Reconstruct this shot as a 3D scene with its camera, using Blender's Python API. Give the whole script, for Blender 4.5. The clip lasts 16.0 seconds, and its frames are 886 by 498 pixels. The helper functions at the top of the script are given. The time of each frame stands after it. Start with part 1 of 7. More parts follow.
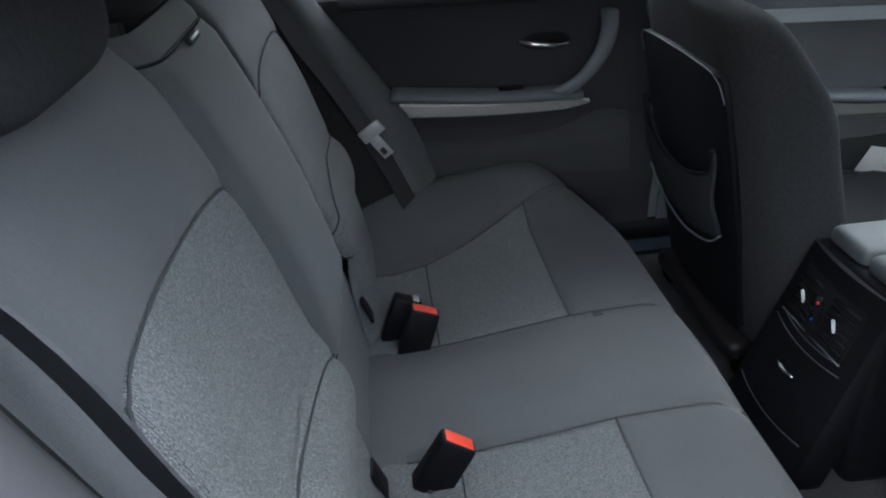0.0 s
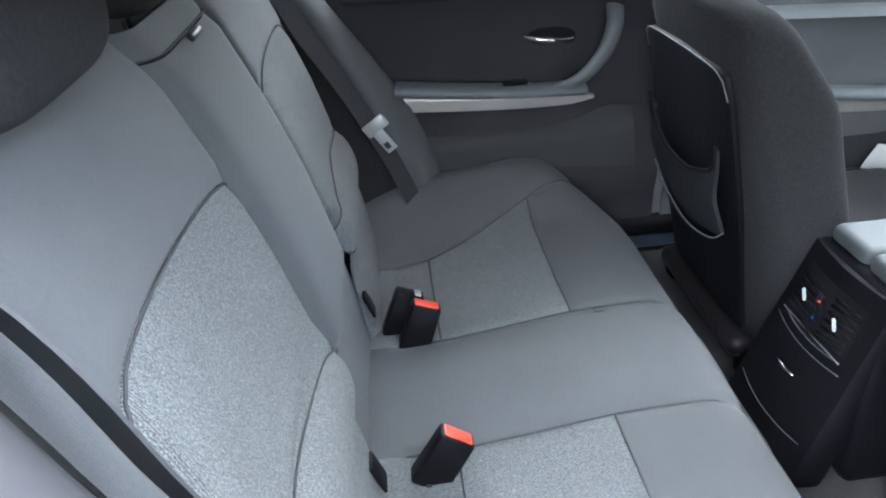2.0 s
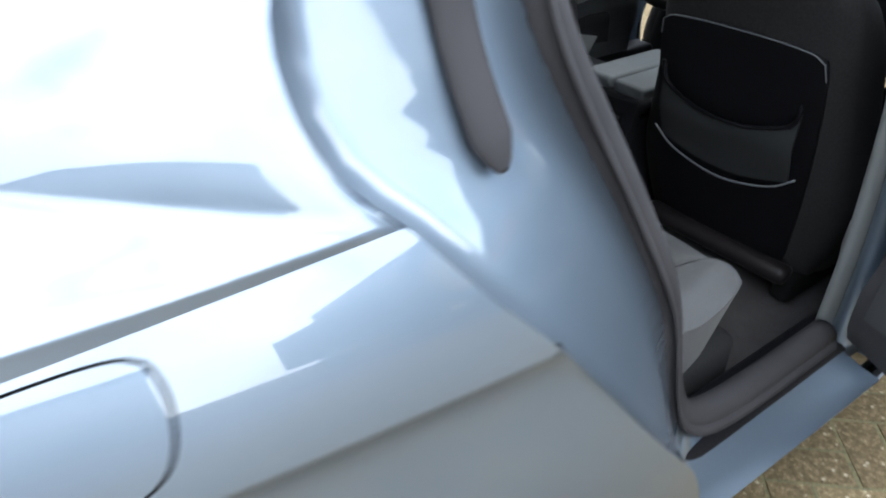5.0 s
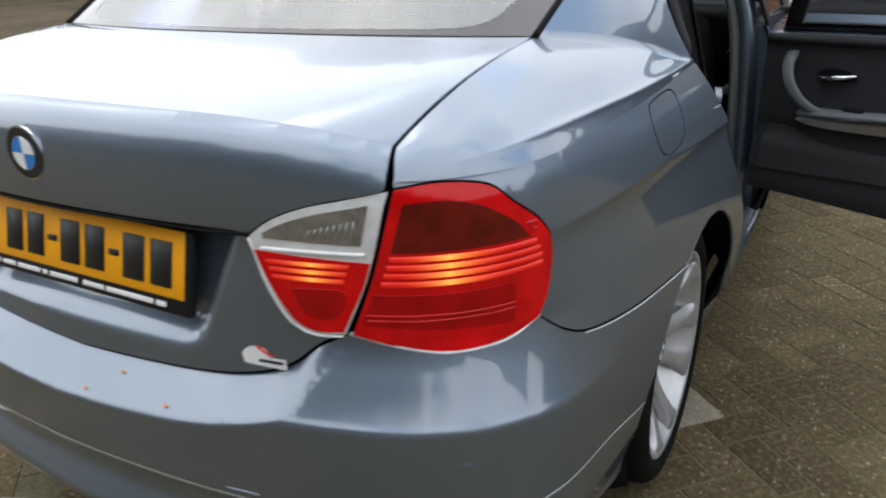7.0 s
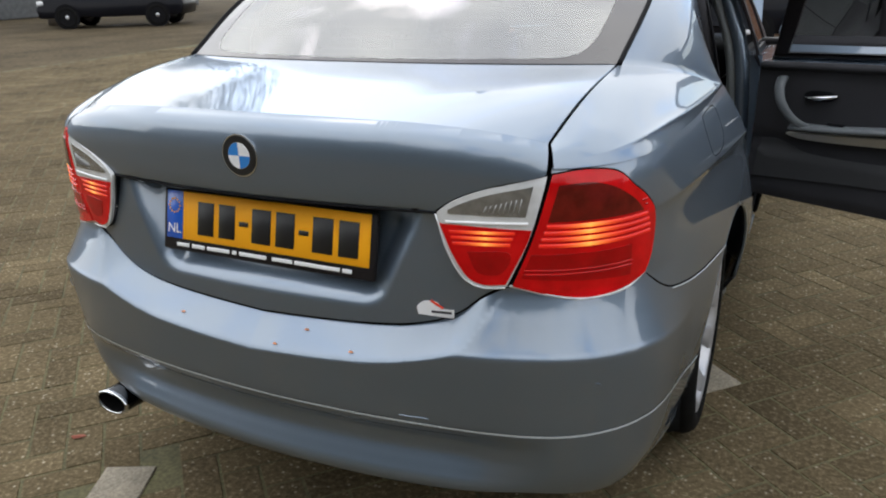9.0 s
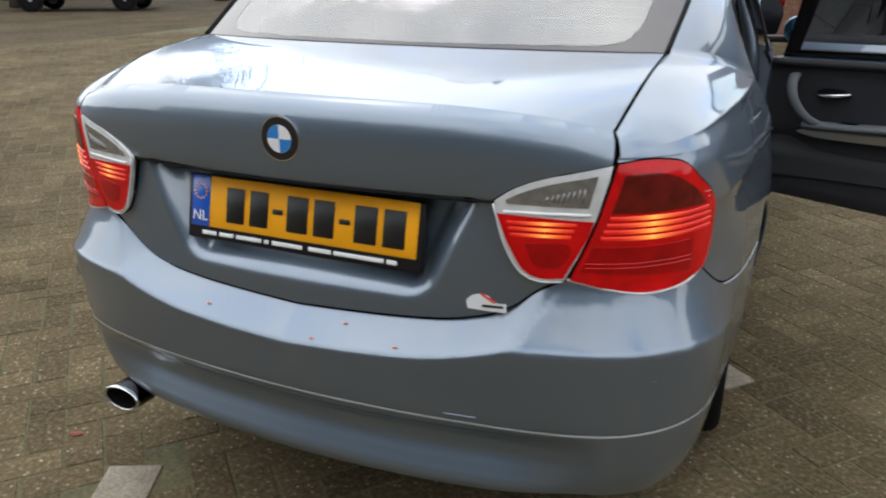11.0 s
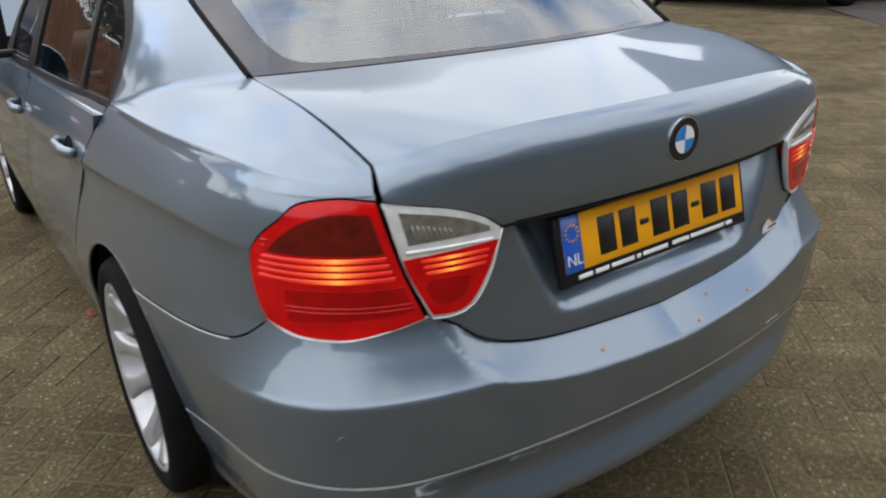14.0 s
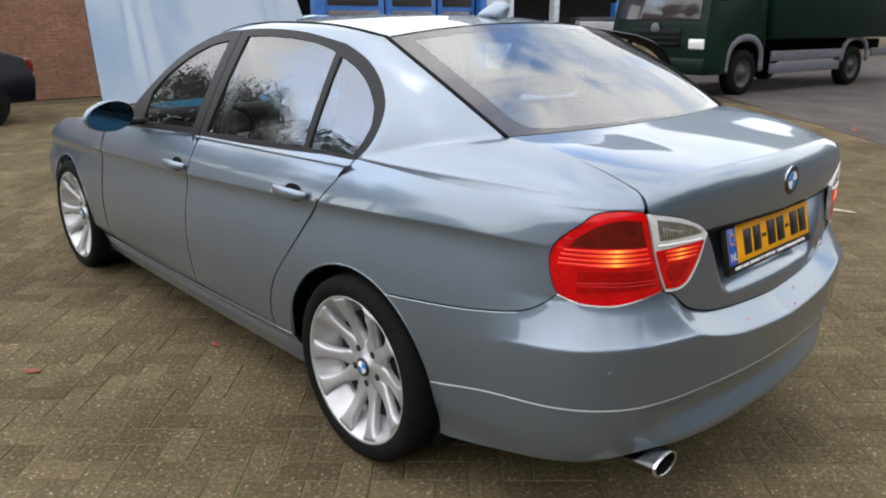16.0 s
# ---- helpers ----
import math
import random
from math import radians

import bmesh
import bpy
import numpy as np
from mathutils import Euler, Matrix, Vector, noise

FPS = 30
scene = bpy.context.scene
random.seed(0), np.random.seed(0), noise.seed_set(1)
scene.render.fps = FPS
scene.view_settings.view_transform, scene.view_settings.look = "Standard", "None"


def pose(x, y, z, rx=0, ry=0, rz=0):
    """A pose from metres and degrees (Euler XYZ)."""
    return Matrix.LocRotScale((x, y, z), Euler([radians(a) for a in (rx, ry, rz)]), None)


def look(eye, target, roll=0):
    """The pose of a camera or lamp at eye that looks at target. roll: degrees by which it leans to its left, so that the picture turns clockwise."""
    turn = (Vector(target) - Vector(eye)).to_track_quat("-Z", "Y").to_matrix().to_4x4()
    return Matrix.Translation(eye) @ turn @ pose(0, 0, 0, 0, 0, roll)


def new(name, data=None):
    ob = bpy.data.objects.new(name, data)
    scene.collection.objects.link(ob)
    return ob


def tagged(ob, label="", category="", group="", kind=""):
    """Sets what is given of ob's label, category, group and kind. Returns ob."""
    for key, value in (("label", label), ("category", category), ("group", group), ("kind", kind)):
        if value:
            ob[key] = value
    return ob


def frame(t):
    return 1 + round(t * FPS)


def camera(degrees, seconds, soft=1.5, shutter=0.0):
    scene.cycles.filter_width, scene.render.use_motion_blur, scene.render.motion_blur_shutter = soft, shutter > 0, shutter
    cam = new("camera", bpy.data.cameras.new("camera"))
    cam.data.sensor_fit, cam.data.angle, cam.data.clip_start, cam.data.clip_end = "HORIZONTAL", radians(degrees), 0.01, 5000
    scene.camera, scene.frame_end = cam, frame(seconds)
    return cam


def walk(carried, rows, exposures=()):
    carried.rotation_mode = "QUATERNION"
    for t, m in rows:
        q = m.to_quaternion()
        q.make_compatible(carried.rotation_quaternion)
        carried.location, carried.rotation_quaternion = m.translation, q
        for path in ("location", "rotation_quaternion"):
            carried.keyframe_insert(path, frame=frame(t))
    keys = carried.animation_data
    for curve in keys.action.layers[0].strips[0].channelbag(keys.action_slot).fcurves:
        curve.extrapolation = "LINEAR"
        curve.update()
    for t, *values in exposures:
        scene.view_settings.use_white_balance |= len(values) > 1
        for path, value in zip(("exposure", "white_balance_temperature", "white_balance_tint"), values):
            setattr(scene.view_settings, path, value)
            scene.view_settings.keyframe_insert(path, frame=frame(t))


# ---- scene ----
cam = camera(61.7, 16.0, soft=2.0, shutter=0.4)

# seconds, stops
EXPOSURES = [(0.0, 1.9, 5850, 8), (0.5, 2.65, 5850, 8), (1.0, 3.15, 5850, 8), (2.5, 3.2, 5850, 8), (3.5, 3.35, 5850, 8), (4.2, 3.3, 5850, 8), (4.7, 2.2, 5950, 8), (5.2, 0.7, 6100, 9), (5.8, -0.35, 6250, 10), (6.3, -0.38, 6300, 10), (7.2, -0.50, 6300, 10), (12.8, -0.50, 6300, 10), (14.0, -0.62, 6300, 10), (16.0, -0.36, 6400, 10)]
# seconds, eye, target, roll
PATH = [
    (0, (0.94, 1.479, 1.257), (-0.807, 1.603, 0.29), -4.2),
    (0.5, (0.936, 1.491, 1.257), (-0.811, 1.588, 0.29), -4.5),
    (1, (0.94, 1.49, 1.261), (-0.802, 1.582, 0.283), -4.2),
    (1.5, (0.941, 1.49, 1.261), (-0.8, 1.589, 0.282), -4.0),
    (2, (0.943, 1.489, 1.262), (-0.796, 1.591, 0.28), -4.1),
    (2.5, (0.949, 1.493, 1.264), (-0.79, 1.615, 0.284), -3.7),
    (3, (0.971, 1.48, 1.273), (-0.766, 1.673, 0.299), -3.1),
    (3.5, (1.01, 1.432, 1.286), (-0.705, 1.757, 0.311), -3.2),
    (4, (1.106, 1.29, 1.32), (-0.512, 1.918, 0.325), -5.4),
    (4.2, (1.144, 1.221, 1.323), (-0.391, 1.941, 0.262), -4.8),
    (6.5, (1.21, -0.377, 1.262), (0.149, 1.121, 0.468), 0.8),
    (7, (1.099, -0.639, 1.267), (0.185, 0.964, 0.495), -2.1),
    (7.5, (1.061, -0.833, 1.271), (0.186, 0.815, 0.552), -1.5),
    (8, (1.043, -0.984, 1.282), (0.147, 0.671, 0.604), -2.0),
    (10.3, (0.906, -1.119, 1.343), (0.177, 0.585, 0.593), -1.2),
    (10.5, (0.898, -1.118, 1.313), (0.15, 0.594, 0.599), -0.8),
    (11, (0.811, -1.109, 1.29), (0.072, 0.604, 0.569), -0.1),
    (11.5, (0.595, -1.031, 1.276), (-0.162, 0.662, 0.529), -0.1),
    (12, (0.299, -0.776, 1.266), (-0.307, 0.939, 0.434), -4.0),
    (12.5, (-0.058, -0.626, 1.31), (-0.062, 1.18, 0.452), -4.5),
    (13, (-0.398, -0.663, 1.284), (0.122, 1.1, 0.495), -2.1),
    (13.3, (-0.577, -0.737, 1.304), (0.054, 0.979, 0.494), -1.7),
    (13.5, (-0.741, -0.764, 1.308), (0.076, 0.881, 0.517), 1.0),
    (14, (-1.127, -0.834, 1.349), (-0.086, 0.686, 0.569), -2.0),
    (14.5, (-1.512, -0.904, 1.369), (-0.306, 0.54, 0.689), -0.3),
    (15, (-1.86, -0.873, 1.396), (-0.566, 0.509, 0.753), -0.7),
    (15.5, (-2.086, -0.846, 1.421), (-0.796, 0.547, 0.792), -2.0),
    (16, (-2.148, -0.841, 1.426), (-0.851, 0.561, 0.833), 0.1),
]
walk(cam, [(t, look(e, q, r)) for t, e, q, r in PATH], EXPOSURES)

# ---------------- world and sun: broken overcast ----------------
world = bpy.data.worlds.new("overcast sky")
world.use_nodes = True
scene.world = world
wn, wl = world.node_tree.nodes, world.node_tree.links
sky = wn.new("ShaderNodeTexSky")
sky.sky_type, sky.sun_disc = "NISHITA", False
sky.sun_elevation, sky.sun_rotation = radians(51), radians(-56)
sky_gain = wn.new("ShaderNodeMix")
sky_gain.data_type, sky_gain.blend_type = "RGBA", "MULTIPLY"
sky_gain.inputs["Factor"].default_value = 1.0
sky_gain.inputs["B"].default_value = (0.27, 0.27, 0.27, 1)
cloud = wn.new("ShaderNodeTexNoise")
cloud.inputs["Scale"].default_value, cloud.inputs["Detail"].default_value = 2.6, 6.0
cloud.inputs["Roughness"].default_value = 0.55
cover = wn.new("ShaderNodeValToRGB")
cover.color_ramp.elements[0].position, cover.color_ramp.elements[1].position = 0.33, 0.47
shade = wn.new("ShaderNodeTexNoise")
shade.inputs["Scale"].default_value, shade.inputs["Detail"].default_value = 4.5, 4.0
tone = wn.new("ShaderNodeValToRGB")
tone.color_ramp.elements[0].position, tone.color_ramp.elements[0].color = 0.30, (0.84, 0.86, 0.90, 1)
tone.color_ramp.elements[1].position, tone.color_ramp.elements[1].color = 0.68, (1.25, 1.25, 1.22, 1)
mix = wn.new("ShaderNodeMix")
mix.data_type = "RGBA"
wl.new(sky.outputs[0], sky_gain.inputs["A"])
wl.new(cloud.outputs[0], cover.inputs[0])
wl.new(shade.outputs[0], tone.inputs[0])
wl.new(cover.outputs[0], mix.inputs["Factor"])
wl.new(sky_gain.outputs["Result"], mix.inputs["A"])
wl.new(tone.outputs[0], mix.inputs["B"])
# an overcast sky is brightest overhead
place = wn.new("ShaderNodeTexCoord")
height = wn.new("ShaderNodeSeparateXYZ")
rise = wn.new("ShaderNodeMapRange")
rise.inputs[1].default_value, rise.inputs[2].default_value, rise.inputs[3].default_value, rise.inputs[4].default_value = 0.0, 1.0, 0.98, 1.02
drift = wn.new("ShaderNodeMapping")
drift.inputs["Rotation"].default_value = (0, 0, radians(19))
wl.new(place.outputs["Generated"], drift.inputs["Vector"])
wl.new(drift.outputs[0], cloud.inputs["Vector"]), wl.new(drift.outputs[0], shade.inputs["Vector"])
dome = wn.new("ShaderNodeVectorMath")
dome.operation = "SCALE"
wl.new(place.outputs["Generated"], height.inputs[0]), wl.new(height.outputs[2], rise.inputs[0])
wl.new(mix.outputs["Result"], dome.inputs[0]), wl.new(rise.outputs[0], dome.inputs["Scale"])
# and brighter towards the veiled sun
sunward = wn.new("ShaderNodeVectorMath")
sunward.operation = "DOT_PRODUCT"
sunward.inputs[1].default_value = (-0.526, 0.351, 0.775)
veil = wn.new("ShaderNodeMapRange")
veil.interpolation_type = "SMOOTHSTEP"
veil.inputs[1].default_value, veil.inputs[2].default_value, veil.inputs[3].default_value, veil.inputs[4].default_value = 0.0, 1.0, 1.02, 1.12
glare = wn.new("ShaderNodeVectorMath")
glare.operation = "SCALE"
wl.new(place.outputs["Generated"], sunward.inputs[0]), wl.new(sunward.outputs["Value"], veil.inputs[0])
wl.new(dome.outputs[0], glare.inputs[0]), wl.new(veil.outputs[0], glare.inputs["Scale"])
wl.new(glare.outputs[0], wn["Background"].inputs[0])
wn["Background"].inputs[1].default_value = 2.3
sun = new("sun", bpy.data.lights.new("sun", "SUN"))
sun.data.energy, sun.data.angle, sun.data.color = 0.7, radians(85), (1.0, 0.96, 0.9)
sun.matrix_world = look((-5.4, 5.6, 8.0), (0, 2, 0))

# ---------------- materials ----------------
def material(name, base, rough=0.5, metal=0.0, coat=0.0, spec=0.5, grain=0.0, grain_size=200.0, bump=0.0, bump_size=300.0, wear=0.0, wear_size=6.0, sheen=0.0):
    """Principled surface with two scales of variation (grain, wear) and fine relief."""
    m = bpy.data.materials.new(name)
    m.use_nodes = True
    n, l = m.node_tree.nodes, m.node_tree.links
    p = n["Principled BSDF"]
    p.inputs["Base Color"].default_value = (*base, 1)
    p.inputs["Roughness"].default_value, p.inputs["Metallic"].default_value = rough, metal
    p.inputs["Coat Weight"].default_value, p.inputs["Coat Roughness"].default_value = coat, 0.03
    p.inputs["Specular IOR Level"].default_value = spec
    p.inputs["Sheen Weight"].default_value = sheen
    tc = n.new("ShaderNodeTexCoord")
    out = None
    if grain or wear:
        val = None
        for amount, size, detail in ((grain, grain_size, 3), (wear, wear_size, 5)):
            if not amount:
                continue
            t = n.new("ShaderNodeTexNoise")
            t.inputs["Scale"].default_value, t.inputs["Detail"].default_value = size, detail
            l.new(tc.outputs["Object"], t.inputs["Vector"])
            r = n.new("ShaderNodeMapRange")
            r.inputs[1].default_value, r.inputs[2].default_value = 0.3, 0.7
            r.inputs[3].default_value, r.inputs[4].default_value = 1 - amount, 1 + amount
            l.new(t.outputs[0], r.inputs[0])
            if val is None:
                val = r.outputs[0]
            else:
                k = n.new("ShaderNodeMath")
                k.operation = "MULTIPLY"
                l.new(val, k.inputs[0]), l.new(r.outputs[0], k.inputs[1])
                val = k.outputs[0]
        v = n.new("ShaderNodeVectorMath")
        v.operation = "SCALE"
        v.inputs[0].default_value = base
        l.new(val, v.inputs["Scale"])
        l.new(v.outputs[0], p.inputs["Base Color"])
    if bump:
        t = n.new("ShaderNodeTexNoise")
        t.inputs["Scale"].default_value, t.inputs["Detail"].default_value = bump_size, 3
        l.new(tc.outputs["Object"], t.inputs["Vector"])
        b = n.new("ShaderNodeBump")
        b.inputs["Strength"].default_value, b.inputs["Distance"].default_value = bump, 0.002
        l.new(t.outputs[0], b.inputs["Height"]), l.new(b.outputs[0], p.inputs["Normal"])
    return m


def glass_material(name, tint, ior=1.9, gloss=1.0):
    """A thin pane: tinted see-through with a clear reflection that grows towards grazing."""
    m = bpy.data.materials.new(name)
    m.use_nodes = True
    n, l = m.node_tree.nodes, m.node_tree.links
    n.remove(n["Principled BSDF"])
    t, g, x, f = (n.new("ShaderNode" + k) for k in ("BsdfTransparent", "BsdfGlossy", "MixShader", "Fresnel"))
    t.inputs[0].default_value = (*tint, 1)
    g.inputs["Roughness"].default_value = 0.01
    g.inputs["Color"].default_value = (gloss, gloss, gloss, 1)
    f.inputs[0].default_value = ior
    l.new(f.outputs[0], x.inputs[0]), l.new(t.outputs[0], x.inputs[1]), l.new(g.outputs[0], x.inputs[2])
    l.new(x.outputs[0], n["Material Output"].inputs[0])
    return m


def lit_material(name, base, emit, strength, rough=0.12):
    m = material(name, base, rough, coat=0.15, spec=0.25, wear=0.25, wear_size=22)
    p = m.node_tree.nodes["Principled BSDF"]
    p.inputs["Emission Color"].default_value, p.inputs["Emission Strength"].default_value = (*emit, 1), strength
    return m


def weave_material(name, base, rough, size, amount, bump):
    """Woven seat cloth: fine ribs crossing, with a slow uneven nap."""
    m = material(name, base, rough, grain=amount, grain_size=420, wear=0.08, wear_size=5, sheen=0.08)
    n, l = m.node_tree.nodes, m.node_tree.links
    p = n["Principled BSDF"]
    tc = n.new("ShaderNodeTexCoord")
    w = n.new("ShaderNodeTexWave")
    w.inputs["Scale"].default_value, w.inputs["Distortion"].default_value = size, 6.0
    w.inputs["Detail"].default_value, w.inputs["Detail Scale"].default_value = 2.0, 3.0
    l.new(tc.outputs["Object"], w.inputs["Vector"])
    b = n.new("ShaderNodeBump")
    b.inputs["Strength"].default_value, b.inputs["Distance"].default_value = bump, 0.002
    l.new(w.outputs["Fac"], b.inputs["Height"]), l.new(b.outputs[0], p.inputs["Normal"])
    r = n.new("ShaderNodeMapRange")
    r.inputs[3].default_value, r.inputs[4].default_value = 1 - amount, 1 + amount
    l.new(w.outputs["Fac"], r.inputs[0])
    prev = p.inputs["Base Color"].links[0].from_socket
    v = n.new("ShaderNodeVectorMath")
    v.operation = "SCALE"
    l.new(prev, v.inputs[0]), l.new(r.outputs[0], v.inputs["Scale"])
    l.new(v.outputs[0], p.inputs["Base Color"])
    return m


PAINT = material("grey blue metallic paint", (0.164, 0.210, 0.268), 0.42, 0.74, 1.0, grain=0.10, grain_size=2500, wear=0.04, wear_size=3)
PAINT.node_tree.nodes["Principled BSDF"].inputs["Coat IOR"].default_value = 1.80
GAP = material("black rubber seal", (0.007, 0.007, 0.008), 0.7, spec=0.1)
TRIM_BLACK = material("satin black trim", (0.014, 0.012, 0.013), 0.4, spec=0.2, grain=0.1)
PLASTIC = material("black grained plastic", (0.0045, 0.0045, 0.006), 0.5, spec=0.14, bump=0.25, bump_size=900, wear=0.12)
UNDER = material("dark underbody", (0.008, 0.008, 0.008), 0.95, spec=0.08, wear=0.3)
CHROME = material("chrome", (0.75, 0.76, 0.78), 0.12, 1.0)
SATIN = material("satin aluminium trim", (0.66, 0.64, 0.60), 0.34, 0.45, grain=0.05, grain_size=700)
RIM = material("silver painted alloy", (0.48, 0.48, 0.49), 0.36, 0.55, 0.3, wear=0.08, wear_size=25)
TYRE = material("black tyre rubber", (0.008, 0.0078, 0.0076), 0.85, spec=0.08, grain=0.2, wear=0.25, wear_size=14, bump=0.3, bump_size=250)
GLASS = glass_material("tinted window glass", (0.86, 0.90, 0.88), 2.3)
GLASS_REAR = glass_material("rear window glass", (0.60, 0.66, 0.66), 2.9)
FRIT = material("dark ceramic glass border", (0.040, 0.034, 0.037), 0.06, coat=0.6)
RED = lit_material("red lamp lens", (0.44, 0.002, 0.003), (1.0, 0.008, 0.010), 0.12)
RED_DARK = material("smoked red lamp window", (0.12, 0.007, 0.004), 0.10, coat=0.12, spec=0.3, wear=0.3, wear_size=30)
RED_DEEP = lit_material("deep red lamp lens", (0.28, 0.001, 0.002), (1.0, 0.01, 0.01), 0.07)
CLEAR = material("clear lamp lens", (0.68, 0.69, 0.69), 0.16, 0.1, 0.8, wear=0.12, wear_size=40)
REFLECTOR = material("grey lamp reflector", (0.32, 0.32, 0.31), 0.25, 0.7, 0.6, wear=0.3, wear_size=60)
WHITE = material("white print", (0.82, 0.82, 0.82), 0.4)
BLACK = material("black print", (0.01, 0.01, 0.01), 0.45)
YELLOW = material("reflective yellow plate", (0.95, 0.42, 0.010), 0.55, spec=0.2, wear=0.05)
BLUE = material("blue enamel", (0.02, 0.11, 0.55), 0.25, coat=0.6)
BADGEBLUE = material("light blue enamel", (0.03, 0.22, 0.62), 0.25, coat=0.4)
ORANGE = material("orange petal", (0.8, 0.32, 0.14), 0.6)
CLOTH = weave_material("charcoal seat cloth", (0.077, 0.079, 0.083), 0.9, 220, 0.06, 0.15)
CLOTH_LIGHT = weave_material("grey ribbed seat cloth", (0.168, 0.177, 0.180), 0.9, 130, 0.42, 1.0)
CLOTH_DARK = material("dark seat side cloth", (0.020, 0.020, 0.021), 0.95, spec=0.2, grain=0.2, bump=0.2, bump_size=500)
CARPET = material("dark grey carpet", (0.038, 0.036, 0.037), 1.0, grain=0.3, grain_size=500, wear=0.2, wear_size=12, bump=0.8, bump_size=500)
DOORCARD = material("dark door trim", (0.036, 0.036, 0.040), 0.65, spec=0.10, bump=0.3, bump_size=800, wear=0.08)
DOORSOFT = material("grey padded armrest", (0.11, 0.122, 0.132), 0.5, bump=0.3, bump_size=800)
WEB = material("black belt webbing", (0.022, 0.022, 0.025), 0.55, grain=0.15, grain_size=1200, bump=0.3, bump_size=1500)
BUCKLE_RED = material("red press button", (0.85, 0.07, 0.035), 0.45)
NET = material("dark elastic net", (0.022, 0.024, 0.026), 0.8, spec=0.2, grain=0.3, grain_size=900, bump=0.6, bump_size=700)
LINING = material("light grey headlining", (0.66, 0.67, 0.66), 0.9, grain=0.08, grain_size=700, wear=0.04)
HEADLINE = material("grey pillar trim", (0.15, 0.16, 0.16), 0.8, bump=0.2, bump_size=500, wear=0.05)
TONGUE = material("grey metal tongue", (0.42, 0.43, 0.44), 0.35, 0.6)
MIRROR = material("blue mirror glass", (0.10, 0.25, 0.38), 0.03, 1.0)
SPOKE = material("silver painted spoke", (0.44, 0.44, 0.45), 0.36, 0.55, 0.3, wear=0.08, wear_size=25)
RIM_DARK = material("near-black for spoke shade and bolts", (0.009, 0.009, 0.010), 0.8, 0.0, wear=0.2, wear_size=30)
HEATWIRE = material("fine heating wire", (0.20, 0.16, 0.12), 0.5)
SEAL = material("grey rubber seal", (0.036, 0.035, 0.038), 0.75, spec=0.12, wear=0.15, wear_size=8)
SEAMCLOTH = material("dark stitched seam", (0.046, 0.047, 0.050), 0.95)
PIPECHROME = material("dull exhaust chrome", (0.13, 0.13, 0.13), 0.20, 1.0, wear=0.25, wear_size=40)
# lighter than DOORCARD, to paint in the daylight on the front cards
DOORCARD_LIT = material("front door trim with daylight in its colour", (0.125, 0.128, 0.135), 0.62, spec=0.2, bump=0.3, bump_size=800, wear=0.08)
LEDGE_LIT = material("padded ledge paled for window light", (0.26, 0.28, 0.29), 0.35, spec=0.5, bump=0.2, bump_size=800, wear=0.05)
PAPER = material("white paper", (0.80, 0.79, 0.80), 0.6, wear=0.04)
FILM = material("crumpled pale plastic film", (0.70, 0.72, 0.72), 0.18, coat=0.5, wear=0.12, wear_size=14)
DOORSOFT2 = material("grey moulded pocket", (0.045, 0.046, 0.049), 0.65, spec=0.12, bump=0.3, bump_size=700)
CLOTH_MID = weave_material("grey plain seat cloth", (0.074, 0.079, 0.081), 0.9, 240, 0.05, 0.12)
PALELINE = material("pale edge line", (0.50, 0.55, 0.58), 0.4, grain=0.05)
WHITE_TAB = material("pale plastic tab", (0.42, 0.44, 0.46), 0.3)
CREAM = material("light grey armrest leather", (0.072, 0.078, 0.082), 0.5, spec=0.3, bump=0.3, bump_size=400)


def glow_material(name):
    """Lamp strip lit from behind: red all along, orange before each of the two bulbs."""
    m = material(name, (0.5, 0.01, 0.006), 0.15, coat=0.15, spec=0.25)
    n, l = m.node_tree.nodes, m.node_tree.links
    p = n["Principled BSDF"]
    geo, sep = n.new("ShaderNodeNewGeometry"), n.new("ShaderNodeSeparateXYZ")
    l.new(geo.outputs["Position"], sep.inputs[0])

    def math_node(op, a, b=None):
        k = n.new("ShaderNodeMath")
        k.operation = op
        for i, v in enumerate((a, b)):
            if v is None:
                continue
            if isinstance(v, float):
                k.inputs[i].default_value = v
            else:
                l.new(v, k.inputs[i])
        return k.outputs[0]
    ax = math_node("ABSOLUTE", sep.outputs[0])
    far = math_node("MINIMUM", math_node("ABSOLUTE", math_node("SUBTRACT", ax, 0.668)), math_node("ABSOLUTE", math_node("SUBTRACT", ax, 0.497)))
    r = n.new("ShaderNodeMapRange")
    r.inputs[1].default_value, r.inputs[2].default_value, r.inputs[3].default_value, r.inputs[4].default_value = 0.0, 0.062, 1.0, 0.0
    l.new(far, r.inputs[0])
    g = math_node("POWER", r.outputs[0], 2.0)
    ramp = n.new("ShaderNodeValToRGB")
    ramp.color_ramp.elements[0].color, ramp.color_ramp.elements[1].color = (1.0, 0.03, 0.012, 1), (1.0, 0.45, 0.07, 1)
    l.new(g, ramp.inputs[0]), l.new(ramp.outputs[0], p.inputs["Emission Color"])
    l.new(math_node("ADD", math_node("MULTIPLY", g, 1.3), 0.42), p.inputs["Emission Strength"])
    return m


GLOW = glow_material("lamp strip lit by bulbs")

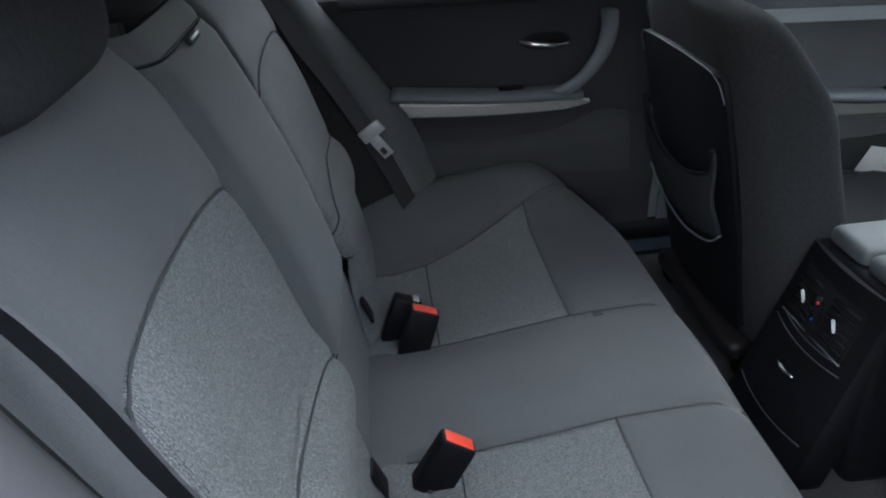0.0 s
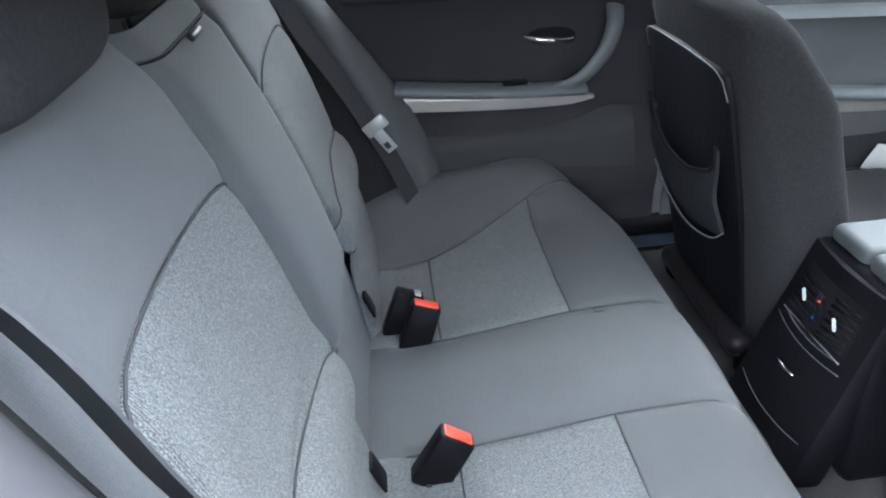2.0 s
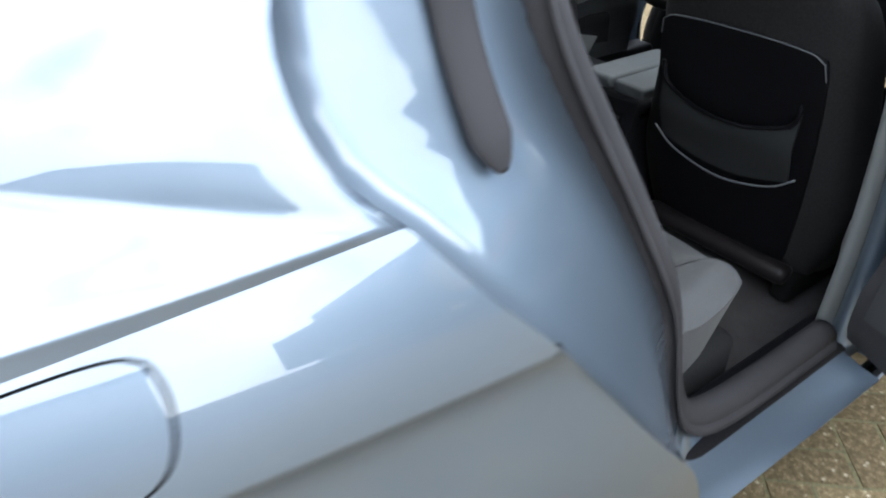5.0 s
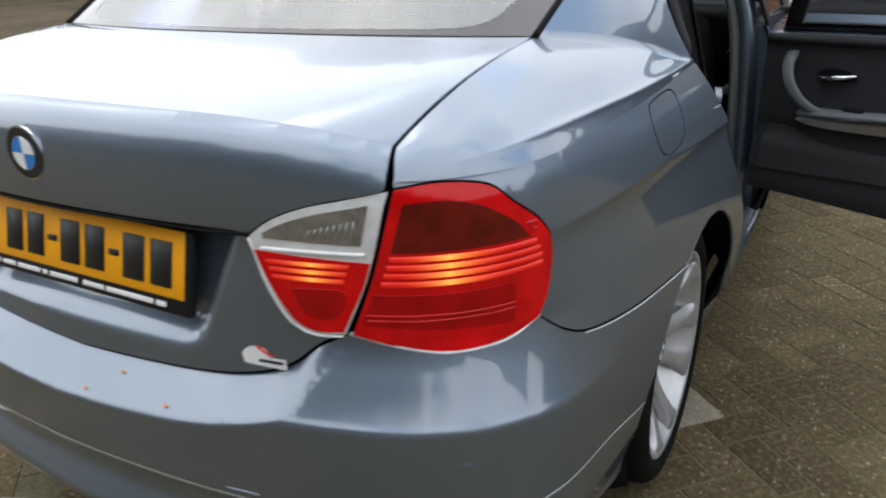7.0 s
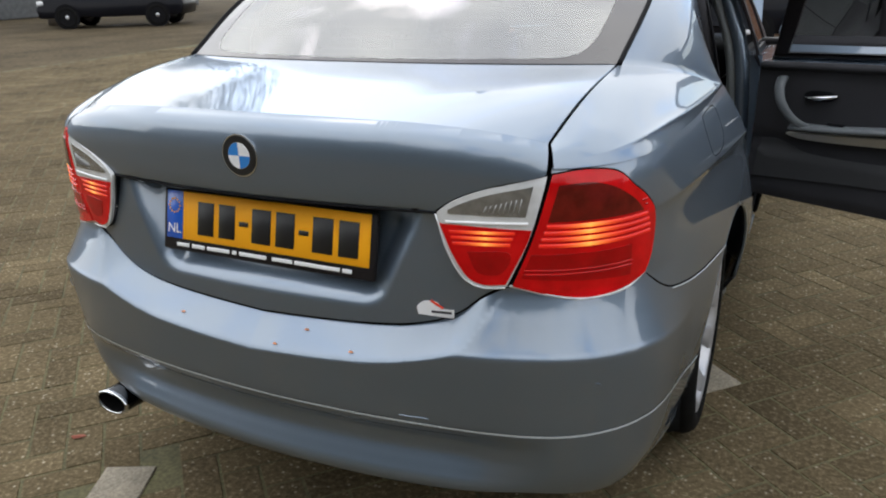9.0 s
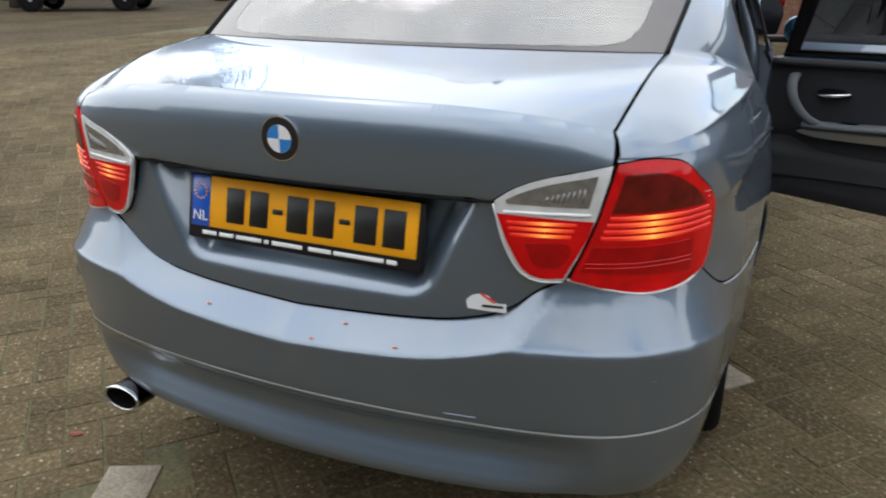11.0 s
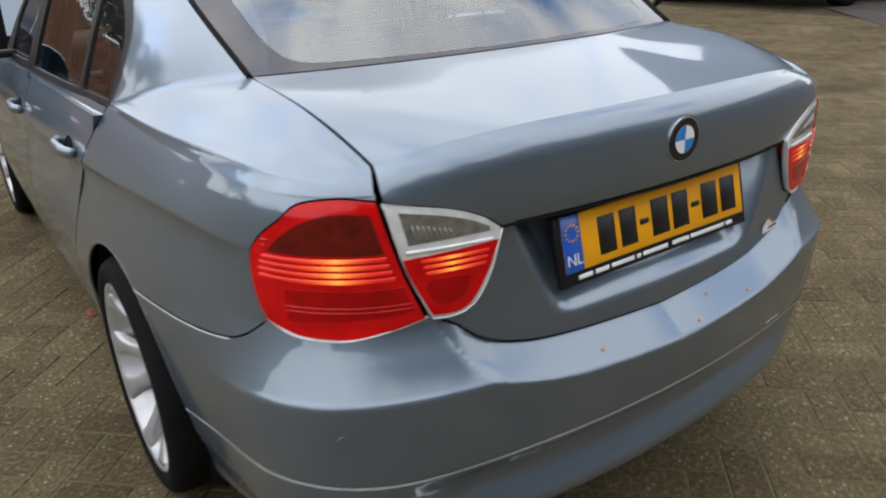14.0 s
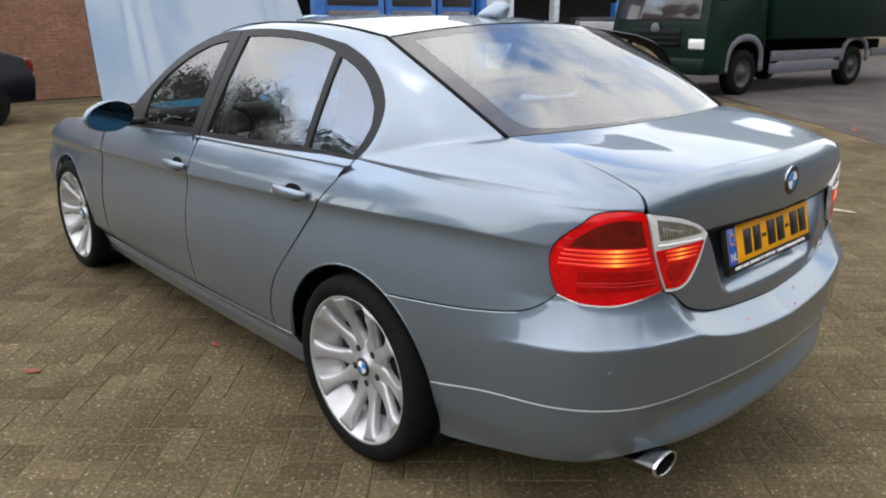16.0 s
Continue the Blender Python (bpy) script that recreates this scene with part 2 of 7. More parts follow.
# ---------------- geometry helpers ----------------
def pchip(*pts):
    """A smooth curve through (a, b) pairs that never overshoots."""
    x, y = np.array([p[0] for p in pts], float), np.array([p[1] for p in pts], float)
    h = np.diff(x)
    d = np.diff(y) / h
    m = np.zeros(len(x))
    for i in range(1, len(x) - 1):
        if d[i - 1] * d[i] > 0:
            a, b = 2 * h[i] + h[i - 1], h[i] + 2 * h[i - 1]
            m[i] = (a + b) / (a / d[i - 1] + b / d[i])
    m[0], m[-1] = d[0], d[-1]

    def f(q):
        q = np.clip(np.asarray(q, float), x[0], x[-1])
        k = np.clip(np.searchsorted(x, q) - 1, 0, len(x) - 2)
        t = (q - x[k]) / h[k]
        return ((2 * t**3 - 3 * t**2 + 1) * y[k] + (t**3 - 2 * t**2 + t) * h[k] * m[k]
                + (3 * t**2 - 2 * t**3) * y[k + 1] + (t**3 - t**2) * h[k] * m[k + 1])
    return f


def smooth(a, b, q):
    t = np.clip((np.asarray(q, float) - a) / (b - a), 0, 1)
    return t * t * (3 - 2 * t)


def spline(pts, step=0.012):
    """Points along a Catmull-Rom curve through pts (2D or 3D), about step apart."""
    p = [np.array(q, float) for q in pts]
    if len(p) == 2:
        n = max(1, int(np.ceil(np.linalg.norm(p[1] - p[0]) / step)))
        return [p[0] + (p[1] - p[0]) * i / n for i in range(n + 1)]
    e = [2 * p[0] - p[1]] + p + [2 * p[-1] - p[-2]]
    out = []
    for i in range(1, len(e) - 2):
        a, b, c, d = e[i - 1:i + 3]
        n = max(2, int(np.ceil(np.linalg.norm(c - b) / step)))
        for k in range(n):
            t = k / n
            out.append(0.5 * (2 * b + (c - a) * t + (2 * a - 5 * b + 4 * c - d) * t * t + (3 * b - a - 3 * c + d) * t**3))
    return out + [p[-1]]


def loop(*segments, step=0.012):
    """One closed outline out of smooth segments that meet at corners."""
    out = []
    for s in segments:
        q = spline(s, step)
        if out and np.linalg.norm(np.array(out[-1]) - q[0]) < 1e-5:
            q = q[1:]
        out += list(q)
    if np.linalg.norm(np.array(out[0]) - out[-1]) < 1e-5:
        out.pop()
    return np.array(out)


def inside(poly, pts):
    x, y = pts[:, 0], pts[:, 1]
    res = np.zeros(len(pts), bool)
    a, b = poly, np.roll(poly, -1, axis=0)
    for (x0, y0), (x1, y1) in zip(a, b):
        if y0 == y1:
            continue
        hit = ((y0 > y) != (y1 > y)) & (x < (x1 - x0) * (y - y0) / (y1 - y0) + x0)
        res ^= hit
    return res


def part(name, data, mat, parent=None, label=""):
    """Links a mesh or bmesh as one object under a thing or a part."""
    if isinstance(data, bmesh.types.BMesh):
        me = bpy.data.meshes.new(name)
        data.to_mesh(me)
        data.free()
        data = me
    if mat is not None and not data.materials:
        data.materials.append(mat)
        data.materials.append(GAP if mat is PAINT else mat)
    ob = new(name, data)
    ob.parent = parent
    return tagged(ob, label=label)


def thing(name, label, category, group="", at=(0, 0, 0)):
    ob = new(name)
    ob.location = at
    ob.empty_display_size = 0.1
    return tagged(ob, label, category, group)


def raw(name, verts, faces, normals=None, flat=False):
    me = bpy.data.meshes.new(name)
    me.from_pydata([tuple(map(float, v)) for v in verts], [], [tuple(map(int, f)) for f in faces])
    me.polygons.foreach_set("use_smooth", [not flat] * len(me.polygons))
    me.update()
    if normals is not None:
        me.normals_split_custom_set_from_vertices([tuple(map(float, v)) for v in normals])
    return me


def surf_normals(fn, uv, out):
    e = 0.0015
    a = fn(uv[:, 0] + e, uv[:, 1]) - fn(uv[:, 0] - e, uv[:, 1])
    b = fn(uv[:, 0], uv[:, 1] + e) - fn(uv[:, 0], uv[:, 1] - e)
    n = np.cross(a, b)
    n /= np.maximum(np.linalg.norm(n, axis=1, keepdims=True), 1e-9)
    s = np.sign(np.sum(n * out(fn(uv[:, 0], uv[:, 1])), axis=1))
    s[s == 0] = 1
    return n * s[:, None]


def away(p, c=(0, 2.0, 0.55)):
    """Outward from the middle of the car."""
    q = p - np.array(c)
    q[:, 1] *= 0.35
    return q


def panel_mesh(name, outline, fn, step=0.02, holes=(), flange=0.010, lift=0.0, out=away, extra=None, avoid=None, black=True):
    """A sheet cut to an outline in the surface's own coordinates, with turned-in edges."""
    lo, hi = outline.min(0), outline.max(0)
    gx, gy = np.meshgrid(np.arange(lo[0] + step / 2, hi[0], step), np.arange(lo[1] + step / 2, hi[1], step))
    g = np.stack([gx.ravel(), gy.ravel()], 1)
    if avoid is not None:
        g = g[~avoid(g)]
    if extra is not None:
        g = np.concatenate([g, extra])
    keep = inside(outline, g)
    for h in holes:
        keep &= ~inside(h, g)
    g = g[keep]
    bound = np.concatenate([outline, *holes]) if len(holes) else outline
    if len(g):
        d = np.min(np.linalg.norm(g[:, None, :] - bound[None, :, :], axis=2), axis=1)
        g = g[d > 0.45 * min(step, 0.02)]
    pts = np.concatenate([bound, g])
    edges, start = [], 0
    for lp in (outline, *holes):
        k = len(lp)
        edges += [(start + i, start + (i + 1) % k) for i in range(k)]
        start += k
    from mathutils import geometry
    vs, _, fs, *_ = geometry.delaunay_2d_cdt([Vector(p) for p in pts], edges, [], 0, 1e-6)
    uv = np.array([(v.x, v.y) for v in vs])
    tri = np.array([f for f in fs if len(f) == 3])
    cen = uv[tri].mean(1)
    ok = inside(outline, cen)
    for h in holes:
        ok &= ~inside(h, cen)
    tri = tri[ok]
    nor = surf_normals(fn, uv, out)
    pos = fn(uv[:, 0], uv[:, 1]) + nor * lift
    a, b, c = pos[tri[:, 0]], pos[tri[:, 1]], pos[tri[:, 2]]
    flip = np.sum(np.cross(b - a, c - a) * nor[tri[:, 0]], axis=1) < 0
    tri[flip] = tri[flip][:, ::-1]
    verts, normals, faces = list(pos), list(nor), [tuple(t) for t in tri]
    if flange:
        for lp, inner in ((outline, False), *((h, True) for h in holes)):
            n = surf_normals(fn, lp, out)
            p = fn(lp[:, 0], lp[:, 1]) + n * lift
            t = np.roll(p, -1, 0) - np.roll(p, 1, 0)
            side = np.cross(t, n)
            side /= np.maximum(np.linalg.norm(side, axis=1, keepdims=True), 1e-9)
            mid = p.mean(0)
            if np.sum(side * (p - mid)) * (-1 if inner else 1) < 0:
                side = -side
            base, k = len(verts), len(lp)
            verts += list(p) + list(p - n * flange)
            normals += list((side + n) / np.linalg.norm(side + n, axis=1, keepdims=True)) + list(side)
            for i in range(k):
                j = (i + 1) % k
                f = (base + i, base + j, base + k + j, base + k + i)
                w = np.cross(verts[f[1]] - verts[f[0]], verts[f[3]] - verts[f[0]])
                faces.append(f if np.dot(w, side[i]) > 0 else f[::-1])
    me = raw(name, verts, faces, normals)
    me.polygons.foreach_set("material_index", [0] * len(tri) + [1 if black else 0] * (len(faces) - len(tri)))
    return me


def grid_mesh(name, fn, us, vs, flip=False):
    u, v = np.meshgrid(us, vs, indexing="ij")
    p = fn(u.ravel(), v.ravel())
    n, m = len(us), len(vs)
    f = [(i * m + j, (i + 1) * m + j, (i + 1) * m + j + 1, i * m + j + 1) for i in range(n - 1) for j in range(m - 1)]
    return raw(name, p, [q[::-1] for q in f] if flip else f)


def box_mesh(name, size, at=(0, 0, 0), bevel=0.0, rot=None, taper=None, segments=2):
    """A box with rounded edges; taper scales its top in x and y."""
    bm = bmesh.new()
    bmesh.ops.create_cube(bm, size=1)
    for v in bm.verts:
        k = (taper[0], taper[1]) if taper and v.co.z > 0 else (1, 1)
        v.co = (v.co.x * size[0] * k[0], v.co.y * size[1] * k[1], v.co.z * size[2])
    if bevel:
        bmesh.ops.bevel(bm, geom=bm.edges[:], offset=bevel, segments=segments, affect="EDGES", profile=0.5)
    m = Matrix.Translation(at) @ (rot if rot is not None else Matrix())
    bm.transform(m)
    me = bpy.data.meshes.new(name)
    bm.to_mesh(me)
    bm.free()
    if bevel:
        me.polygons.foreach_set("use_smooth", [True] * len(me.polygons))
        me.set_sharp_from_angle(angle=radians(50))
    return me


def tube_mesh(name, pts, radius, sides=10, step=0.02, flat=1.0, up=(0, 0, 1), taper=None):
    """A rod swept along a curve; flat squashes it along 'up'; taper gives the radius along it."""
    c = np.array(spline(pts, step))
    t = np.gradient(c, axis=0)
    t /= np.linalg.norm(t, axis=1, keepdims=True)
    u0 = np.array(up, float)
    verts, faces = [], []
    for i, (p, d) in enumerate(zip(c, t)):
        s = np.cross(d, u0)
        s /= max(np.linalg.norm(s), 1e-6)
        w = np.cross(s, d)
        r = radius * (taper(i / (len(c) - 1)) if taper else 1)
        for k in range(sides):
            a = 2 * math.pi * k / sides
            verts.append(p + s * r * math.cos(a) + w * r * flat * math.sin(a))
    for i in range(len(c) - 1):
        for k in range(sides):
            j = (k + 1) % sides
            faces.append((i * sides + k, i * sides + j, (i + 1) * sides + j, (i + 1) * sides + k))
    faces += [tuple(range(sides))[::-1], tuple((len(c) - 1) * sides + k for k in range(sides))]
    return raw(name, verts, faces)


def lathe_mesh(name, profile, axis_x, centre, side, n=64, a0=0.0, a1=2 * math.pi):
    """Turns (radius, out) pairs round an axle along x; out is measured outwards on that side."""
    verts, faces, k = [], [], len(profile)
    full = abs(a1 - a0 - 2 * math.pi) < 1e-6
    m = n if full else n + 1
    for i in range(m):
        a = a0 + (a1 - a0) * i / n
        for r, o in profile:
            verts.append((side * (axis_x + o), centre[0] + r * math.cos(a), centre[1] + r * math.sin(a)))
    for i in range(n):
        j = (i + 1) % m
        for q in range(k - 1):
            f = (i * k + q, j * k + q, j * k + q + 1, i * k + q + 1)
            faces.append(f if side < 0 else f[::-1])
    return raw(name, verts, faces)


def band_mesh(name, pts, wide, width, thick=0.002, step=0.02):
    """A flat strap along a curve; 'wide' is the direction across it."""
    c = np.array(spline(pts, step))
    t = np.gradient(c, axis=0)
    t /= np.linalg.norm(t, axis=1, keepdims=True)
    w = np.array(wide, float)
    verts, faces = [], []
    for p, d in zip(c, t):
        a = w - d * np.dot(w, d)
        a /= np.linalg.norm(a)
        n = np.cross(a, d)
        for i, j in ((-1, -1), (1, -1), (1, 1), (-1, 1)):
            verts.append(p + a * i * width / 2 + n * j * thick / 2)
    for i in range(len(c) - 1):
        for k in range(4):
            j = (k + 1) % 4
            faces.append((i * 4 + k, i * 4 + j, i * 4 + 4 + j, i * 4 + 4 + k))
    faces += [(3, 2, 1, 0), tuple(len(verts) - 4 + k for k in range(4))]
    me = raw(name, verts, faces)
    me.set_sharp_from_angle(angle=radians(50))
    return me

# ---------------- the saloon car: surfaces ----------------
# x to its right, y forwards from its tail, z up
PLAN = [(0, 0.020), (0.03, 0.0202), (0.2, 0.028), (0.405, 0.053), (0.598, 0.105), (0.70, 0.180), (0.755, 0.275), (0.790, 0.43), (0.818, 0.70), (0.838, 1.0),
        (0.856, 1.5), (0.864, 2.2), (0.864, 2.8), (0.860, 3.3), (0.848, 3.8), (0.82, 4.1), (0.74, 4.33), (0.55, 4.45), (0.3, 4.50), (0, 4.52)]
_s = np.concatenate([[0], np.cumsum(np.linalg.norm(np.diff(np.array(PLAN), axis=0), axis=1))])
plan_x, plan_y = pchip(*zip(_s, [p[0] for p in PLAN])), pchip(*zip(_s, [p[1] for p in PLAN]))
_d = np.linspace(0, _s[-1], 3000)
_dx, _dy = plan_x(_d), plan_y(_d)
_ux = pchip(*[(plan_x(s), s) for s in np.linspace(0, _s[6], 40)])
_uy = pchip(*[(plan_y(s), s) for s in np.linspace(_s[3], _s[17], 120)])


def U(x=None, y=None):
    """The way round the car's outline at which x (on the tail) or y (on the flank) lies."""
    return float(_ux(x)) if x is not None else float(_uy(y))


crease_z = pchip((0, 0.892), (0.26, 0.888), (0.44, 0.886), (0.63, 0.881), (0.88, 0.867), (1.15, 0.853), (2.05, 0.808), (2.5, 0.793), (3.3, 0.768), (4.5, 0.72))
top_z = pchip((0, 1.064), (0.03, 1.0639), (0.3, 1.060), (0.45, 1.050), (0.55, 1.035), (0.62, 1.018))
lid_d = pchip((0.60, -0.006), (0.70, -0.002), (0.80, -0.004), (0.895, -0.010), (0.903, 0.0), (0.945, 0.006), (0.985, 0.007), (1.015, 0.0045),
              (1.034, -0.001), (1.048, -0.010), (1.058, -0.023), (1.064, -0.040))
bump_d = pchip((0.20, -0.08), (0.27, -0.020), (0.295, 0.010), (0.315, 0.027), (0.332, 0.031), (0.362, 0.019), (0.395, 0.006), (0.425, 0.010), (0.448, 0.027), (0.464, 0.043), (0.485, 0.050), (0.56, 0.0560),
               (0.62, 0.0605), (0.640, 0.0614), (0.6455, 0.0600), (0.653, 0.0545), (0.70, 0.0265), (0.735, 0.009), (0.755, 0.003), (0.80, 0.002))
corner_d = pchip((0.20, -0.060), (0.27, -0.014), (0.31, 0.012), (0.36, 0.030), (0.42, 0.041), (0.485, 0.050), (0.56, 0.0560), (0.62, 0.0605), (0.640, 0.0614), (0.6455, 0.0600), (0.653, 0.0545), (0.70, 0.0265), (0.735, 0.009), (0.755, 0.003), (0.80, 0.002))
# the bumper's fold runs level across the tail and sinks towards the wheels
fold_z = pchip((0.0, 0.0), (0.10, 0.0), (0.25, -0.012), (0.45, -0.040), (0.8, -0.055))
edge_z = pchip((0, 0.590), (0.25, 0.605), (0.40, 0.634), (0.455, 0.657), (0.49, 0.70), (0.535, 0.768))
lidlow_z = pchip((0, 0.648), (0.3, 0.664), (0.42, 0.692), (0.47, 0.726), (0.50, 0.752), (0.535, 0.769))


def flank_d(y, z):
    h = z - crease_z(y)
    up = -0.002 - 0.22 * h - 1.2 * h * h
    t = np.clip(-h / (crease_z(y) - 0.25), 0, 1)
    low = -0.0155 * (1 - np.exp(np.minimum(h, 0) / 0.020)) + 0.036 * np.sin(np.pi * t) - (0.12 + 0.30 * smooth(0.75, 1.2, y)) * np.maximum(0.33 - z, 0)
    return np.where(h > 0, up, low)


def recess_d(x, z):
    w = np.interp(z, [0.70, 0.905], [0.280, 0.372])
    return -pchip((0.68, 0.0), (0.705, 0.020), (0.75, 0.042), (0.91, 0.060))(z) * smooth(-0.012, 0.050, w - x) * smooth(0.690, 0.735, z)


def skin(u, z, tail):
    u, z = np.asarray(u, float), np.asarray(z, float)
    s, a = np.where(u < 0, -1.0, 1.0), np.abs(u)
    x, y = plan_x(a), plan_y(a)
    e = 0.004
    tx, ty = plan_x(a + e) - plan_x(np.maximum(a - e, 0)), plan_y(a + e) - plan_y(np.maximum(a - e, 0))
    ln = np.maximum(np.hypot(tx, ty), 1e-9)
    nx, ny = ty / ln, -tx / ln
    w = smooth(0.10, 0.52, y) * (y < 3.5) + (1 - smooth(4.0, 4.4, y)) * (y >= 3.5)
    d = (1 - w) * tail(x, z - fold_z(y) * smooth(0.50, 0.60, z) * smooth(0.755, 0.68, z)) + w * flank_d(y, z)
    return np.stack([s * (x + nx * d), y + ny * d, z], axis=-1)


def lid_skin(u, z):
    return skin(u, z, lambda x, z: lid_d(z + (1.064 - top_z(x)) * smooth(0.91, 1.0, z)) + recess_d(x, z) * (z < 0.9045))


def bumper_tail(x, z):
    e, l = edge_z(x), lidlow_z(x)
    foot = bump_d(l) + (-0.012 - bump_d(l)) * smooth(0.534, 0.44, x)
    shelf = bump_d(e) + (foot - bump_d(e)) * np.minimum((z - e) / np.maximum(l - e, 0.004), 1) + 0.9 * np.maximum(e - z, 0)
    # the valance's lip and groove fade out towards the corners
    k = smooth(0.42, 0.64, x)
    full = bump_d(z) * (1 - k) + corner_d(z) * k
    return 0.5 * (full + shelf - np.sqrt((full - shelf) ** 2 + 0.004**2))


def bumper_skin(u, z):
    return skin(u, z, bumper_tail)


def body_skin(u, z):
    return skin(u, z, lambda x, z: np.where(z < 0.755, bump_d(z), 0.004) + 0.003 * np.sin(np.pi * np.clip((z - 0.755) / 0.22, 0, 1)) - 1.0 * np.maximum(z - 0.955, 0) ** 1.3)


def deck(x, r):
    """The boot lid's top: r runs from the rear lip (0) to the foot of the rear window (1)."""
    x, r = np.asarray(x, float), np.asarray(r, float)
    a = np.abs(x)
    e = lid_skin(_ux(a), top_z(a))
    y1 = 0.475 + 0.085 * (a / 0.61) ** 2
    c = 0.65 * smooth(0.22, 0.60, a)
    r = np.clip(r, 0, 1.02)
    z1 = 1.111 - 0.002 * (a / 0.61) ** 2
    y = e[..., 1] + (y1 - e[..., 1]) * r
    z = e[..., 2] + (z1 - e[..., 2]) * ((0.45 * r + 0.55 * r**2) * (1 - c) + (1 - (1 - r) ** 3.0) * c) + 0.004 * np.sin(np.pi * r)
    z = np.where(r < 1e-4, e[..., 2], z)
    xo = a + (e[..., 0] - a) * (1 - np.clip(r, 0, 1)) ** 3
    return np.stack([np.where(x < 0, -xo, xo), y, z], axis=-1)


belt_z = pchip((0.9, 1.015), (1.05, 1.005), (1.9, 0.975), (2.4, 0.950), (3.1, 0.915))


def house(y, z):
    """The right-hand window side of the cabin."""
    xb = pchip((0.9, 0.775), (1.1, 0.782), (1.6, 0.800), (2.2, 0.806), (2.8, 0.798), (3.2, 0.785))(y)
    xt = pchip((0.9, 0.575), (1.1, 0.600), (1.5, 0.632), (2.0, 0.642), (2.5, 0.625), (3.2, 0.60))(y)
    t = (z - belt_z(y)) / (1.38 - 0.97)
    return np.stack([xb + (xt - xb) * (0.82 * t + 0.18 * t * t), y, z], axis=-1)


def house_left(y, z):
    p = house(y, z)
    p[..., 0] *= -1
    return p


# upper strip: flank shoulder, rear pillar, roof rail and front pillar in one sweep
FRAME_REAR = [(1.035, 1.004), (0.993, 1.048), (0.970, 1.108), (0.977, 1.175), (1.034, 1.242), (1.13, 1.302), (1.26, 1.347)]
FRAME_TOP = [(1.26, 1.347), (1.55, 1.383), (1.9, 1.386), (2.2, 1.356), (2.48, 1.270), (2.72, 1.140), (2.95, 0.975)]
N = 24


def _even(pts, n):
    c = np.array(spline(pts, 0.01))
    l = np.concatenate([[0], np.cumsum(np.linalg.norm(np.diff(c, axis=0), axis=1))])
    q = np.linspace(0, l[-1], n + 1)
    return np.stack([np.interp(q, l, c[:, k]) for k in range(c.shape[1])], 1)


_ua = np.linspace(U(x=0.604), U(y=1.035), N + 1)
_za = pchip((0, 0.987), (0.35, 0.988), (1, 1.004))(np.linspace(0, 1, N + 1))
_A0 = body_skin(_ua, _za)
_fr, _ft = _even(FRAME_REAR, N), _even(FRAME_TOP, 2 * N)
_A1, _A2 = house(_fr[:, 0], _fr[:, 1]), house(_ft[:, 0], _ft[:, 1])
_A0 = _A0 + (_A1[0] - _A0[-1]) * (np.linspace(0, 1, N + 1) ** 4)[:, None]
_B0 = deck(np.full(N + 1, 0.608), np.linspace(0, 1, N + 1))
_B1 = _even([_B0[-1], (0.622, 0.80, 1.238), (0.600, 1.10, 1.370)], N)
_B2 = _even([(0.600, 1.10, 1.370), (0.590, 1.4, 1.404), (0.585, 1.8, 1.411), (0.570, 2.1, 1.394), (0.545, 2.34, 1.362)], N)
_B3 = _even([(0.545, 2.34, 1.362), (0.61, 2.72, 1.185), (0.67, 3.12, 0.985)], N)
EDGE_A = np.concatenate([_A0, _A1[1:], _A2[1:]])
EDGE_B = np.concatenate([_B0, _B1[1:], _B2[1:], _B3[1:]])


def _at(c, p):
    i = np.linspace(0, 4, len(c))
    return np.stack([np.interp(p, i, c[:, k]) for k in range(3)], -1)


RIDGE_R = pchip((0, 0.30), (0.216, 0.27), (0.37, 0.22), (0.62, 0.13), (0.85, 0.06), (1.0, 0.03))


def strip(p, r):
    """p 0-1 shoulder, 1-2 rear pillar, 2-3 roof rail, 3-4 front pillar; r from the window side (0) to the top (1)."""
    p, r = np.asarray(p, float), np.asarray(r, float)[..., None]
    a, b = _at(EDGE_A, p), _at(EDGE_B, p)
    d = b - a
    w = smooth(1.5, 2.0, p)[..., None]
    ta = d * np.array([0.50, 1.0, 1.35]) * (1 - w) + d * np.array([0.7, 1.0, 1.5]) * w
    tb = d * np.array([1.45, 1.0, 0.55]) * (1 - w) + d * np.array([1.4, 1.0, 0.4]) * w
    res = (2 * r**3 - 3 * r**2 + 1) * a + (r**3 - 2 * r**2 + r) * ta + (3 * r**2 - 2 * r**3) * b + (r**3 - r**2) * tb
    k = (1 - smooth(0.0, 0.30, p))[..., None]
    if np.max(k) > 0:
        a0, b0 = _A0[0], _B0[0]
        zz = a0[2] + (b0[2] - a0[2]) * r[..., 0]
        edge = lid_skin(np.full(zz.shape, U(x=0.606)), zz)
        d0 = b0 - a0
        ta0, tb0 = d0 * np.array([0.50, 1.0, 1.35]), d0 * np.array([1.45, 1.0, 0.55])
        own = (2 * r**3 - 3 * r**2 + 1) * a0 + (r**3 - 2 * r**2 + r) * ta0 + (3 * r**2 - 2 * r**3) * b0 + (r**3 - r**2) * tb0
        res = res + (edge - own) * k
    # a ridge runs back from the foot of the window and fades before the lamp
    q = p[..., None] if np.ndim(p) else p
    rf = RIDGE_R(np.clip(q, 0, 1))
    rise = 0.0075 * np.exp(-np.abs(r - rf) / 0.075) * (1 - np.exp(-r / 0.035)) * smooth(0.06, 0.30, q) * (1 - smooth(0.95, 1.12, q))
    return res + rise * np.array([0.75, 0.0, 0.66])


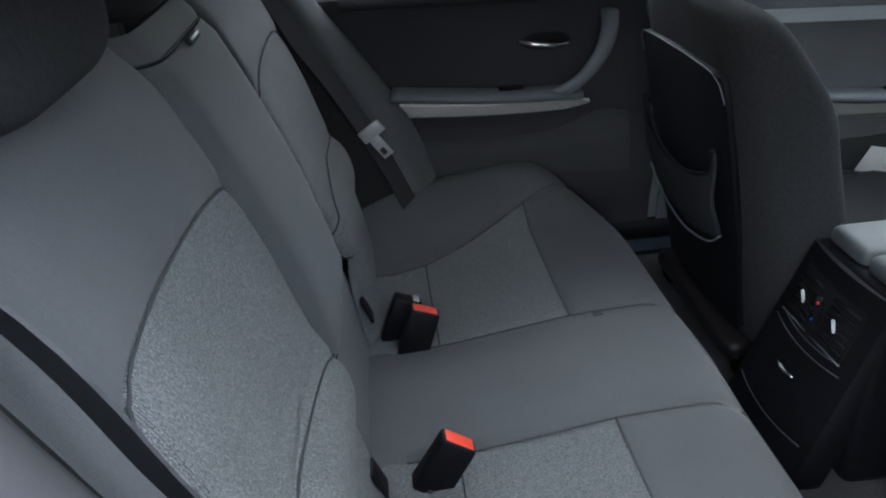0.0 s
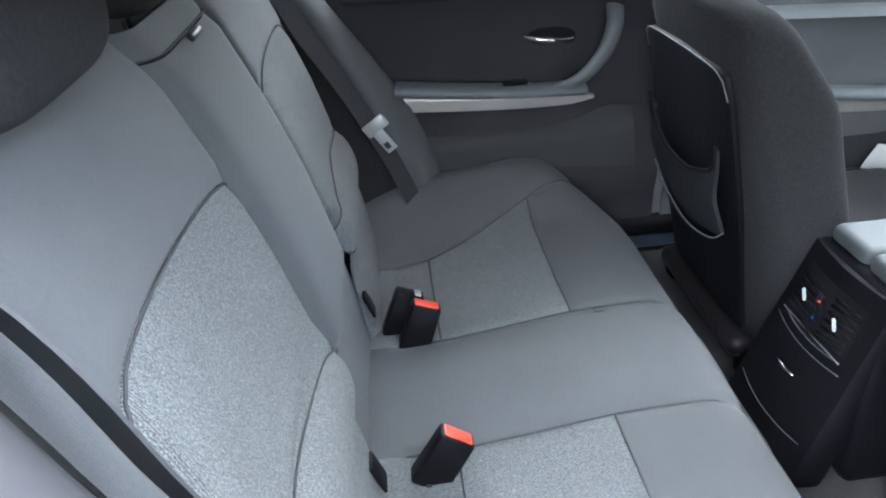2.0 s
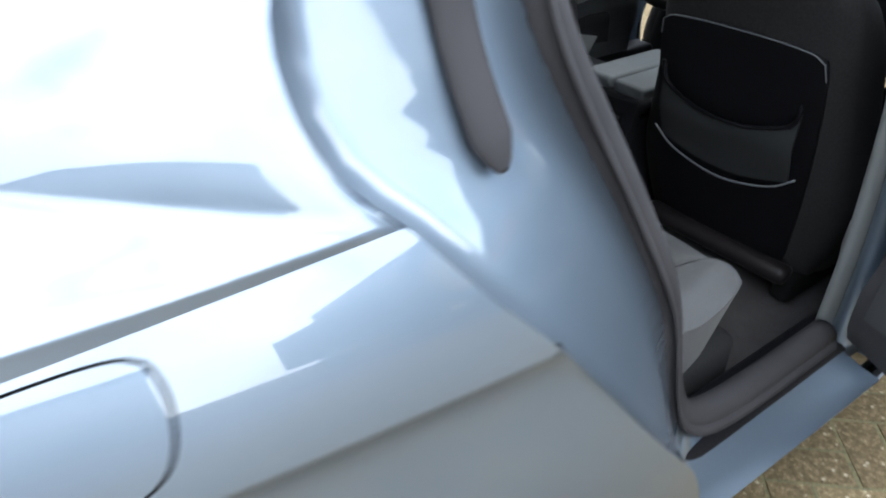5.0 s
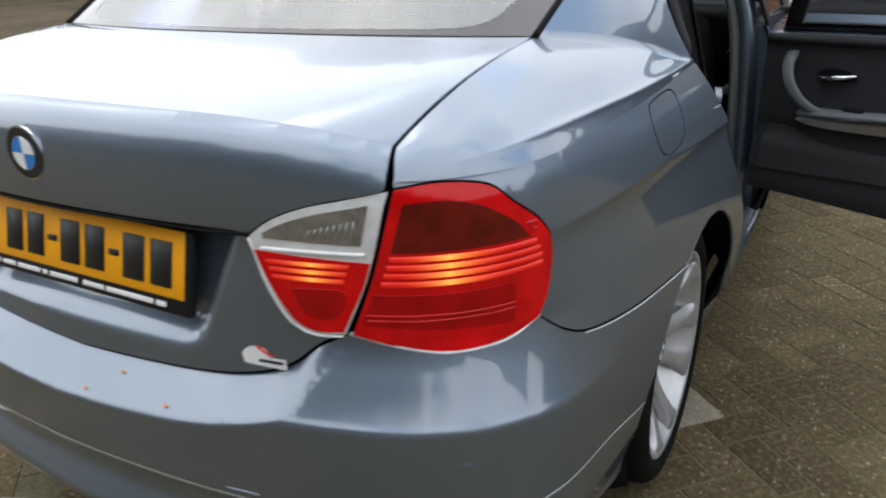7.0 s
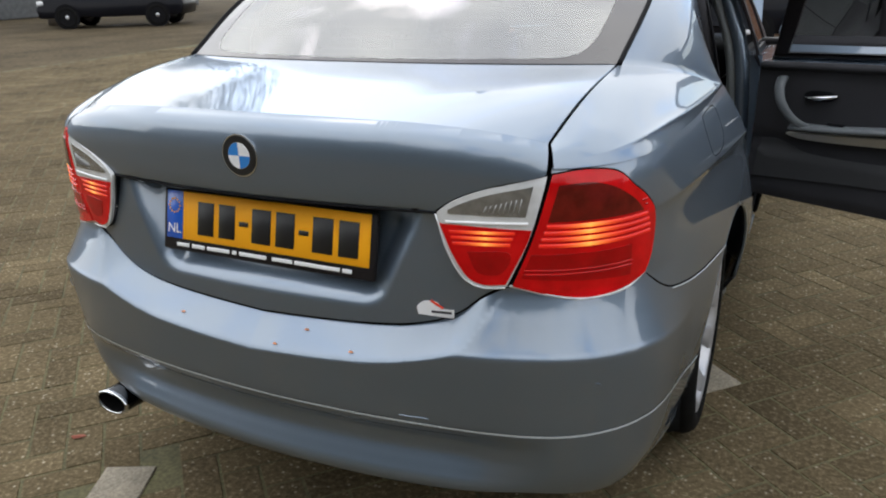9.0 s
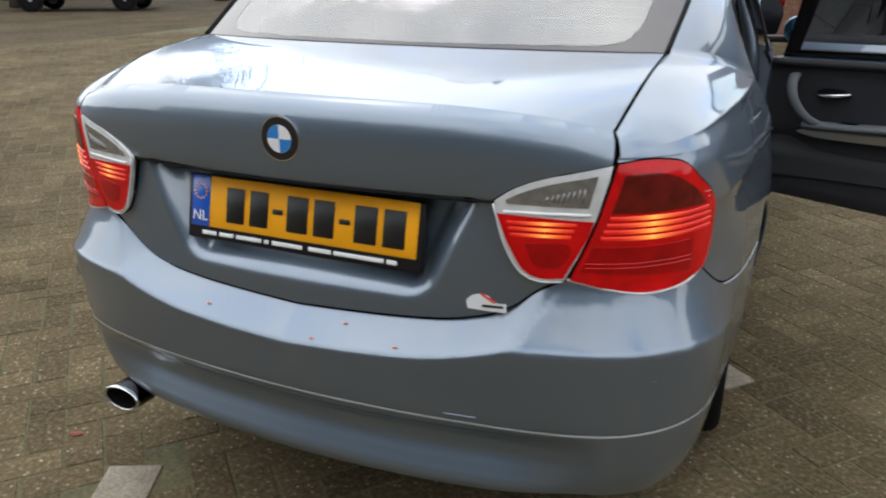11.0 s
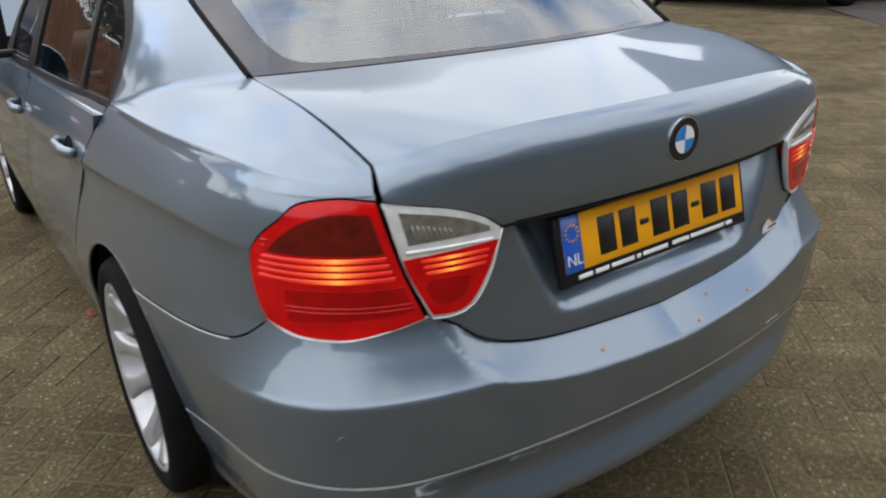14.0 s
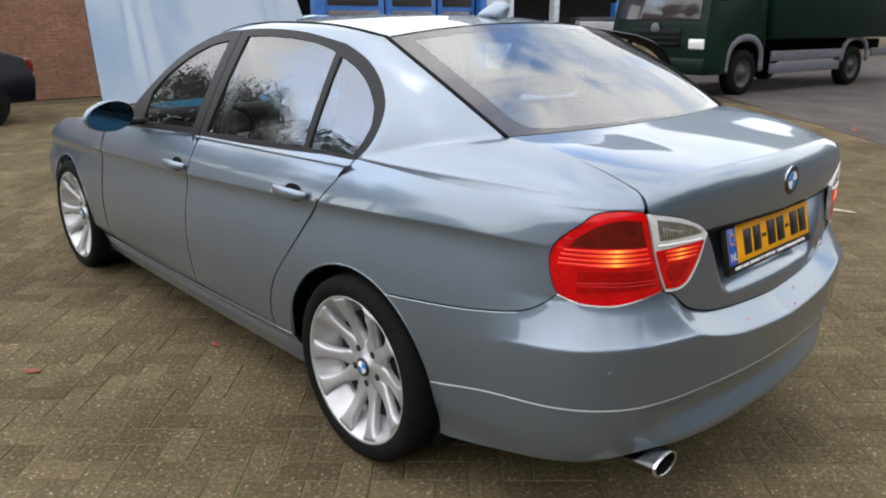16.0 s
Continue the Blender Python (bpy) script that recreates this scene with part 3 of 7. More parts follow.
def span(curve, crown, back):
    """A surface across the car between an edge and its mirror image: q from -1 to 1, p along the edge."""
    def f(q, p):
        q, p = np.asarray(q, float), np.asarray(p, float)
        e = _at4(curve, p)
        k = 1 - np.abs(q) ** 2.2
        return np.stack([e[..., 0] * q, e[..., 1] - back(p) * k, e[..., 2] + crown(p) * k], -1)
    return f


def _at4(c, p):
    i = np.linspace(0, 1, len(c))
    return np.stack([np.interp(p, i, c[:, k]) for k in range(3)], -1)


rear_glass = span(_B1, pchip((0, 0.002), (0.5, 0.026), (1, 0.044)), pchip((0, 0.085), (1, 0.070)))
roof_skin = span(_B2, pchip((0, 0.044), (0.5, 0.034), (1, 0.036)), pchip((0, 0.070), (0.4, 0.0), (1, -0.085)))
screen_skin = span(_B3, pchip((0, 0.030), (1, 0.0)), pchip((0, -0.085), (1, -0.16)))


def up(p):
    return np.tile(np.array([0, 0, 1.0]), (len(p), 1))


def back_up(p):
    return np.tile(np.array([0, -0.5, 0.8]), (len(p), 1))


# ---------------- the saloon car: parts ----------------
car = thing("saloon_car", "grey-blue metallic four-door saloon with raised bonnet and an open rear door", "car")

HUB_Y = (0.985, 3.745)
ARCH_R, ARCH_Z = 0.368, 0.305


def arch(c, a0, a1):
    """Points on a wheel arch in (way round, height); angles from forwards, upwards."""
    return [(U(y=c + 0.02 + ARCH_R * math.cos(radians(a))), ARCH_Z + ARCH_R * math.sin(radians(a))) for a in np.linspace(a0, a1, 9)]


# boot lid
SEAM = U(x=0.600)
low = [(U(x=x), float(lidlow_z(x)) + 0.002) for x in np.linspace(0, 0.528, 14)]
lamp_in_top = [(U(x=0.404), 0.908), (U(x=0.44), 0.932), (U(x=0.50), 0.955), (U(x=0.590), 0.975)]
lamp_in_low = [(U(x=0.404), 0.902), (U(x=0.425), 0.83), (U(x=0.455), 0.778), (U(x=0.49), 0.762), (U(x=0.527), 0.764)]


def sym(half):
    """A full outline from its right half, given from the top middle round to the bottom middle."""
    left = np.stack([-half[::-1, 0], half[::-1, 1]], 1)
    return np.concatenate([half, left[1:-1]])


lid = part("boot_lid", panel_mesh("boot_lid", sym(np.array(spline([(0, float(top_z(0)))] + [(U(x=x), float(top_z(x))) for x in np.linspace(0.05, 0.600, 12)], 0.012)
           + spline([(SEAM, float(top_z(0.6))), (U(x=0.597), 1.0), (U(x=0.594), 0.978)], 0.012)[1:]
           + spline(lamp_in_top[::-1], 0.012) + spline([(U(x=0.402), 0.9035), (0, 0.9035)], 0.012))), lid_skin, 0.010, black=False), PAINT, car,
           "boot lid in grey-blue metallic paint")
part("lid_lower", panel_mesh("lid_lower", sym(np.array(spline([(0, 0.9030), (U(x=0.401), 0.9030)], 0.012) + spline(lamp_in_low, 0.012)
     + spline(low[::-1], 0.012)[1:])), lid_skin, 0.0065), PAINT, lid)
part("lid_top", panel_mesh("lid_top", loop([(-0.600, 0.0), (0.600, 0.0)], [(0.600, 0.0), (0.602, 1.0)], [(0.602, 1.0), (-0.602, 1.0)], [(-0.602, 1.0), (-0.600, 0.0)], step=0.02),
     deck, 0.018, out=up, black=False), PAINT, lid)

ledge = [tuple(lid_skin(np.array(u), np.array(0.9048)) + np.array([0, -0.0004, -0.0022])) for u in np.linspace(-U(x=0.405), U(x=0.405), 40)]
part("lid_overhang", tube_mesh("lid_overhang", ledge, 0.0024, 6, 0.03), GAP, lid)
# bumper: upper shell with shelf, lower valance below the bright joint
low_z = pchip((0, 0.310), (U(x=0.35), 0.314), (U(x=0.55), 0.320), (U(y=0.2), 0.285), (U(y=0.62), 0.206))
joint_z = pchip((0, 0.481), (U(x=0.3), 0.480), (U(x=0.6), 0.472), (U(x=0.7), 0.469), (U(y=0.35), 0.454), (U(y=0.66), 0.392))
A_TOP = (U(y=0.829), 0.628)
arch_hi = [a for a in arch(HUB_Y[0], 118.6, 165.9)]
arch_lo = [a for a in arch(HUB_Y[0], 166.9, 197)]
bump_side = [A_TOP, (U(y=0.70), 0.642), (U(y=0.55), 0.660), (U(y=0.42), 0.682), (U(y=0.345), 0.699), (U(y=0.300), 0.720), (U(y=0.268), 0.744), (U(y=0.250), 0.762)]
lamp_low = [(U(y=0.250), 0.762), (U(y=0.20), 0.742), (U(x=0.66), 0.738), (U(x=0.60), 0.749), (U(x=0.535), 0.765)]
us = np.linspace(0, arch_hi[-1][0], 30)
bump_half = np.array(spline([(x, float(lidlow_z(plan_x(x))) - 0.004) for x in np.linspace(0, U(x=0.53), 14)], 0.012) + spline(lamp_low[::-1], 0.012)[1:]
                     + spline(bump_side[::-1], 0.012)[1:] + spline(arch_hi, 0.012)[1:]
                     + spline([(u, float(joint_z(u)) + 0.0025) for u in us[::-1]], 0.012)[1:])
edge_pts = np.array([(s * U(x=x), float(edge_z(x)) + o) for s in (-1, 1) for x in np.linspace(0, 0.53, 70) for o in (0.0, 0.006, -0.006)])
fold = [(s * u, 0.646 + float(fold_z(plan_y(u))) + o) for s in (-1, 1) for u in np.linspace(U(x=0.46), U(y=0.7), 90) for o in (-0.012, -0.005, 0.0, 0.004, 0.010)]
edge_pts = np.concatenate([edge_pts, np.array(fold)])
bumper = part("rear_bumper", panel_mesh("rear_bumper", sym(bump_half), bumper_skin, 0.010, extra=edge_pts), PAINT, car, "grey-blue rear bumper with a stepped shelf")
us2 = np.linspace(0, arch_lo[0][0], 30)
val_half = np.array(spline([(u, float(joint_z(u)) - 0.0025) for u in us2], 0.012) + spline(arch_lo, 0.012)[1:]
                    + spline([(u, float(low_z(u))) for u in np.linspace(arch_lo[-1][0], 0, 30)], 0.012)[1:])
part("lower_valance", panel_mesh("lower_valance", sym(val_half), bumper_skin, 0.012), PAINT, bumper)
part("joint_strip", raw("joint_strip", [q for u in np.linspace(-us2[-1], us2[-1], 90) for z in (0.0026, -0.0026) for q in
     [bumper_skin(np.array(u), np.array(float(joint_z(abs(u))) + z)) * np.array([1.0012, 1, 1]) + np.array([0, -0.0008, 0])]],
     [(2 * i, 2 * i + 1, 2 * i + 3, 2 * i + 2) for i in range(89)]), PALELINE, bumper, "pale joint line")
for s in (-1, 1):
    rim = [tuple(bumper_skin(np.array(s * u), np.array(z - 0.0015)) + np.array([s * 0.0006, 0, 0])) for u, z in spline(bump_side[:5], 0.03)]
    part("bright_rim", tube_mesh("bright_rim", rim, 0.0013, 6, 0.04), PALELINE, bumper)
    p = bumper_skin(np.array([s * U(x=0.665)]), np.array([0.575]))[0]
    sensor = bmesh.new()
    bmesh.ops.create_cone(sensor, cap_ends=True, segments=24, radius1=0.0125, radius2=0.0115, depth=0.006)
    sensor.transform(look(tuple(p), tuple(p + np.array([s * 0.35, -1, 0])), 0))
    part("parking_sensor", sensor, PAINT, bumper)
    for k in range(2 if s < 0 else 1):
        a = bumper_skin(np.array([s * U(x=0.33), s * U(x=0.39)]), np.array([(0.440 if s < 0 else 0.494) - 0.012 * k] * 2))
        part("reflector_notch", tube_mesh("reflector_notch", [tuple(a[0]), tuple(a[1])], 0.002), PAINT, bumper)

# quarter panels, doors, wings, sills
BOTTOM = 0.318
door_rear = [(1.040, 1.000), (1.10, 0.93), (1.185, 0.838), (1.325, 0.66), (1.425, 0.54), (1.475, 0.44), (1.490, 0.37), (1.485, BOTTOM)]
lamp_out = [(U(x=0.604), 0.978), (U(x=0.655), 0.984), (U(x=0.703), 0.975), (U(y=0.212), 0.947), (U(y=0.246), 0.917), (U(y=0.268), 0.885), (U(y=0.274), 0.85), (U(y=0.266), 0.80), (U(y=0.250), 0.764)]


def to_u(pts):
    return [(U(y=y), z) for y, z in pts]


FLAP = [(U(y=a), b) for a, b in ((0.672, 0.985), (0.75, 0.990), (0.815, 0.986), (0.832, 0.963), (0.829, 0.922), (0.808, 0.897), (0.75, 0.887), (0.69, 0.891), (0.664, 0.915), (0.660, 0.961))]


def flank(poly, s):
    p = np.array(poly)
    return np.stack([p[:, 0] * s, p[:, 1]], 1)


def side_panel(name, segs, s, parent, mat=PAINT, label="", step=0.024, holes=(), fn=body_skin, flange=0.012):
    ys = np.arange(0.15, 4.2, 0.012)
    rows = np.array([(s * U(y=y), float(crease_z(y)) + o) for y in ys for o in (-0.034, -0.020, -0.010, -0.004, 0.004, 0.014)])
    return part(name, panel_mesh(name, flank(loop(*segs), s), fn, step, [flank(h, s) for h in holes], flange, extra=rows,
                avoid=lambda g: np.abs(g[:, 1] - crease_z(plan_y(np.abs(g[:, 0]))) + 0.010) < 0.036), mat, parent, label)


shoulder_line = [(float(u), float(z)) for u, z in zip(_ua, _za)]
sill_front = 3.395
hinge = (0.845, 2.135)
for s in (1, -1):
    quarter = [[(a, b + 0.0045 - 0.0025 * (b > 0.75)) for a, b in bump_side[::-1]], arch(HUB_Y[0], 117.6, 6.0), [arch(HUB_Y[0], 117.6, 6.0)[-1], (U(y=1.378), BOTTOM), (U(y=1.485), BOTTOM)], to_u(door_rear[::-1]),
               [(U(y=1.040), 1.000), shoulder_line[-1]], shoulder_line[::-1], [shoulder_line[0], lamp_out[0]], lamp_out]
    fl = loop(FLAP + FLAP[:1], step=0.01)
    q = side_panel("quarter_panel", quarter, s, car, label="grey-blue rear quarter panel", step=0.018, holes=[fl] if s > 0 else [])
    if s > 0:
        mid = fl.mean(0)
        part("fuel_flap", panel_mesh("fuel_flap", mid + (fl - mid) * 0.955, body_skin, 0.016), PAINT, q)
        part("flap_gap", panel_mesh("flap_gap", mid + (fl - mid) * 1.03, body_skin, 0.03, flange=0, lift=-0.009), GAP, q)
    body = part("pillar_strip", grid_mesh("pillar_strip", lambda p, r: strip(p, r) * np.array([s, 1, 1]), np.linspace(0, 4, 4 * N + 1), np.concatenate([np.linspace(0, 0.4, 33), np.linspace(0.44, 1, 14)]), flip=s > 0),
                PAINT, car, "grey-blue pillar and roof rail")
    # sill and front wing
    side_panel("sill", [to_u([(1.378, BOTTOM - 0.003), (sill_front, BOTTOM - 0.045)]), to_u([(sill_front, BOTTOM - 0.045), (sill_front, 0.185)]),
               to_u([(sill_front, 0.185), (1.356, 0.19)]), to_u([(1.356, 0.19), (1.378, BOTTOM - 0.003)])], s, car, label="grey-blue sill", step=0.03)
    def skirt_face(y, t):
        y, t = np.asarray(y, float), np.asarray(t, float)
        z = np.interp(t, [0, 0.22, 0.34, 0.8, 0.92, 1.0], [0.275, 0.258, 0.246, 0.190, 0.176, 0.178])
        o = np.interp(t, [0, 0.22, 0.34, 0.8, 0.92, 1.0], [0.001, 0.013, 0.019, 0.022, 0.010, -0.03])
        ends = smooth(1.362, 1.42, y) * smooth(sill_front - 0.01, sill_front - 0.07, y)
        p = body_skin(s * np.vectorize(lambda v: U(y=float(v)))(y), np.maximum(z, 0.19))
        return np.stack([p[..., 0] + s * np.where(o > 0, o * ends, o), p[..., 1], z], -1)
    part("sill_skirt", grid_mesh("sill_skirt", skirt_face, np.linspace(1.366, sill_front - 0.008, 40), np.linspace(0, 1, 26), flip=s < 0), PAINT, car, "flared grey-blue sill skirt")
    fold_line = [tuple(body_skin(np.array(s * U(y=y)), np.array(BOTTOM - 0.002 - 0.045 * (y - 1.345) / 2.05)) + np.array([s * 0.001, 0, 0])) for y in np.linspace(1.385, 3.36, 24)]
    part("sill_fold", tube_mesh("sill_fold", fold_line, 0.0028, 6, 0.1), PAINT, car)
    side_panel("front_wing", [to_u([(3.17, 0.895), (3.16, 0.6), (3.175, 0.28)]), [(U(y=3.175), 0.28), arch(HUB_Y[1], 183, 20)[0]], arch(HUB_Y[1], 183, 20),
               [arch(HUB_Y[1], 183, 20)[-1], (U(y=4.10), 0.50)], to_u([(4.10, 0.50), (4.22, 0.74)]), to_u([(4.22, 0.74), (3.9, 0.86), (3.5, 0.90), (3.17, 0.895)])], s, car,
               label="grey-blue front wing", step=0.04)
    front = [to_u([(3.155, 0.90), (3.145, 0.6), (3.165, 0.285)]), to_u([(3.165, 0.285), (2.137, BOTTOM)]), to_u([(2.137, BOTTOM), (2.145, 0.7), (2.105, 0.968)]),
             to_u([(2.105, 0.968), (2.5, 0.945), (3.155, 0.90)])]
    fd = side_panel("front_door", front, s, car, label="closed grey-blue front door", step=0.03)
    foot = BOTTOM if s < 0 else 0.430
    rear = [to_u([(2.097, 0.970), (2.138, 0.7), (2.130, foot)]), to_u([(2.130, foot), (1.497, foot)]),
            to_u([(y + 0.007, max(z, foot)) for y, z in door_rear[::-1]]), to_u([(1.047, 1.0), (1.5, 0.992), (2.097, 0.970)])]
    rd = side_panel("rear_door", rear, s, car, label="open grey-blue rear door" if s > 0 else "closed grey-blue rear door", step=0.024)
    hs = house if s > 0 else house_left
    # window frames with their panes
    fr_rear = loop([(2.100, 0.967), (1.962, 1.381)], [(1.962, 1.381), (1.9, 1.384), (1.55, 1.381), (1.26, 1.345)], [(1.26, 1.345)] + FRAME_REAR[-2::-1], [(1.035, 1.004), (1.5, 0.985), (2.100, 0.967)])
    pane_r = loop([(2.040, 0.986), (1.905, 1.360)], [(1.905, 1.360), (1.75, 1.364), (1.56, 1.358), (1.42, 1.344), (1.300, 1.318)], [(1.300, 1.318), (1.337, 1.008)], [(1.337, 1.008), (2.040, 0.986)])
    pane_q = loop([(1.268, 1.306), (1.165, 1.270), (1.075, 1.216), (1.024, 1.160)], [(1.024, 1.160), (1.014, 1.100), (1.052, 1.016)], [(1.052, 1.016), (1.305, 1.009)], [(1.305, 1.009), (1.268, 1.306)])
    fr_front = loop([(2.108, 0.966), (2.95, 0.930)], [(2.95, 0.930), (2.95, 0.975)], [(2.95, 0.975), (2.72, 1.140), (2.48, 1.268), (2.2, 1.354), (1.970, 1.380)], [(1.970, 1.380), (2.108, 0.966)])
    pane_f = loop([(2.170, 0.988), (2.73, 0.962)], [(2.73, 0.962), (2.70, 1.095)], [(2.70, 1.095), (2.58, 1.180), (2.40, 1.262), (2.22, 1.316), (2.050, 1.342)], [(2.050, 1.342), (2.170, 0.988)])
    wf = part("window_frame", panel_mesh("window_frame", fr_rear, hs, 0.03, [pane_r, pane_q], 0.012), TRIM_BLACK, rd, "black window frame")
    for o, nm in ((pane_r, "window_pane"), (pane_q, "quarter_pane")):
        g = part(nm, panel_mesh(nm, o, hs, 0.05, flange=0, lift=-0.006), GLASS, rd, "tinted glass")
        g.visible_shadow = False
    part("window_frame", panel_mesh("window_frame", fr_front, hs, 0.03, [pane_f], 0.012), TRIM_BLACK, fd, "black window frame")
    g = part("window_pane", panel_mesh("window_pane", pane_f, hs, 0.05, flange=0, lift=-0.006), GLASS, fd, "tinted glass")
    g.visible_shadow = False
    # handles: a bowed bar before a flat dark patch painting the cup's shade
    for door, y, z in ((rd, 1.322, 0.860), (fd, 2.235, 0.830)):
        p = [body_skin(np.array(s * U(y=y + a)), np.array(z + b)) + np.array([s * o, 0, 0]) for a, b, o in
             ((0.105, 0.001, 0.004), (0.085, 0.002, 0.020), (0.02, 0.003, 0.030), (-0.06, 0.004, 0.024), (-0.092, 0.004, 0.006))]
        part("door_handle", tube_mesh("door_handle", [tuple(q) for q in p], 0.0155, 12, 0.012, 0.62, up=(s, 0, 0), taper=lambda t: 0.82 + 0.45 * math.sin(math.pi * t)), PAINT, door)
        cup = loop([(U(y=y + 0.065), z), (U(y=y + 0.03), z + 0.026), (U(y=y - 0.03), z + 0.026), (U(y=y - 0.06), z), (U(y=y - 0.03), z - 0.024), (U(y=y + 0.03), z - 0.024), (U(y=y + 0.065), z)])
        part("cup_shade", panel_mesh("cup_shade", flank(cup, s), body_skin, 0.02, flange=0, lift=0.0012), UNDER, door, "flat dark patch for the shade of the handle recess")
    # side mirror
    mirror_bm = bmesh.new()
    bmesh.ops.create_icosphere(mirror_bm, subdivisions=4, radius=1)
    for v in mirror_bm.verts:
        x, y, z = v.co
        f = 1 if y > 0 else 0.25
        v.co = (s * (0.955 + 0.112 * x), 2.69 + 0.085 * y * f, 1.0 + 0.070 * z * (1 - 0.10 * x) - 0.010 * x)
    for f in mirror_bm.faces:
        f.smooth = True
    mir = part("side_mirror", mirror_bm, PAINT, fd, "grey-blue door mirror")
    gl = bmesh.new()
    bmesh.ops.create_circle(gl, cap_ends=True, segments=40, radius=1)
    for v in gl.verts:
        v.co = (s * (0.955 + 0.107 * v.co.x), 2.6635 - 0.006 * v.co.x, 1.0 + (0.066 - 0.006 * v.co.x) * v.co.y - 0.010 * v.co.x)
    part("mirror_glass", gl, MIRROR, mir, "blue-tinted mirror glass")
    part("mirror_foot", box_mesh("mirror_foot", (0.12, 0.05, 0.03), (s * 0.83, 2.72, 0.962), 0.010), TRIM_BLACK, mir)
    # tail lamps
    outer = loop([(U(x=0.605), 0.975), (U(x=0.655), 0.981), (U(x=0.701), 0.972), (U(y=0.209), 0.945), (U(y=0.242), 0.915), (U(y=0.264), 0.884), (U(y=0.270), 0.85), (U(y=0.262), 0.80), (U(y=0.246), 0.765)],
                 [(U(y=0.246), 0.765), (U(y=0.20), 0.748), (U(x=0.66), 0.742), (U(x=0.60), 0.753), (U(x=0.541), 0.768)], [(U(x=0.541), 0.768), (U(x=0.575), 0.86), (U(x=0.605), 0.975)])
    inner = loop([(U(x=0.408), 0.906), (U(x=0.44), 0.929), (U(x=0.50), 0.952), (U(x=0.596), 0.973)], [(U(x=0.596), 0.973), (U(x=0.568), 0.86), (U(x=0.531), 0.768)],
                 [(U(x=0.531), 0.768), (U(x=0.49), 0.766), (U(x=0.457), 0.782), (U(x=0.428), 0.832), (U(x=0.408), 0.900)], [(U(x=0.408), 0.900), (U(x=0.408), 0.906)])
    lamp = part("tail_lamp", panel_mesh("tail_lamp", flank(outer, s), body_skin, 0.014, flange=0.012, lift=0.003), RED, car, "lit red tail lamp")
    mid = outer.mean(0)
    part("gasket", panel_mesh("gasket", flank(mid + (outer - mid) * 1.03, s), body_skin, 0.03, flange=0, lift=-0.006), GAP, lamp)
    dark = loop([(U(x=0.614), 0.958), (U(x=0.66), 0.960), (U(x=0.695), 0.948), (U(x=0.722), 0.920), (U(x=0.735), 0.893)], [(U(x=0.735), 0.893), (U(x=0.598), 0.893)], [(U(x=0.598), 0.893), (U(x=0.614), 0.958)])
    part("indicator_window", panel_mesh("indicator_window", flank(dark, s), body_skin, 0.016, flange=0.002, lift=0.0045), RED_DARK, lamp, "smoked indicator window")
    lowred = loop([(U(x=0.572), 0.832), (U(x=0.722), 0.832)], [(U(x=0.722), 0.832), (U(x=0.722), 0.772)], [(U(x=0.722), 0.772), (U(x=0.556), 0.785)], [(U(x=0.556), 0.785), (U(x=0.572), 0.832)])
    part("brake_window", panel_mesh("brake_window", flank(lowred, s), body_skin, 0.016, flange=0.002, lift=0.0042), RED_DEEP, lamp)

    def rib(parent, x0, x1, z, mat, h=0.0035, name="rib", y1=None):
        u0, u1 = U(x=x0), U(x=x1) if y1 is None else U(y=y1)
        uu = np.linspace(u0, u1, 14)
        prof = ((-1.0, 0.0025), (-0.55, 0.0055), (0.55, 0.0055), (1.0, 0.0025))
        vs = []
        for u in uu:
            n = surf_normals(body_skin, np.array([[s * u, z]]), away)[0]
            for k, o in prof:
                vs.append(body_skin(np.array(s * u), np.array(z + k * h)) + n * o)
        fs = [(4 * i + j, 4 * i + 4 + j, 4 * i + 5 + j, 4 * i + 1 + j) for i in range(13) for j in range(3)]
        me = raw(name, vs, fs if s < 0 else [f[::-1] for f in fs])
        return part(name, me, mat, parent)

    for k, z in enumerate((0.884, 0.872, 0.860, 0.848)):
        rib(lamp, 0.584 + 0.004 * (3 - k), 0, z, GLOW, 0.0042, name="light_strip", y1=(0.240, 0.246, 0.250, 0.251)[k])
    for k in range(3):
        rib(lamp, 0.740, 0, 0.912 - 0.010 * k, RED_DEEP, 0.0018, y1=(0.225, 0.234, 0.241)[k])
    for z in (0.801, 0.793):
        rib(lamp, 0.562, 0.722, z, RED, 0.0016)
    il = part("lid_lamp", panel_mesh("lid_lamp", flank(inner, s), body_skin, 0.014, flange=0.012, lift=0.003), CLEAR, car, "boot-lid lamp, clear above and lit red below")
    mid = inner.mean(0)
    part("gasket", panel_mesh("gasket", flank(mid + (inner - mid) * 1.035, s), body_skin, 0.03, flange=0, lift=-0.006), GAP, il)
    redlow = loop([(U(x=0.413), 0.886), (U(x=0.572), 0.878)], [(U(x=0.572), 0.878), (U(x=0.562), 0.845), (U(x=0.529), 0.772)], [(U(x=0.529), 0.772), (U(x=0.49), 0.770), (U(x=0.460), 0.785), (U(x=0.432), 0.834), (U(x=0.413), 0.886)])
    part("red_lens", panel_mesh("red_lens", flank(redlow, s), body_skin, 0.014, flange=0.003, lift=0.0045), RED, il, "red lower lens")
    refl = loop([(U(x=0.428), 0.912), (U(x=0.46), 0.928), (U(x=0.51), 0.944), (U(x=0.574), 0.957)], [(U(x=0.574), 0.957), (U(x=0.562), 0.902)], [(U(x=0.562), 0.902), (U(x=0.428), 0.905)], [(U(x=0.428), 0.905), (U(x=0.428), 0.912)])
    part("reversing_reflector", panel_mesh("reversing_reflector", flank(refl, s), body_skin, 0.012, flange=0.002, lift=0.0042), REFLECTOR, il, "grey reversing lamp reflector")
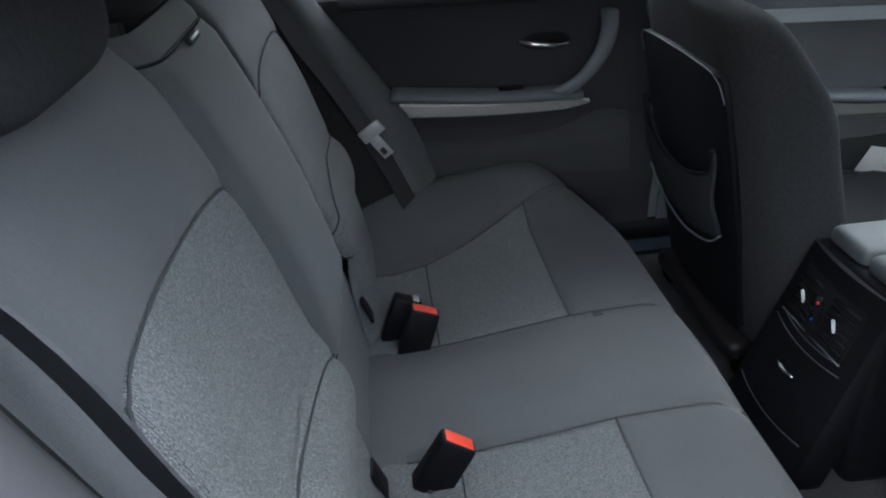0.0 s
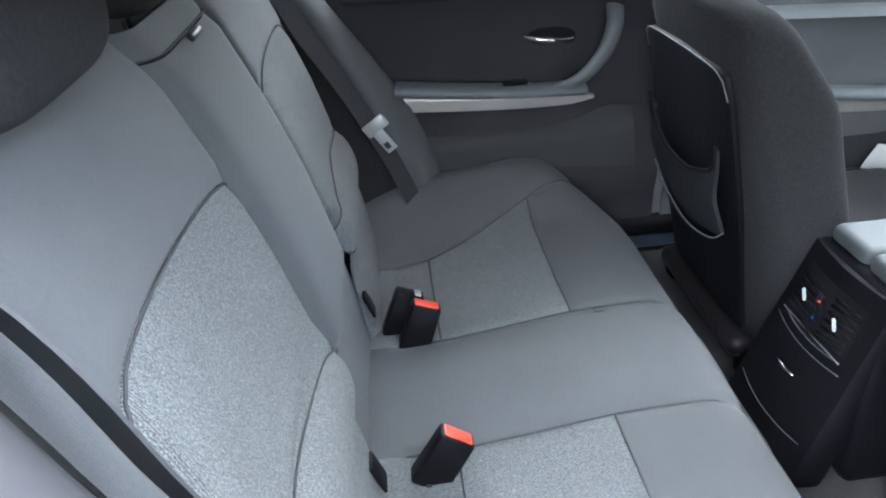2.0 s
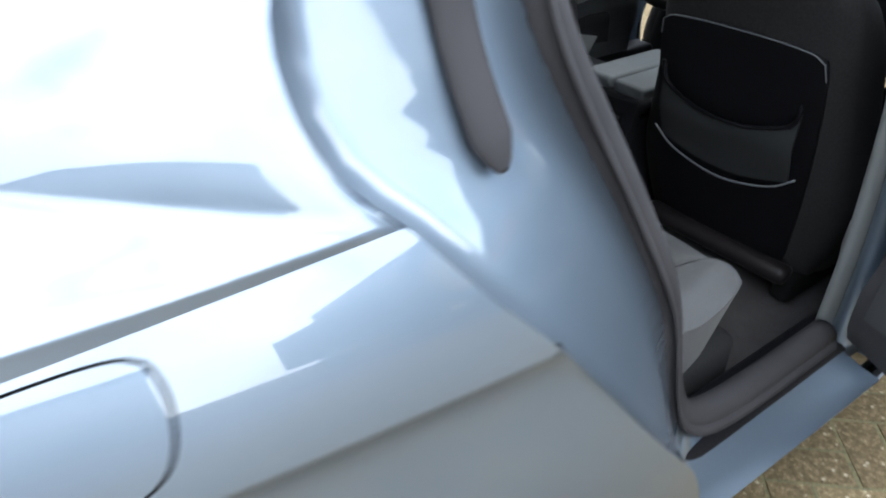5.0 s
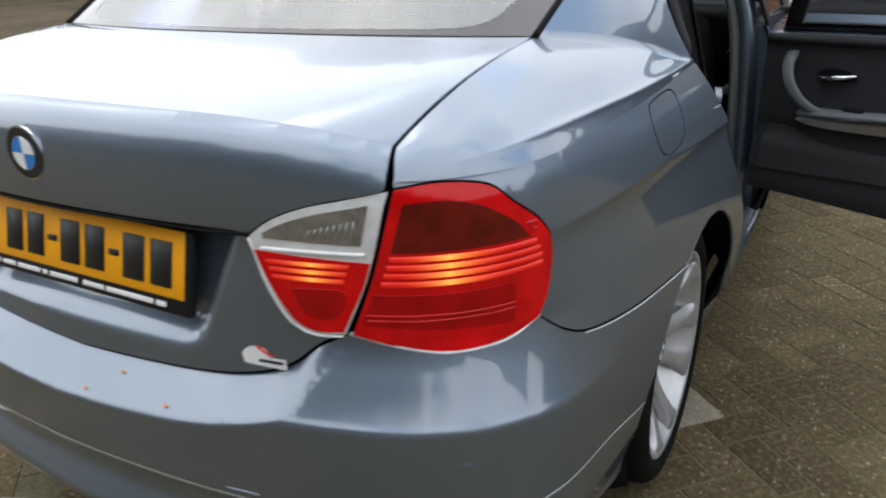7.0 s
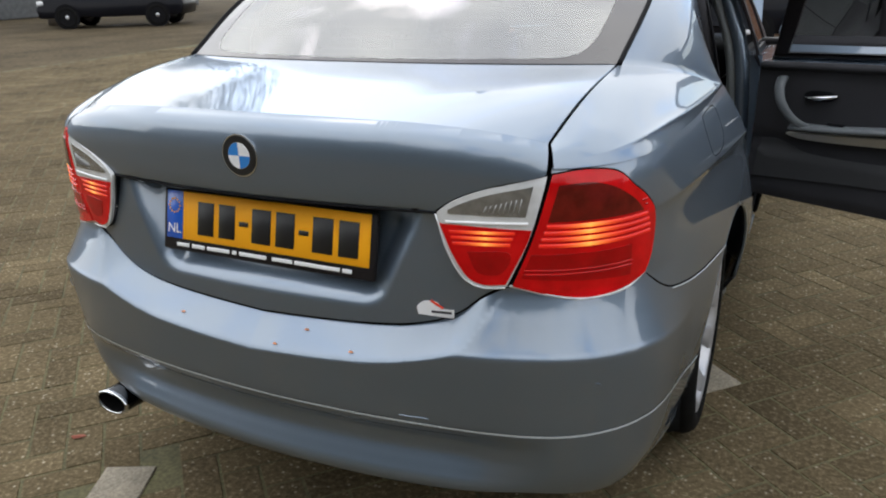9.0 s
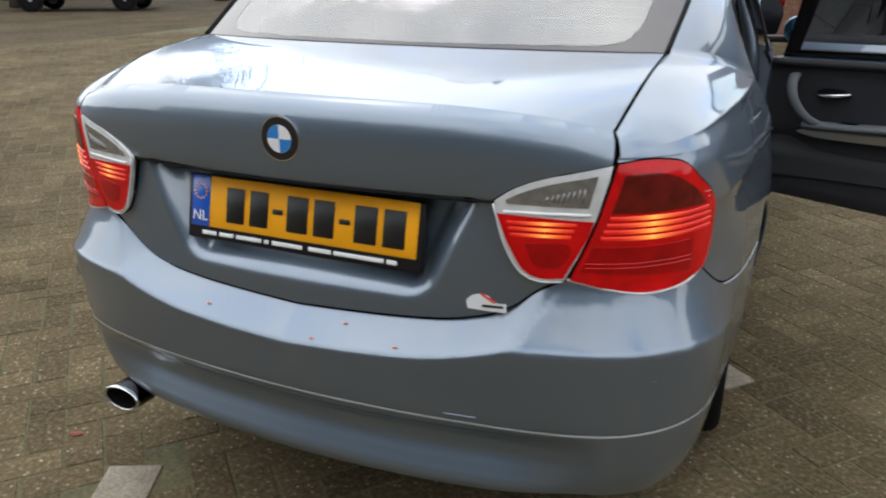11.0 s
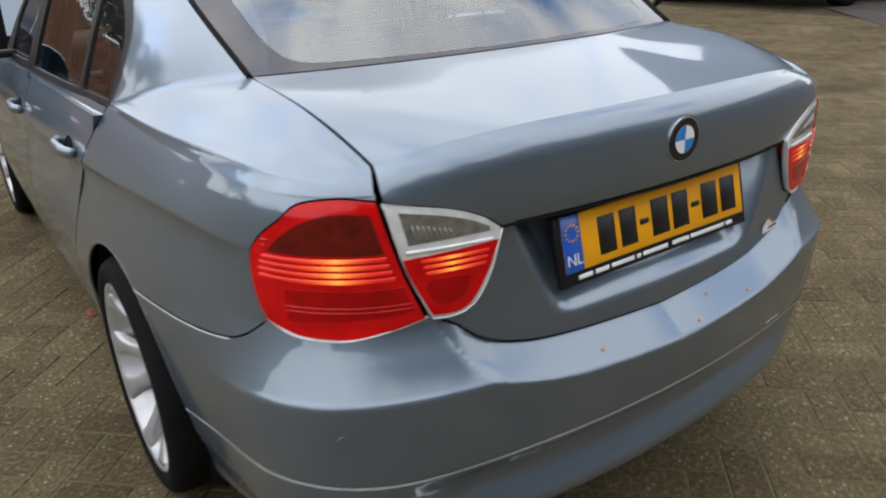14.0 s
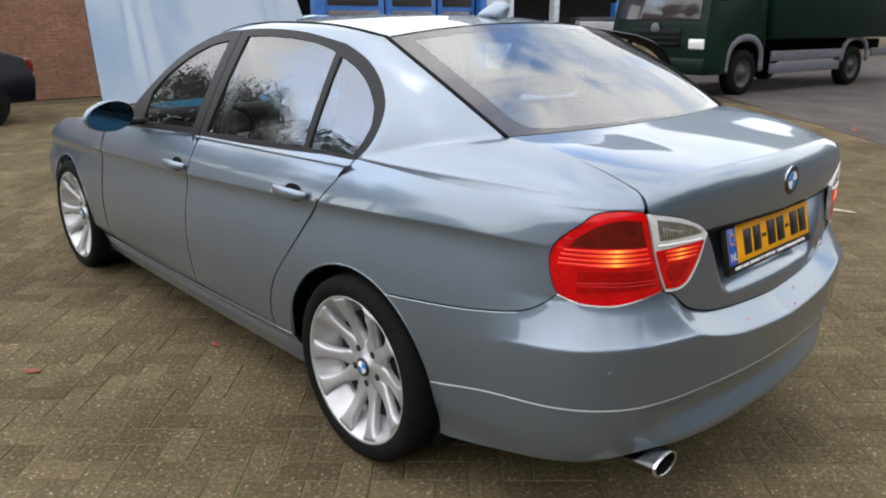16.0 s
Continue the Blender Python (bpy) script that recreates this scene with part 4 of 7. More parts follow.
    for k in range(8):
        x = 0.492 + 0.0085 * k
        a = body_skin(np.array([s * U(x=x), s * U(x=x + 0.006)]), np.array([0.910, 0.921 + 0.0022 * k])) + np.array([0, -0.0048, 0])
        part("lens_flute", tube_mesh("lens_flute", [tuple(a[0]), tuple(a[1])], 0.0009, 6), TONGUE, il)
    for k, z in enumerate((0.872, 0.861, 0.850)):
        rib(il, 0.430 + 0.003 * k, 0.545 - 0.004 * k, z, GLOW, 0.0042, name="light_strip")
    rib(il, 0.424, 0.566, 0.8895, WHITE, 0.0032, name="white_bar")
    dk = loop([(U(x=0.462), 0.835), (U(x=0.535), 0.835), (U(x=0.522), 0.795), (U(x=0.480), 0.795), (U(x=0.462), 0.835)])
    part("fog_window", panel_mesh("fog_window", flank(dk, s), body_skin, 0.016, flange=0.002, lift=0.0055), RED_DEEP, il)
    edge = [body_skin(np.array(s * u), np.array(z)) + np.array([s * 0.002, -0.003, 0]) for u, z in
            [(U(x=0.404), 0.903), (U(x=0.425), 0.83), (U(x=0.455), 0.778), (U(x=0.49), 0.763), (U(x=0.527), 0.765)]]
    part("bright_edge", tube_mesh("bright_edge", [tuple(q) for q in edge], 0.0018, 8), CLEAR, il)
    edge = [bumper_skin(np.array(s * u), np.array(z)) + np.array([s * 0.0, 0.0, 0.002]) for u, z in lamp_low]
    part("bright_edge", tube_mesh("bright_edge", [tuple(q) for q in edge], 0.0028, 8), CLEAR, lamp)

    # wheels
    WX, WZ = (0.862 if s < 0 else 0.815), 0.318
    for hy in HUB_Y:
        wheel = part("wheel", lathe_mesh("wheel", [(0.248, -0.215), (0.240, -0.19), (0.232, -0.10), (0.238, -0.035), (0.246, -0.020), (0.252, -0.012), (0.256, -0.006), (0.254, 0.0), (0.247, -0.004), (0.240, -0.014), (0.229, -0.032), (0.216, -0.048), (0.203, -0.062), (0.192, -0.072), (0.186, -0.084), (0.184, -0.12)], WX, (hy, WZ), s), RIM, car,
                                  "silver ten-spoke alloy wheel")
        part("tyre", lathe_mesh("tyre", [(0.254, -0.002), (0.261, 0.003), (0.272, 0.007), (0.288, 0.007), (0.303, 0.001), (0.313, -0.011), (0.3185, -0.026), (0.320, -0.055), (0.320, -0.12), (0.320, -0.175), (0.318, -0.205), (0.308, -0.222), (0.284, -0.232), (0.250, -0.220)], WX, (hy, WZ), s, 80), TYRE, wheel, "black low-profile tyre")
        part("hub", lathe_mesh("hub", [(0.096, -0.09), (0.094, -0.060), (0.084, -0.0545), (0.040, -0.0530), (0.036, -0.047), (0.034, -0.043), (0.001, -0.041)], WX, (hy, WZ), s, 48), SPOKE, wheel)
        # near-black disc added for the shade seen between the spokes
        part("spoke_shade", lathe_mesh("spoke_shade", [(0.188, -0.090), (0.130, -0.088), (0.06, -0.086)], WX, (hy, WZ), s, 40), RIM_DARK, wheel)
        part("brake_disc", lathe_mesh("brake_disc", [(0.215, -0.145), (0.15, -0.115), (0.08, -0.115)], WX, (hy, WZ), s, 40), UNDER, wheel)

        half = pchip((0.045, 0.0165), (0.088, 0.0295), (0.108, 0.0270), (0.130, 0.0205), (0.165, 0.0195), (0.20, 0.0225), (0.225, 0.0295), (0.243, 0.0420))
        lift = pchip((0.045, -0.054), (0.10, -0.0500), (0.15, -0.036), (0.20, -0.016), (0.243, -0.003))

        def spoke_fn(a):
            def f(q, r):
                q, r = np.asarray(q, float), np.asarray(r, float)
                rad = 0.045 + 0.198 * r
                o = lift(rad) - 0.003 * np.abs(q) ** 2 - 0.004 * np.abs(q) ** 8
                cy, cz = math.cos(a), math.sin(a)
                return np.stack([s * (WX + o), hy + rad * cy - q * half(rad) * cz, WZ + rad * cz + q * half(rad) * cy], -1)
            return f
        for k in range(10):
            f = spoke_fn(radians(36 * k + (2 if k % 2 else -2)))
            b = bmesh.new()
            b.from_mesh(grid_mesh("spoke", f, np.linspace(-1, 1, 11), np.linspace(0, 1, 18), flip=s > 0))
            ext = bmesh.ops.extrude_edge_only(b, edges=[e for e in b.edges if e.is_boundary])
            for v in ext["geom"]:
                if isinstance(v, bmesh.types.BMVert):
                    v.co.x -= s * 0.020
            for fc in b.faces:
                fc.smooth = True
            part("spoke", b, SPOKE, wheel)
        cap = part("centre_cap", lathe_mesh("centre_cap", [(0.033, -0.043), (0.031, -0.038), (0.001, -0.0365)], WX, (hy, WZ), s, 32), BLACK, wheel, "black, blue and white centre cap")
        for k in range(4):
            part("cap_quarter", lathe_mesh("cap_quarter", [(0.022, -0.0365), (0.0215, -0.0358), (0.0005, -0.0356)], WX, (hy, WZ), s, 8, math.pi / 2 * k, math.pi / 2 * (k + 1)), (WHITE, BADGEBLUE)[k % 2], cap)
        for k in range(5):
            a = radians(72 * k - 18)
            bo = bmesh.new()
            bmesh.ops.create_cone(bo, cap_ends=True, segments=14, radius1=0.0125, radius2=0.0125, depth=0.02)
            bo.transform(Matrix.Translation((s * (WX - 0.0625), hy + 0.064 * math.cos(a), WZ + 0.064 * math.sin(a))) @ Euler((0, radians(90), 0)).to_matrix().to_4x4())
            part("wheel_bolt", bo, RIM_DARK, wheel)
        part("wheel_housing", lathe_mesh("wheel_housing", [(ARCH_R - 0.002, -0.012), (ARCH_R + 0.02, -0.05), (ARCH_R + 0.03, -0.32), (0.05, -0.33)], 0.806, (hy + 0.02, ARCH_Z), s, 40, radians(-25), radians(205)), UNDER, car)
        part("arch_lip", tube_mesh("arch_lip", [tuple(body_skin(np.array(s * u), np.array(z)) - np.array([s * 0.004, 0, 0])) for u, z in arch(hy, 3, 180)], 0.005), PAINT, car)

# roof, glass, bonnet, plate
roof = part("roof", grid_mesh("roof", roof_skin, np.linspace(-1, 1, 33), np.linspace(0, 1, 30), flip=False), PAINT, car, "grey-blue roof panel")
for s in (-1, 1):
    part("roof_ditch", tube_mesh("roof_ditch", [tuple(p * np.array([s, 1, 1])) for p in _B2[::3]], 0.005, 8), GAP, roof)
fin = bmesh.new()
bmesh.ops.create_uvsphere(fin, u_segments=20, v_segments=12, radius=1)
for v in fin.verts:
    x, y, z = v.co
    v.co = (0.030 * x * (1 - 0.4 * max(z, 0)), 1.205 + 0.075 * y + (-0.035 * z if z > 0 else 0), 1.442 + 0.050 * max(z, -0.2) * (1 - 0.35 * max(y, 0)))
for f in fin.faces:
    f.smooth = True
part("roof_aerial", fin, PAINT, roof, "shark-fin aerial")
full = loop([(-0.992, 0.006), (0.992, 0.006)], [(0.992, 0.006), (0.992, 0.985)], [(0.992, 0.985), (-0.992, 0.985)], [(-0.992, 0.985), (-0.992, 0.006)], step=0.03)
pane = loop([(-0.70, 0.036), (0.0, 0.026), (0.70, 0.036)], [(0.70, 0.036), (0.80, 0.048), (0.855, 0.085), (0.880, 0.17)], [(0.880, 0.17), (0.885, 0.92)], [(0.885, 0.92), (-0.885, 0.92)], [(-0.885, 0.92), (-0.880, 0.17)],
            [(-0.880, 0.17), (-0.855, 0.085), (-0.80, 0.048), (-0.70, 0.036)], step=0.03)
rw = part("rear_window", panel_mesh("rear_window", full, rear_glass, 0.06, [pane], 0.01, out=back_up), FRIT, car, "rear window with dark ceramic border")
g = part("rear_pane", panel_mesh("rear_pane", pane, rear_glass, 0.06, flange=0, out=back_up, lift=-0.0005), GLASS_REAR, rw, "sky-reflecting rear window glass")
g.visible_shadow = False
for k in range(12):
    p = 0.16 + 0.062 * k
    q = np.linspace(-0.86, 0.86, 17)
    c = rear_glass(q, np.full(17, p)) + np.array([0, 0.004, -0.003])
    part("heating_wire", tube_mesh("heating_wire", [tuple(a) for a in c], 0.0007, 4, 0.1), HEATWIRE, rw)
g = part("windscreen", grid_mesh("windscreen", screen_skin, np.linspace(-0.99, 0.99, 21), np.linspace(0.02, 0.98, 14)), GLASS, car, "clear windscreen")
g.visible_shadow = False
for s in (-1, 1):
    part("window_seal", tube_mesh("window_seal", [tuple(p * np.array([s, 1, 1]) + np.array([0, -0.001, 0.0])) for p in _B1[::2]], 0.006, 8), GAP, rw)

# raised bonnet, hinged at the foot of the windscreen
def bonnet_fn(q, r):
    q, r = np.asarray(q, float), np.asarray(r, float)
    x = q * (0.725 - 0.06 * r - 0.05 * r**3)
    y = 1.02 * r - 0.05 * (1 - q * q) * r
    z = 0.05 * (1 - q * q) * (1 - 0.3 * r) - 0.05 * np.maximum(r, 0) ** 2.5 + 0.012 * np.exp(-((np.abs(q) - 0.62) / 0.07) ** 2)
    a = radians(70)
    return np.stack([x, 3.43 + y * math.cos(a) - z * math.sin(a), 0.965 + y * math.sin(a) + z * math.cos(a)], -1)
bonnet = part("bonnet", panel_mesh("bonnet", loop([(-1, 0), (1, 0)], [(1, 0), (1, 1)], [(1, 1), (-1, 1)], [(-1, 1), (-1, 0)], step=0.05), bonnet_fn, 0.05, flange=0.02,
              out=lambda p: np.tile(np.array([0, -1.0, 0.3]), (len(p), 1))), PAINT, car, "raised bonnet in grey-blue paint")
part("bonnet_liner", grid_mesh("bonnet_liner", lambda q, r: bonnet_fn(q, r) + np.array([0, 0.022, 0.004]), np.linspace(-0.97, 0.97, 12), np.linspace(0.02, 0.98, 8)), UNDER, bonnet)
part("engine_bay", box_mesh("engine_bay", (1.40, 0.95, 0.30), (0, 3.86, 0.66), 0.05), UNDER, car, "dark engine bay")
us_f = np.linspace(U(y=4.14), _s[-1], 24)
front_half = np.array([(float(a), 0.72) for a in us_f] + [(float(a), 0.20) for a in us_f[::-1]])
for s in (-1, 1):
    part("front_bumper", panel_mesh("front_bumper", np.stack([front_half[:, 0] * s, front_half[:, 1]], 1), body_skin, 0.06), PAINT, car)

# closing panels below and within
part("floor_pan", box_mesh("floor_pan", (1.50, 3.0, 0.05), (0, 2.45, 0.235), 0.02), UNDER, car)
part("boot_box", box_mesh("boot_box", (1.10, 0.72, 0.52), (0, 0.60, 0.60), 0.05), UNDER, car)
part("boot_filler", box_mesh("boot_filler", (0.98, 0.30, 0.10), (0, 0.33, 0.93), 0.03), UNDER, car)

part("rear_silencer", box_mesh("rear_silencer", (1.10, 0.34, 0.16), (0.05, 0.36, 0.30), 0.05, segments=3), UNDER, car)
part("rear_underbody", box_mesh("rear_underbody", (1.36, 0.95, 0.06), (0, 0.72, 0.345), 0.02), UNDER, car)
part("rear_axle", tube_mesh("rear_axle", [(-0.66, 0.985, 0.27), (0.0, 0.985, 0.25), (0.66, 0.985, 0.27)], 0.07, 10, 0.1), UNDER, car)
# exhaust
def pipe_ring(y, r):
    return [(-0.540 + 1.36 * r * math.cos(2 * math.pi * k / 28), y, 0.290 - 0.08 * (y - 0.02) + 0.80 * r * math.sin(2 * math.pi * k / 28)) for k in range(28)]


def pipe_sleeve(name, rows):
    vs = [v for y, r in rows for v in pipe_ring(y, r)]
    return raw(name, vs, [(28 * i + k, 28 * i + (k + 1) % 28, 28 * i + 28 + (k + 1) % 28, 28 * i + 28 + k) for i in range(len(rows) - 1) for k in range(28)])


tip = part("exhaust_pipe", pipe_sleeve("exhaust_pipe", [(0.45, 0.032), (0.17, 0.034), (0.15, 0.039), (0.024, 0.0405), (0.019, 0.040), (0.018, 0.0375), (0.022, 0.0355)]), PIPECHROME, car, "chrome oval exhaust tip")
part("pipe_rim", pipe_sleeve("pipe_rim", [(0.026, 0.0408), (0.018, 0.0408), (0.016, 0.0385), (0.019, 0.0352)]), CHROME, tip, "bright pipe rim")
part("pipe_mouth", pipe_sleeve("pipe_mouth", [(0.022, 0.0355), (0.15, 0.034), (0.152, 0.001)]), UNDER, tip, "sooty pipe mouth")

# number plate in its black holder; the number itself as plain bars
tilt = Matrix.Translation((0, 0.060, 0.826)) @ Euler((radians(-13.5), 0, 0)).to_matrix().to_4x4()
def on_plate(name, w, h, x, z, y, mat, parent, d=0.002, bevel=0.0008, label=""):
    return part(name, box_mesh(name, (w, d, h), (x, y, z), bevel, segments=1), mat, parent, label)
plate = part("plate_holder", box_mesh("plate_holder", (0.545, 0.016, 0.136), (0, 0, -0.012), 0.006), TRIM_BLACK, car, "black plate holder with white lettering bars")
plate.matrix_local = tilt
num = on_plate("number_plate", 0.522, 0.106, 0, 0.0, -0.0085, YELLOW, plate, label="yellow number plate with black bars")
on_plate("blue_strip", 0.046, 0.106, -0.238, 0.0, -0.0095, BLUE, plate, d=0.0025, label="blue country strip")
xs = [(-0.150, 0.043), (-0.092, 0.043), (-0.001, 0.048), (0.060, 0.046), (0.152, 0.048), (0.213, 0.046)]
for x, w in xs:
    on_plate("character_bar", w, 0.072, x, -0.002, -0.0105, BLACK, plate, d=0.003)
for x in (-0.047, 0.106):
    on_plate("dash_bar", 0.024, 0.010, x, -0.002, -0.0105, BLACK, plate, d=0.003)
x = -0.232
for w in (0.036, 0.036, 0.062, 0.012, 0.072):
    on_plate("lettering_bar", w, 0.0085, x + w / 2, -0.0655, -0.0088, WHITE, plate)
    x += w + 0.007
for x, w in ((0.058, 0.052), (0.115, 0.110), (0.2305, 0.022)):
    on_plate("lettering_bar", w, 0.0085, x - 0.03 + w / 2, -0.0655, -0.0088, WHITE, plate)
for k in range(12):
    a = 2 * math.pi * k / 12
    on_plate("star_dot", 0.0035, 0.0035, -0.238 + 0.015 * math.cos(a), 0.020 + 0.015 * math.sin(a), -0.0115, YELLOW, plate, d=0.001, bevel=0)
txt = bpy.data.curves.new("country_letters", "FONT")
txt.body, txt.size, txt.align_x, txt.extrude = "NL", 0.030, "CENTER", 0.0004
t_ob = new("country_letters_source", txt)
dg = bpy.context.evaluated_depsgraph_get()
tm = bpy.data.meshes.new_from_object(t_ob.evaluated_get(dg))
bpy.data.objects.remove(t_ob)
tm.name = "country_letters"
tm.transform(Matrix.Translation((-0.238, -0.0115, -0.040)) @ Euler((radians(90), 0, 0)).to_matrix().to_4x4())
tm.materials.clear()
part("country_letters", tm, WHITE, plate)

# round badge
bm_at = Matrix.Translation((0, 0.0150, 0.987)) @ Euler((radians(90), 0, 0)).to_matrix().to_4x4()
def disc(name, r, depth, z, mat, parent, a0=0, a1=360, label="", inner=0.0):
    b = bmesh.new()
    n = max(8, int(abs(a1 - a0) / 6))
    ring = [(r * math.cos(radians(a0 + (a1 - a0) * i / n)), r * math.sin(radians(a0 + (a1 - a0) * i / n))) for i in range(n + (0 if a1 - a0 >= 360 else 1))]
    pts = ring if a1 - a0 >= 360 else ring + [(0, 0)]
    lo_v = [b.verts.new((x, y, z)) for x, y in pts]
    hi_v = [b.verts.new((x, y, z + depth)) for x, y in pts]
    b.faces.new(hi_v), b.faces.new(lo_v[::-1])
    for i in range(len(pts)):
        j = (i + 1) % len(pts)
        b.faces.new((lo_v[i], lo_v[j], hi_v[j], hi_v[i]))
    b.transform(bm_at)
    return part(name, b, mat, parent, label)
badge = disc("round_badge", 0.0425, 0.0035, 0, CHROME, car, label="round badge in black, blue and white")
disc("black_ring", 0.0400, 0.0030, 0.002, BLACK, badge)
disc("silver_ring", 0.0268, 0.0030, 0.0026, CHROME, badge)
for k in range(4):
    disc("badge_quarter", 0.0258, 0.0030, 0.0032, (WHITE, BADGEBLUE, WHITE, BADGEBLUE)[k], badge, 90 * k, 90 * k + 90)

# round sticker low on the lid, its writing as bars, and petals on the bumper
p0 = lid_skin(np.array([U(x=0.398)]), np.array([0.707]))[0]
st = Matrix.Translation(tuple(p0 + np.array([0, -0.0026, 0]))) @ Euler((0, 0, radians(9.5))).to_matrix().to_4x4()
oval = loop([(-0.036, -0.012), (-0.038, 0.004), (-0.026, 0.016), (-0.010, 0.019), (0.004, 0.016)], [(0.004, 0.016), (0.014, 0.004), (0.036, 0.003)], [(0.036, 0.003), (0.036, -0.015)], [(0.036, -0.015), (0.0, -0.014), (-0.036, -0.012)], step=0.004)
sticker = part("sticker", panel_mesh("sticker", oval, lambda x, z: np.stack([x, 0.02 * x * x, z], -1), 0.02, flange=0, out=lambda p: np.tile(np.array([0, -1.0, 0]), (len(p), 1))), WHITE, lid, "white sticker with red and grey marks")
sticker.matrix_local = st
part("sticker_bar", box_mesh("sticker_bar", (0.040, 0.001, 0.0045), (0.011, -0.0008, -0.004)), SEAL, sticker)
part("sticker_bar", box_mesh("sticker_bar", (0.030, 0.001, 0.004), (0.002, -0.0008, 0.012), 0, Euler((0, radians(32), 0)).to_matrix().to_4x4()), BUCKLE_RED, sticker)
for x, zz in ((0.06, 0.010), (0.235, 0.011), (0.12, 0.035), (-0.2, 0.02)):
    z = float(edge_z(abs(x))) + zz
    p = bumper_skin(np.array([math.copysign(U(x=abs(x)), x)]), np.array([z]))[0]
    pe = bmesh.new()
    bmesh.ops.create_icosphere(pe, subdivisions=1, radius=0.006)
    for v in pe.verts:
        v.co = (p[0] + v.co.x, p[1] + v.co.y * 0.6, p[2] + 0.002 + v.co.z * 0.25)
    ob = part("fallen_petal", pe, ORANGE)
    tagged(ob, "small orange petal lying on the rear bumper", "petal", "petals on the bumper")

# open rear door swings about its hinge
open_door = [o for o in car.children if o.name.startswith("rear_door")][0]
H = Matrix.Translation((hinge[0], hinge[1], 0))
open_door.matrix_local = H @ Euler((0, 0, radians(65))).to_matrix().to_4x4() @ H.inverted()

# ---------------- inside the cabin ----------------
SEAT_Y = 0.0  # moves all cabin fittings along the car
def toward(v):
    def f(p):
        return np.tile(np.array(v, float), (len(p), 1))
    return f


def door_inner(s, door, dy, rear):
    """Door shell and inner trim; dy moves the rear-door layout forwards to the front door."""
    low_edge = 0.445 if s > 0 else 0.365
    y0, y1 = (1.43, 2.10) if rear else (2.16, 3.10)
    edge = [(y + 0.012, max(min(z, 0.985), low_edge)) for y, z in door_rear] if rear else [(2.15, 0.96), (2.155, 0.7), (2.15, BOTTOM)]
    out = [(2.112, 0.955), (2.118, low_edge)] if rear else [(3.13, 0.90), (3.14, 0.30)]
    outline = loop(edge, [edge[-1], out[1]], out[::-1], [out[0], edge[0]], step=0.03) if rear else loop(edge, [edge[-1], out[1]], out[::-1], [out[0], edge[0]], step=0.05)
    k = len(outline)
    vs = [(s * 0.724, y, z) for y, z in outline] + [(s * 0.815, y, z) for y, z in outline]
    fs = [(i, (i + 1) % k, k + (i + 1) % k, k + i) for i in range(k)] + [tuple(range(k))]
    sh = part("door_shell", raw("door_shell", vs, fs, flat=True), PAINT, door)
    cd = outline.mean(0) + (outline - outline.mean(0)) * (np.array([0.955, 0.965]) if s > 0 else np.array([1.01, 0.995]))

    def card(y, z):
        y, z = np.asarray(y, float), np.asarray(z, float)
        x = 0.694 - 0.010 * smooth(0.90, 0.97, z) + 0.012 * np.exp(-((z - 0.665) / 0.03) ** 2) - 0.016 * smooth(0.62, 0.56, z) + 0.02 * smooth(0.50, 0.42, z)
        return np.stack([s * x, y, z], -1)
    inn = toward((-s, 0, 0))
    part("door_card", panel_mesh("door_card", cd, card, 0.022, flange=0.012, out=inn), DOORCARD if rear else DOORCARD_LIT, door, "dark padded door trim" if rear else "padded door trim, lightened for daylight")
    part("window_ledge", tube_mesh("window_ledge", [(s * 0.695, y0 - 0.02, 0.965), (s * 0.697, y1 - 0.02, 0.945)], 0.026, 12, 0.05, 0.6), DOORCARD, door)
    b = y1 - 0.04 if rear else y1 - 0.12
    a = 1.505 if rear else 2.42
    # padded armrest, metal strip, pocket band
    before = set(door.children)
    part("armrest", tube_mesh("armrest", [(s * 0.668, a, 0.768), (s * 0.650, a + 0.12, 0.760), (s * 0.648, a + 0.26, 0.748), (s * 0.668, a + 0.42, 0.736)], 0.036, 14, 0.02, 0.42), DOORSOFT, door, "grey padded armrest")

    def strip_fn(y, t):
        y, t = np.asarray(y, float), np.asarray(t, float)
        k = np.clip((y - a) / 0.47, 0, 1)
        z = 0.742 - 0.030 * k - 0.035 * t * (1 - 0.25 * k)
        return np.stack([s * (0.652 + 0.020 * t + 0.030 * k**3 + 0.018 * (1 - k) ** 3), y, z], -1)
    part("metal_strip", panel_mesh("metal_strip", loop([(a, 0.0), (a + 0.43, 0.1)], [(a + 0.43, 0.1), (a + 0.455, 0.35), (a + 0.43, 0.75)], [(a + 0.43, 0.75), (a + 0.35, 1.0), (a, 1.0)], [(a, 1.0), (a, 0.0)]), strip_fn, 0.03, flange=0.008, out=inn), SATIN, door, "satin metal trim strip")

    def band_fn(y, z):
        y, z = np.asarray(y, float), np.asarray(z, float)
        return np.stack([s * (0.668 + 0.02 * smooth(0.625, 0.655, z)), y, z], -1)
    bz = 0.655
    band = loop([(a + 0.02, bz), (a + 0.10, bz - 0.012), (a + 0.36, bz - 0.01), (a + 0.48, bz + 0.025), (b - 0.01, bz + 0.02)], [(b - 0.01, bz + 0.02), (b, 0.53)], [(b, 0.53), (a + 0.3, 0.55), (a + 0.03, 0.565)], [(a + 0.03, 0.565), (a + 0.02, bz)])
    part("door_pocket", panel_mesh("door_pocket", band, band_fn, 0.03, flange=0.005, out=inn), DOORSOFT2, door, "grey moulded pocket band")
    hy = SEAT_Y + (1.853 if rear else 2.80)
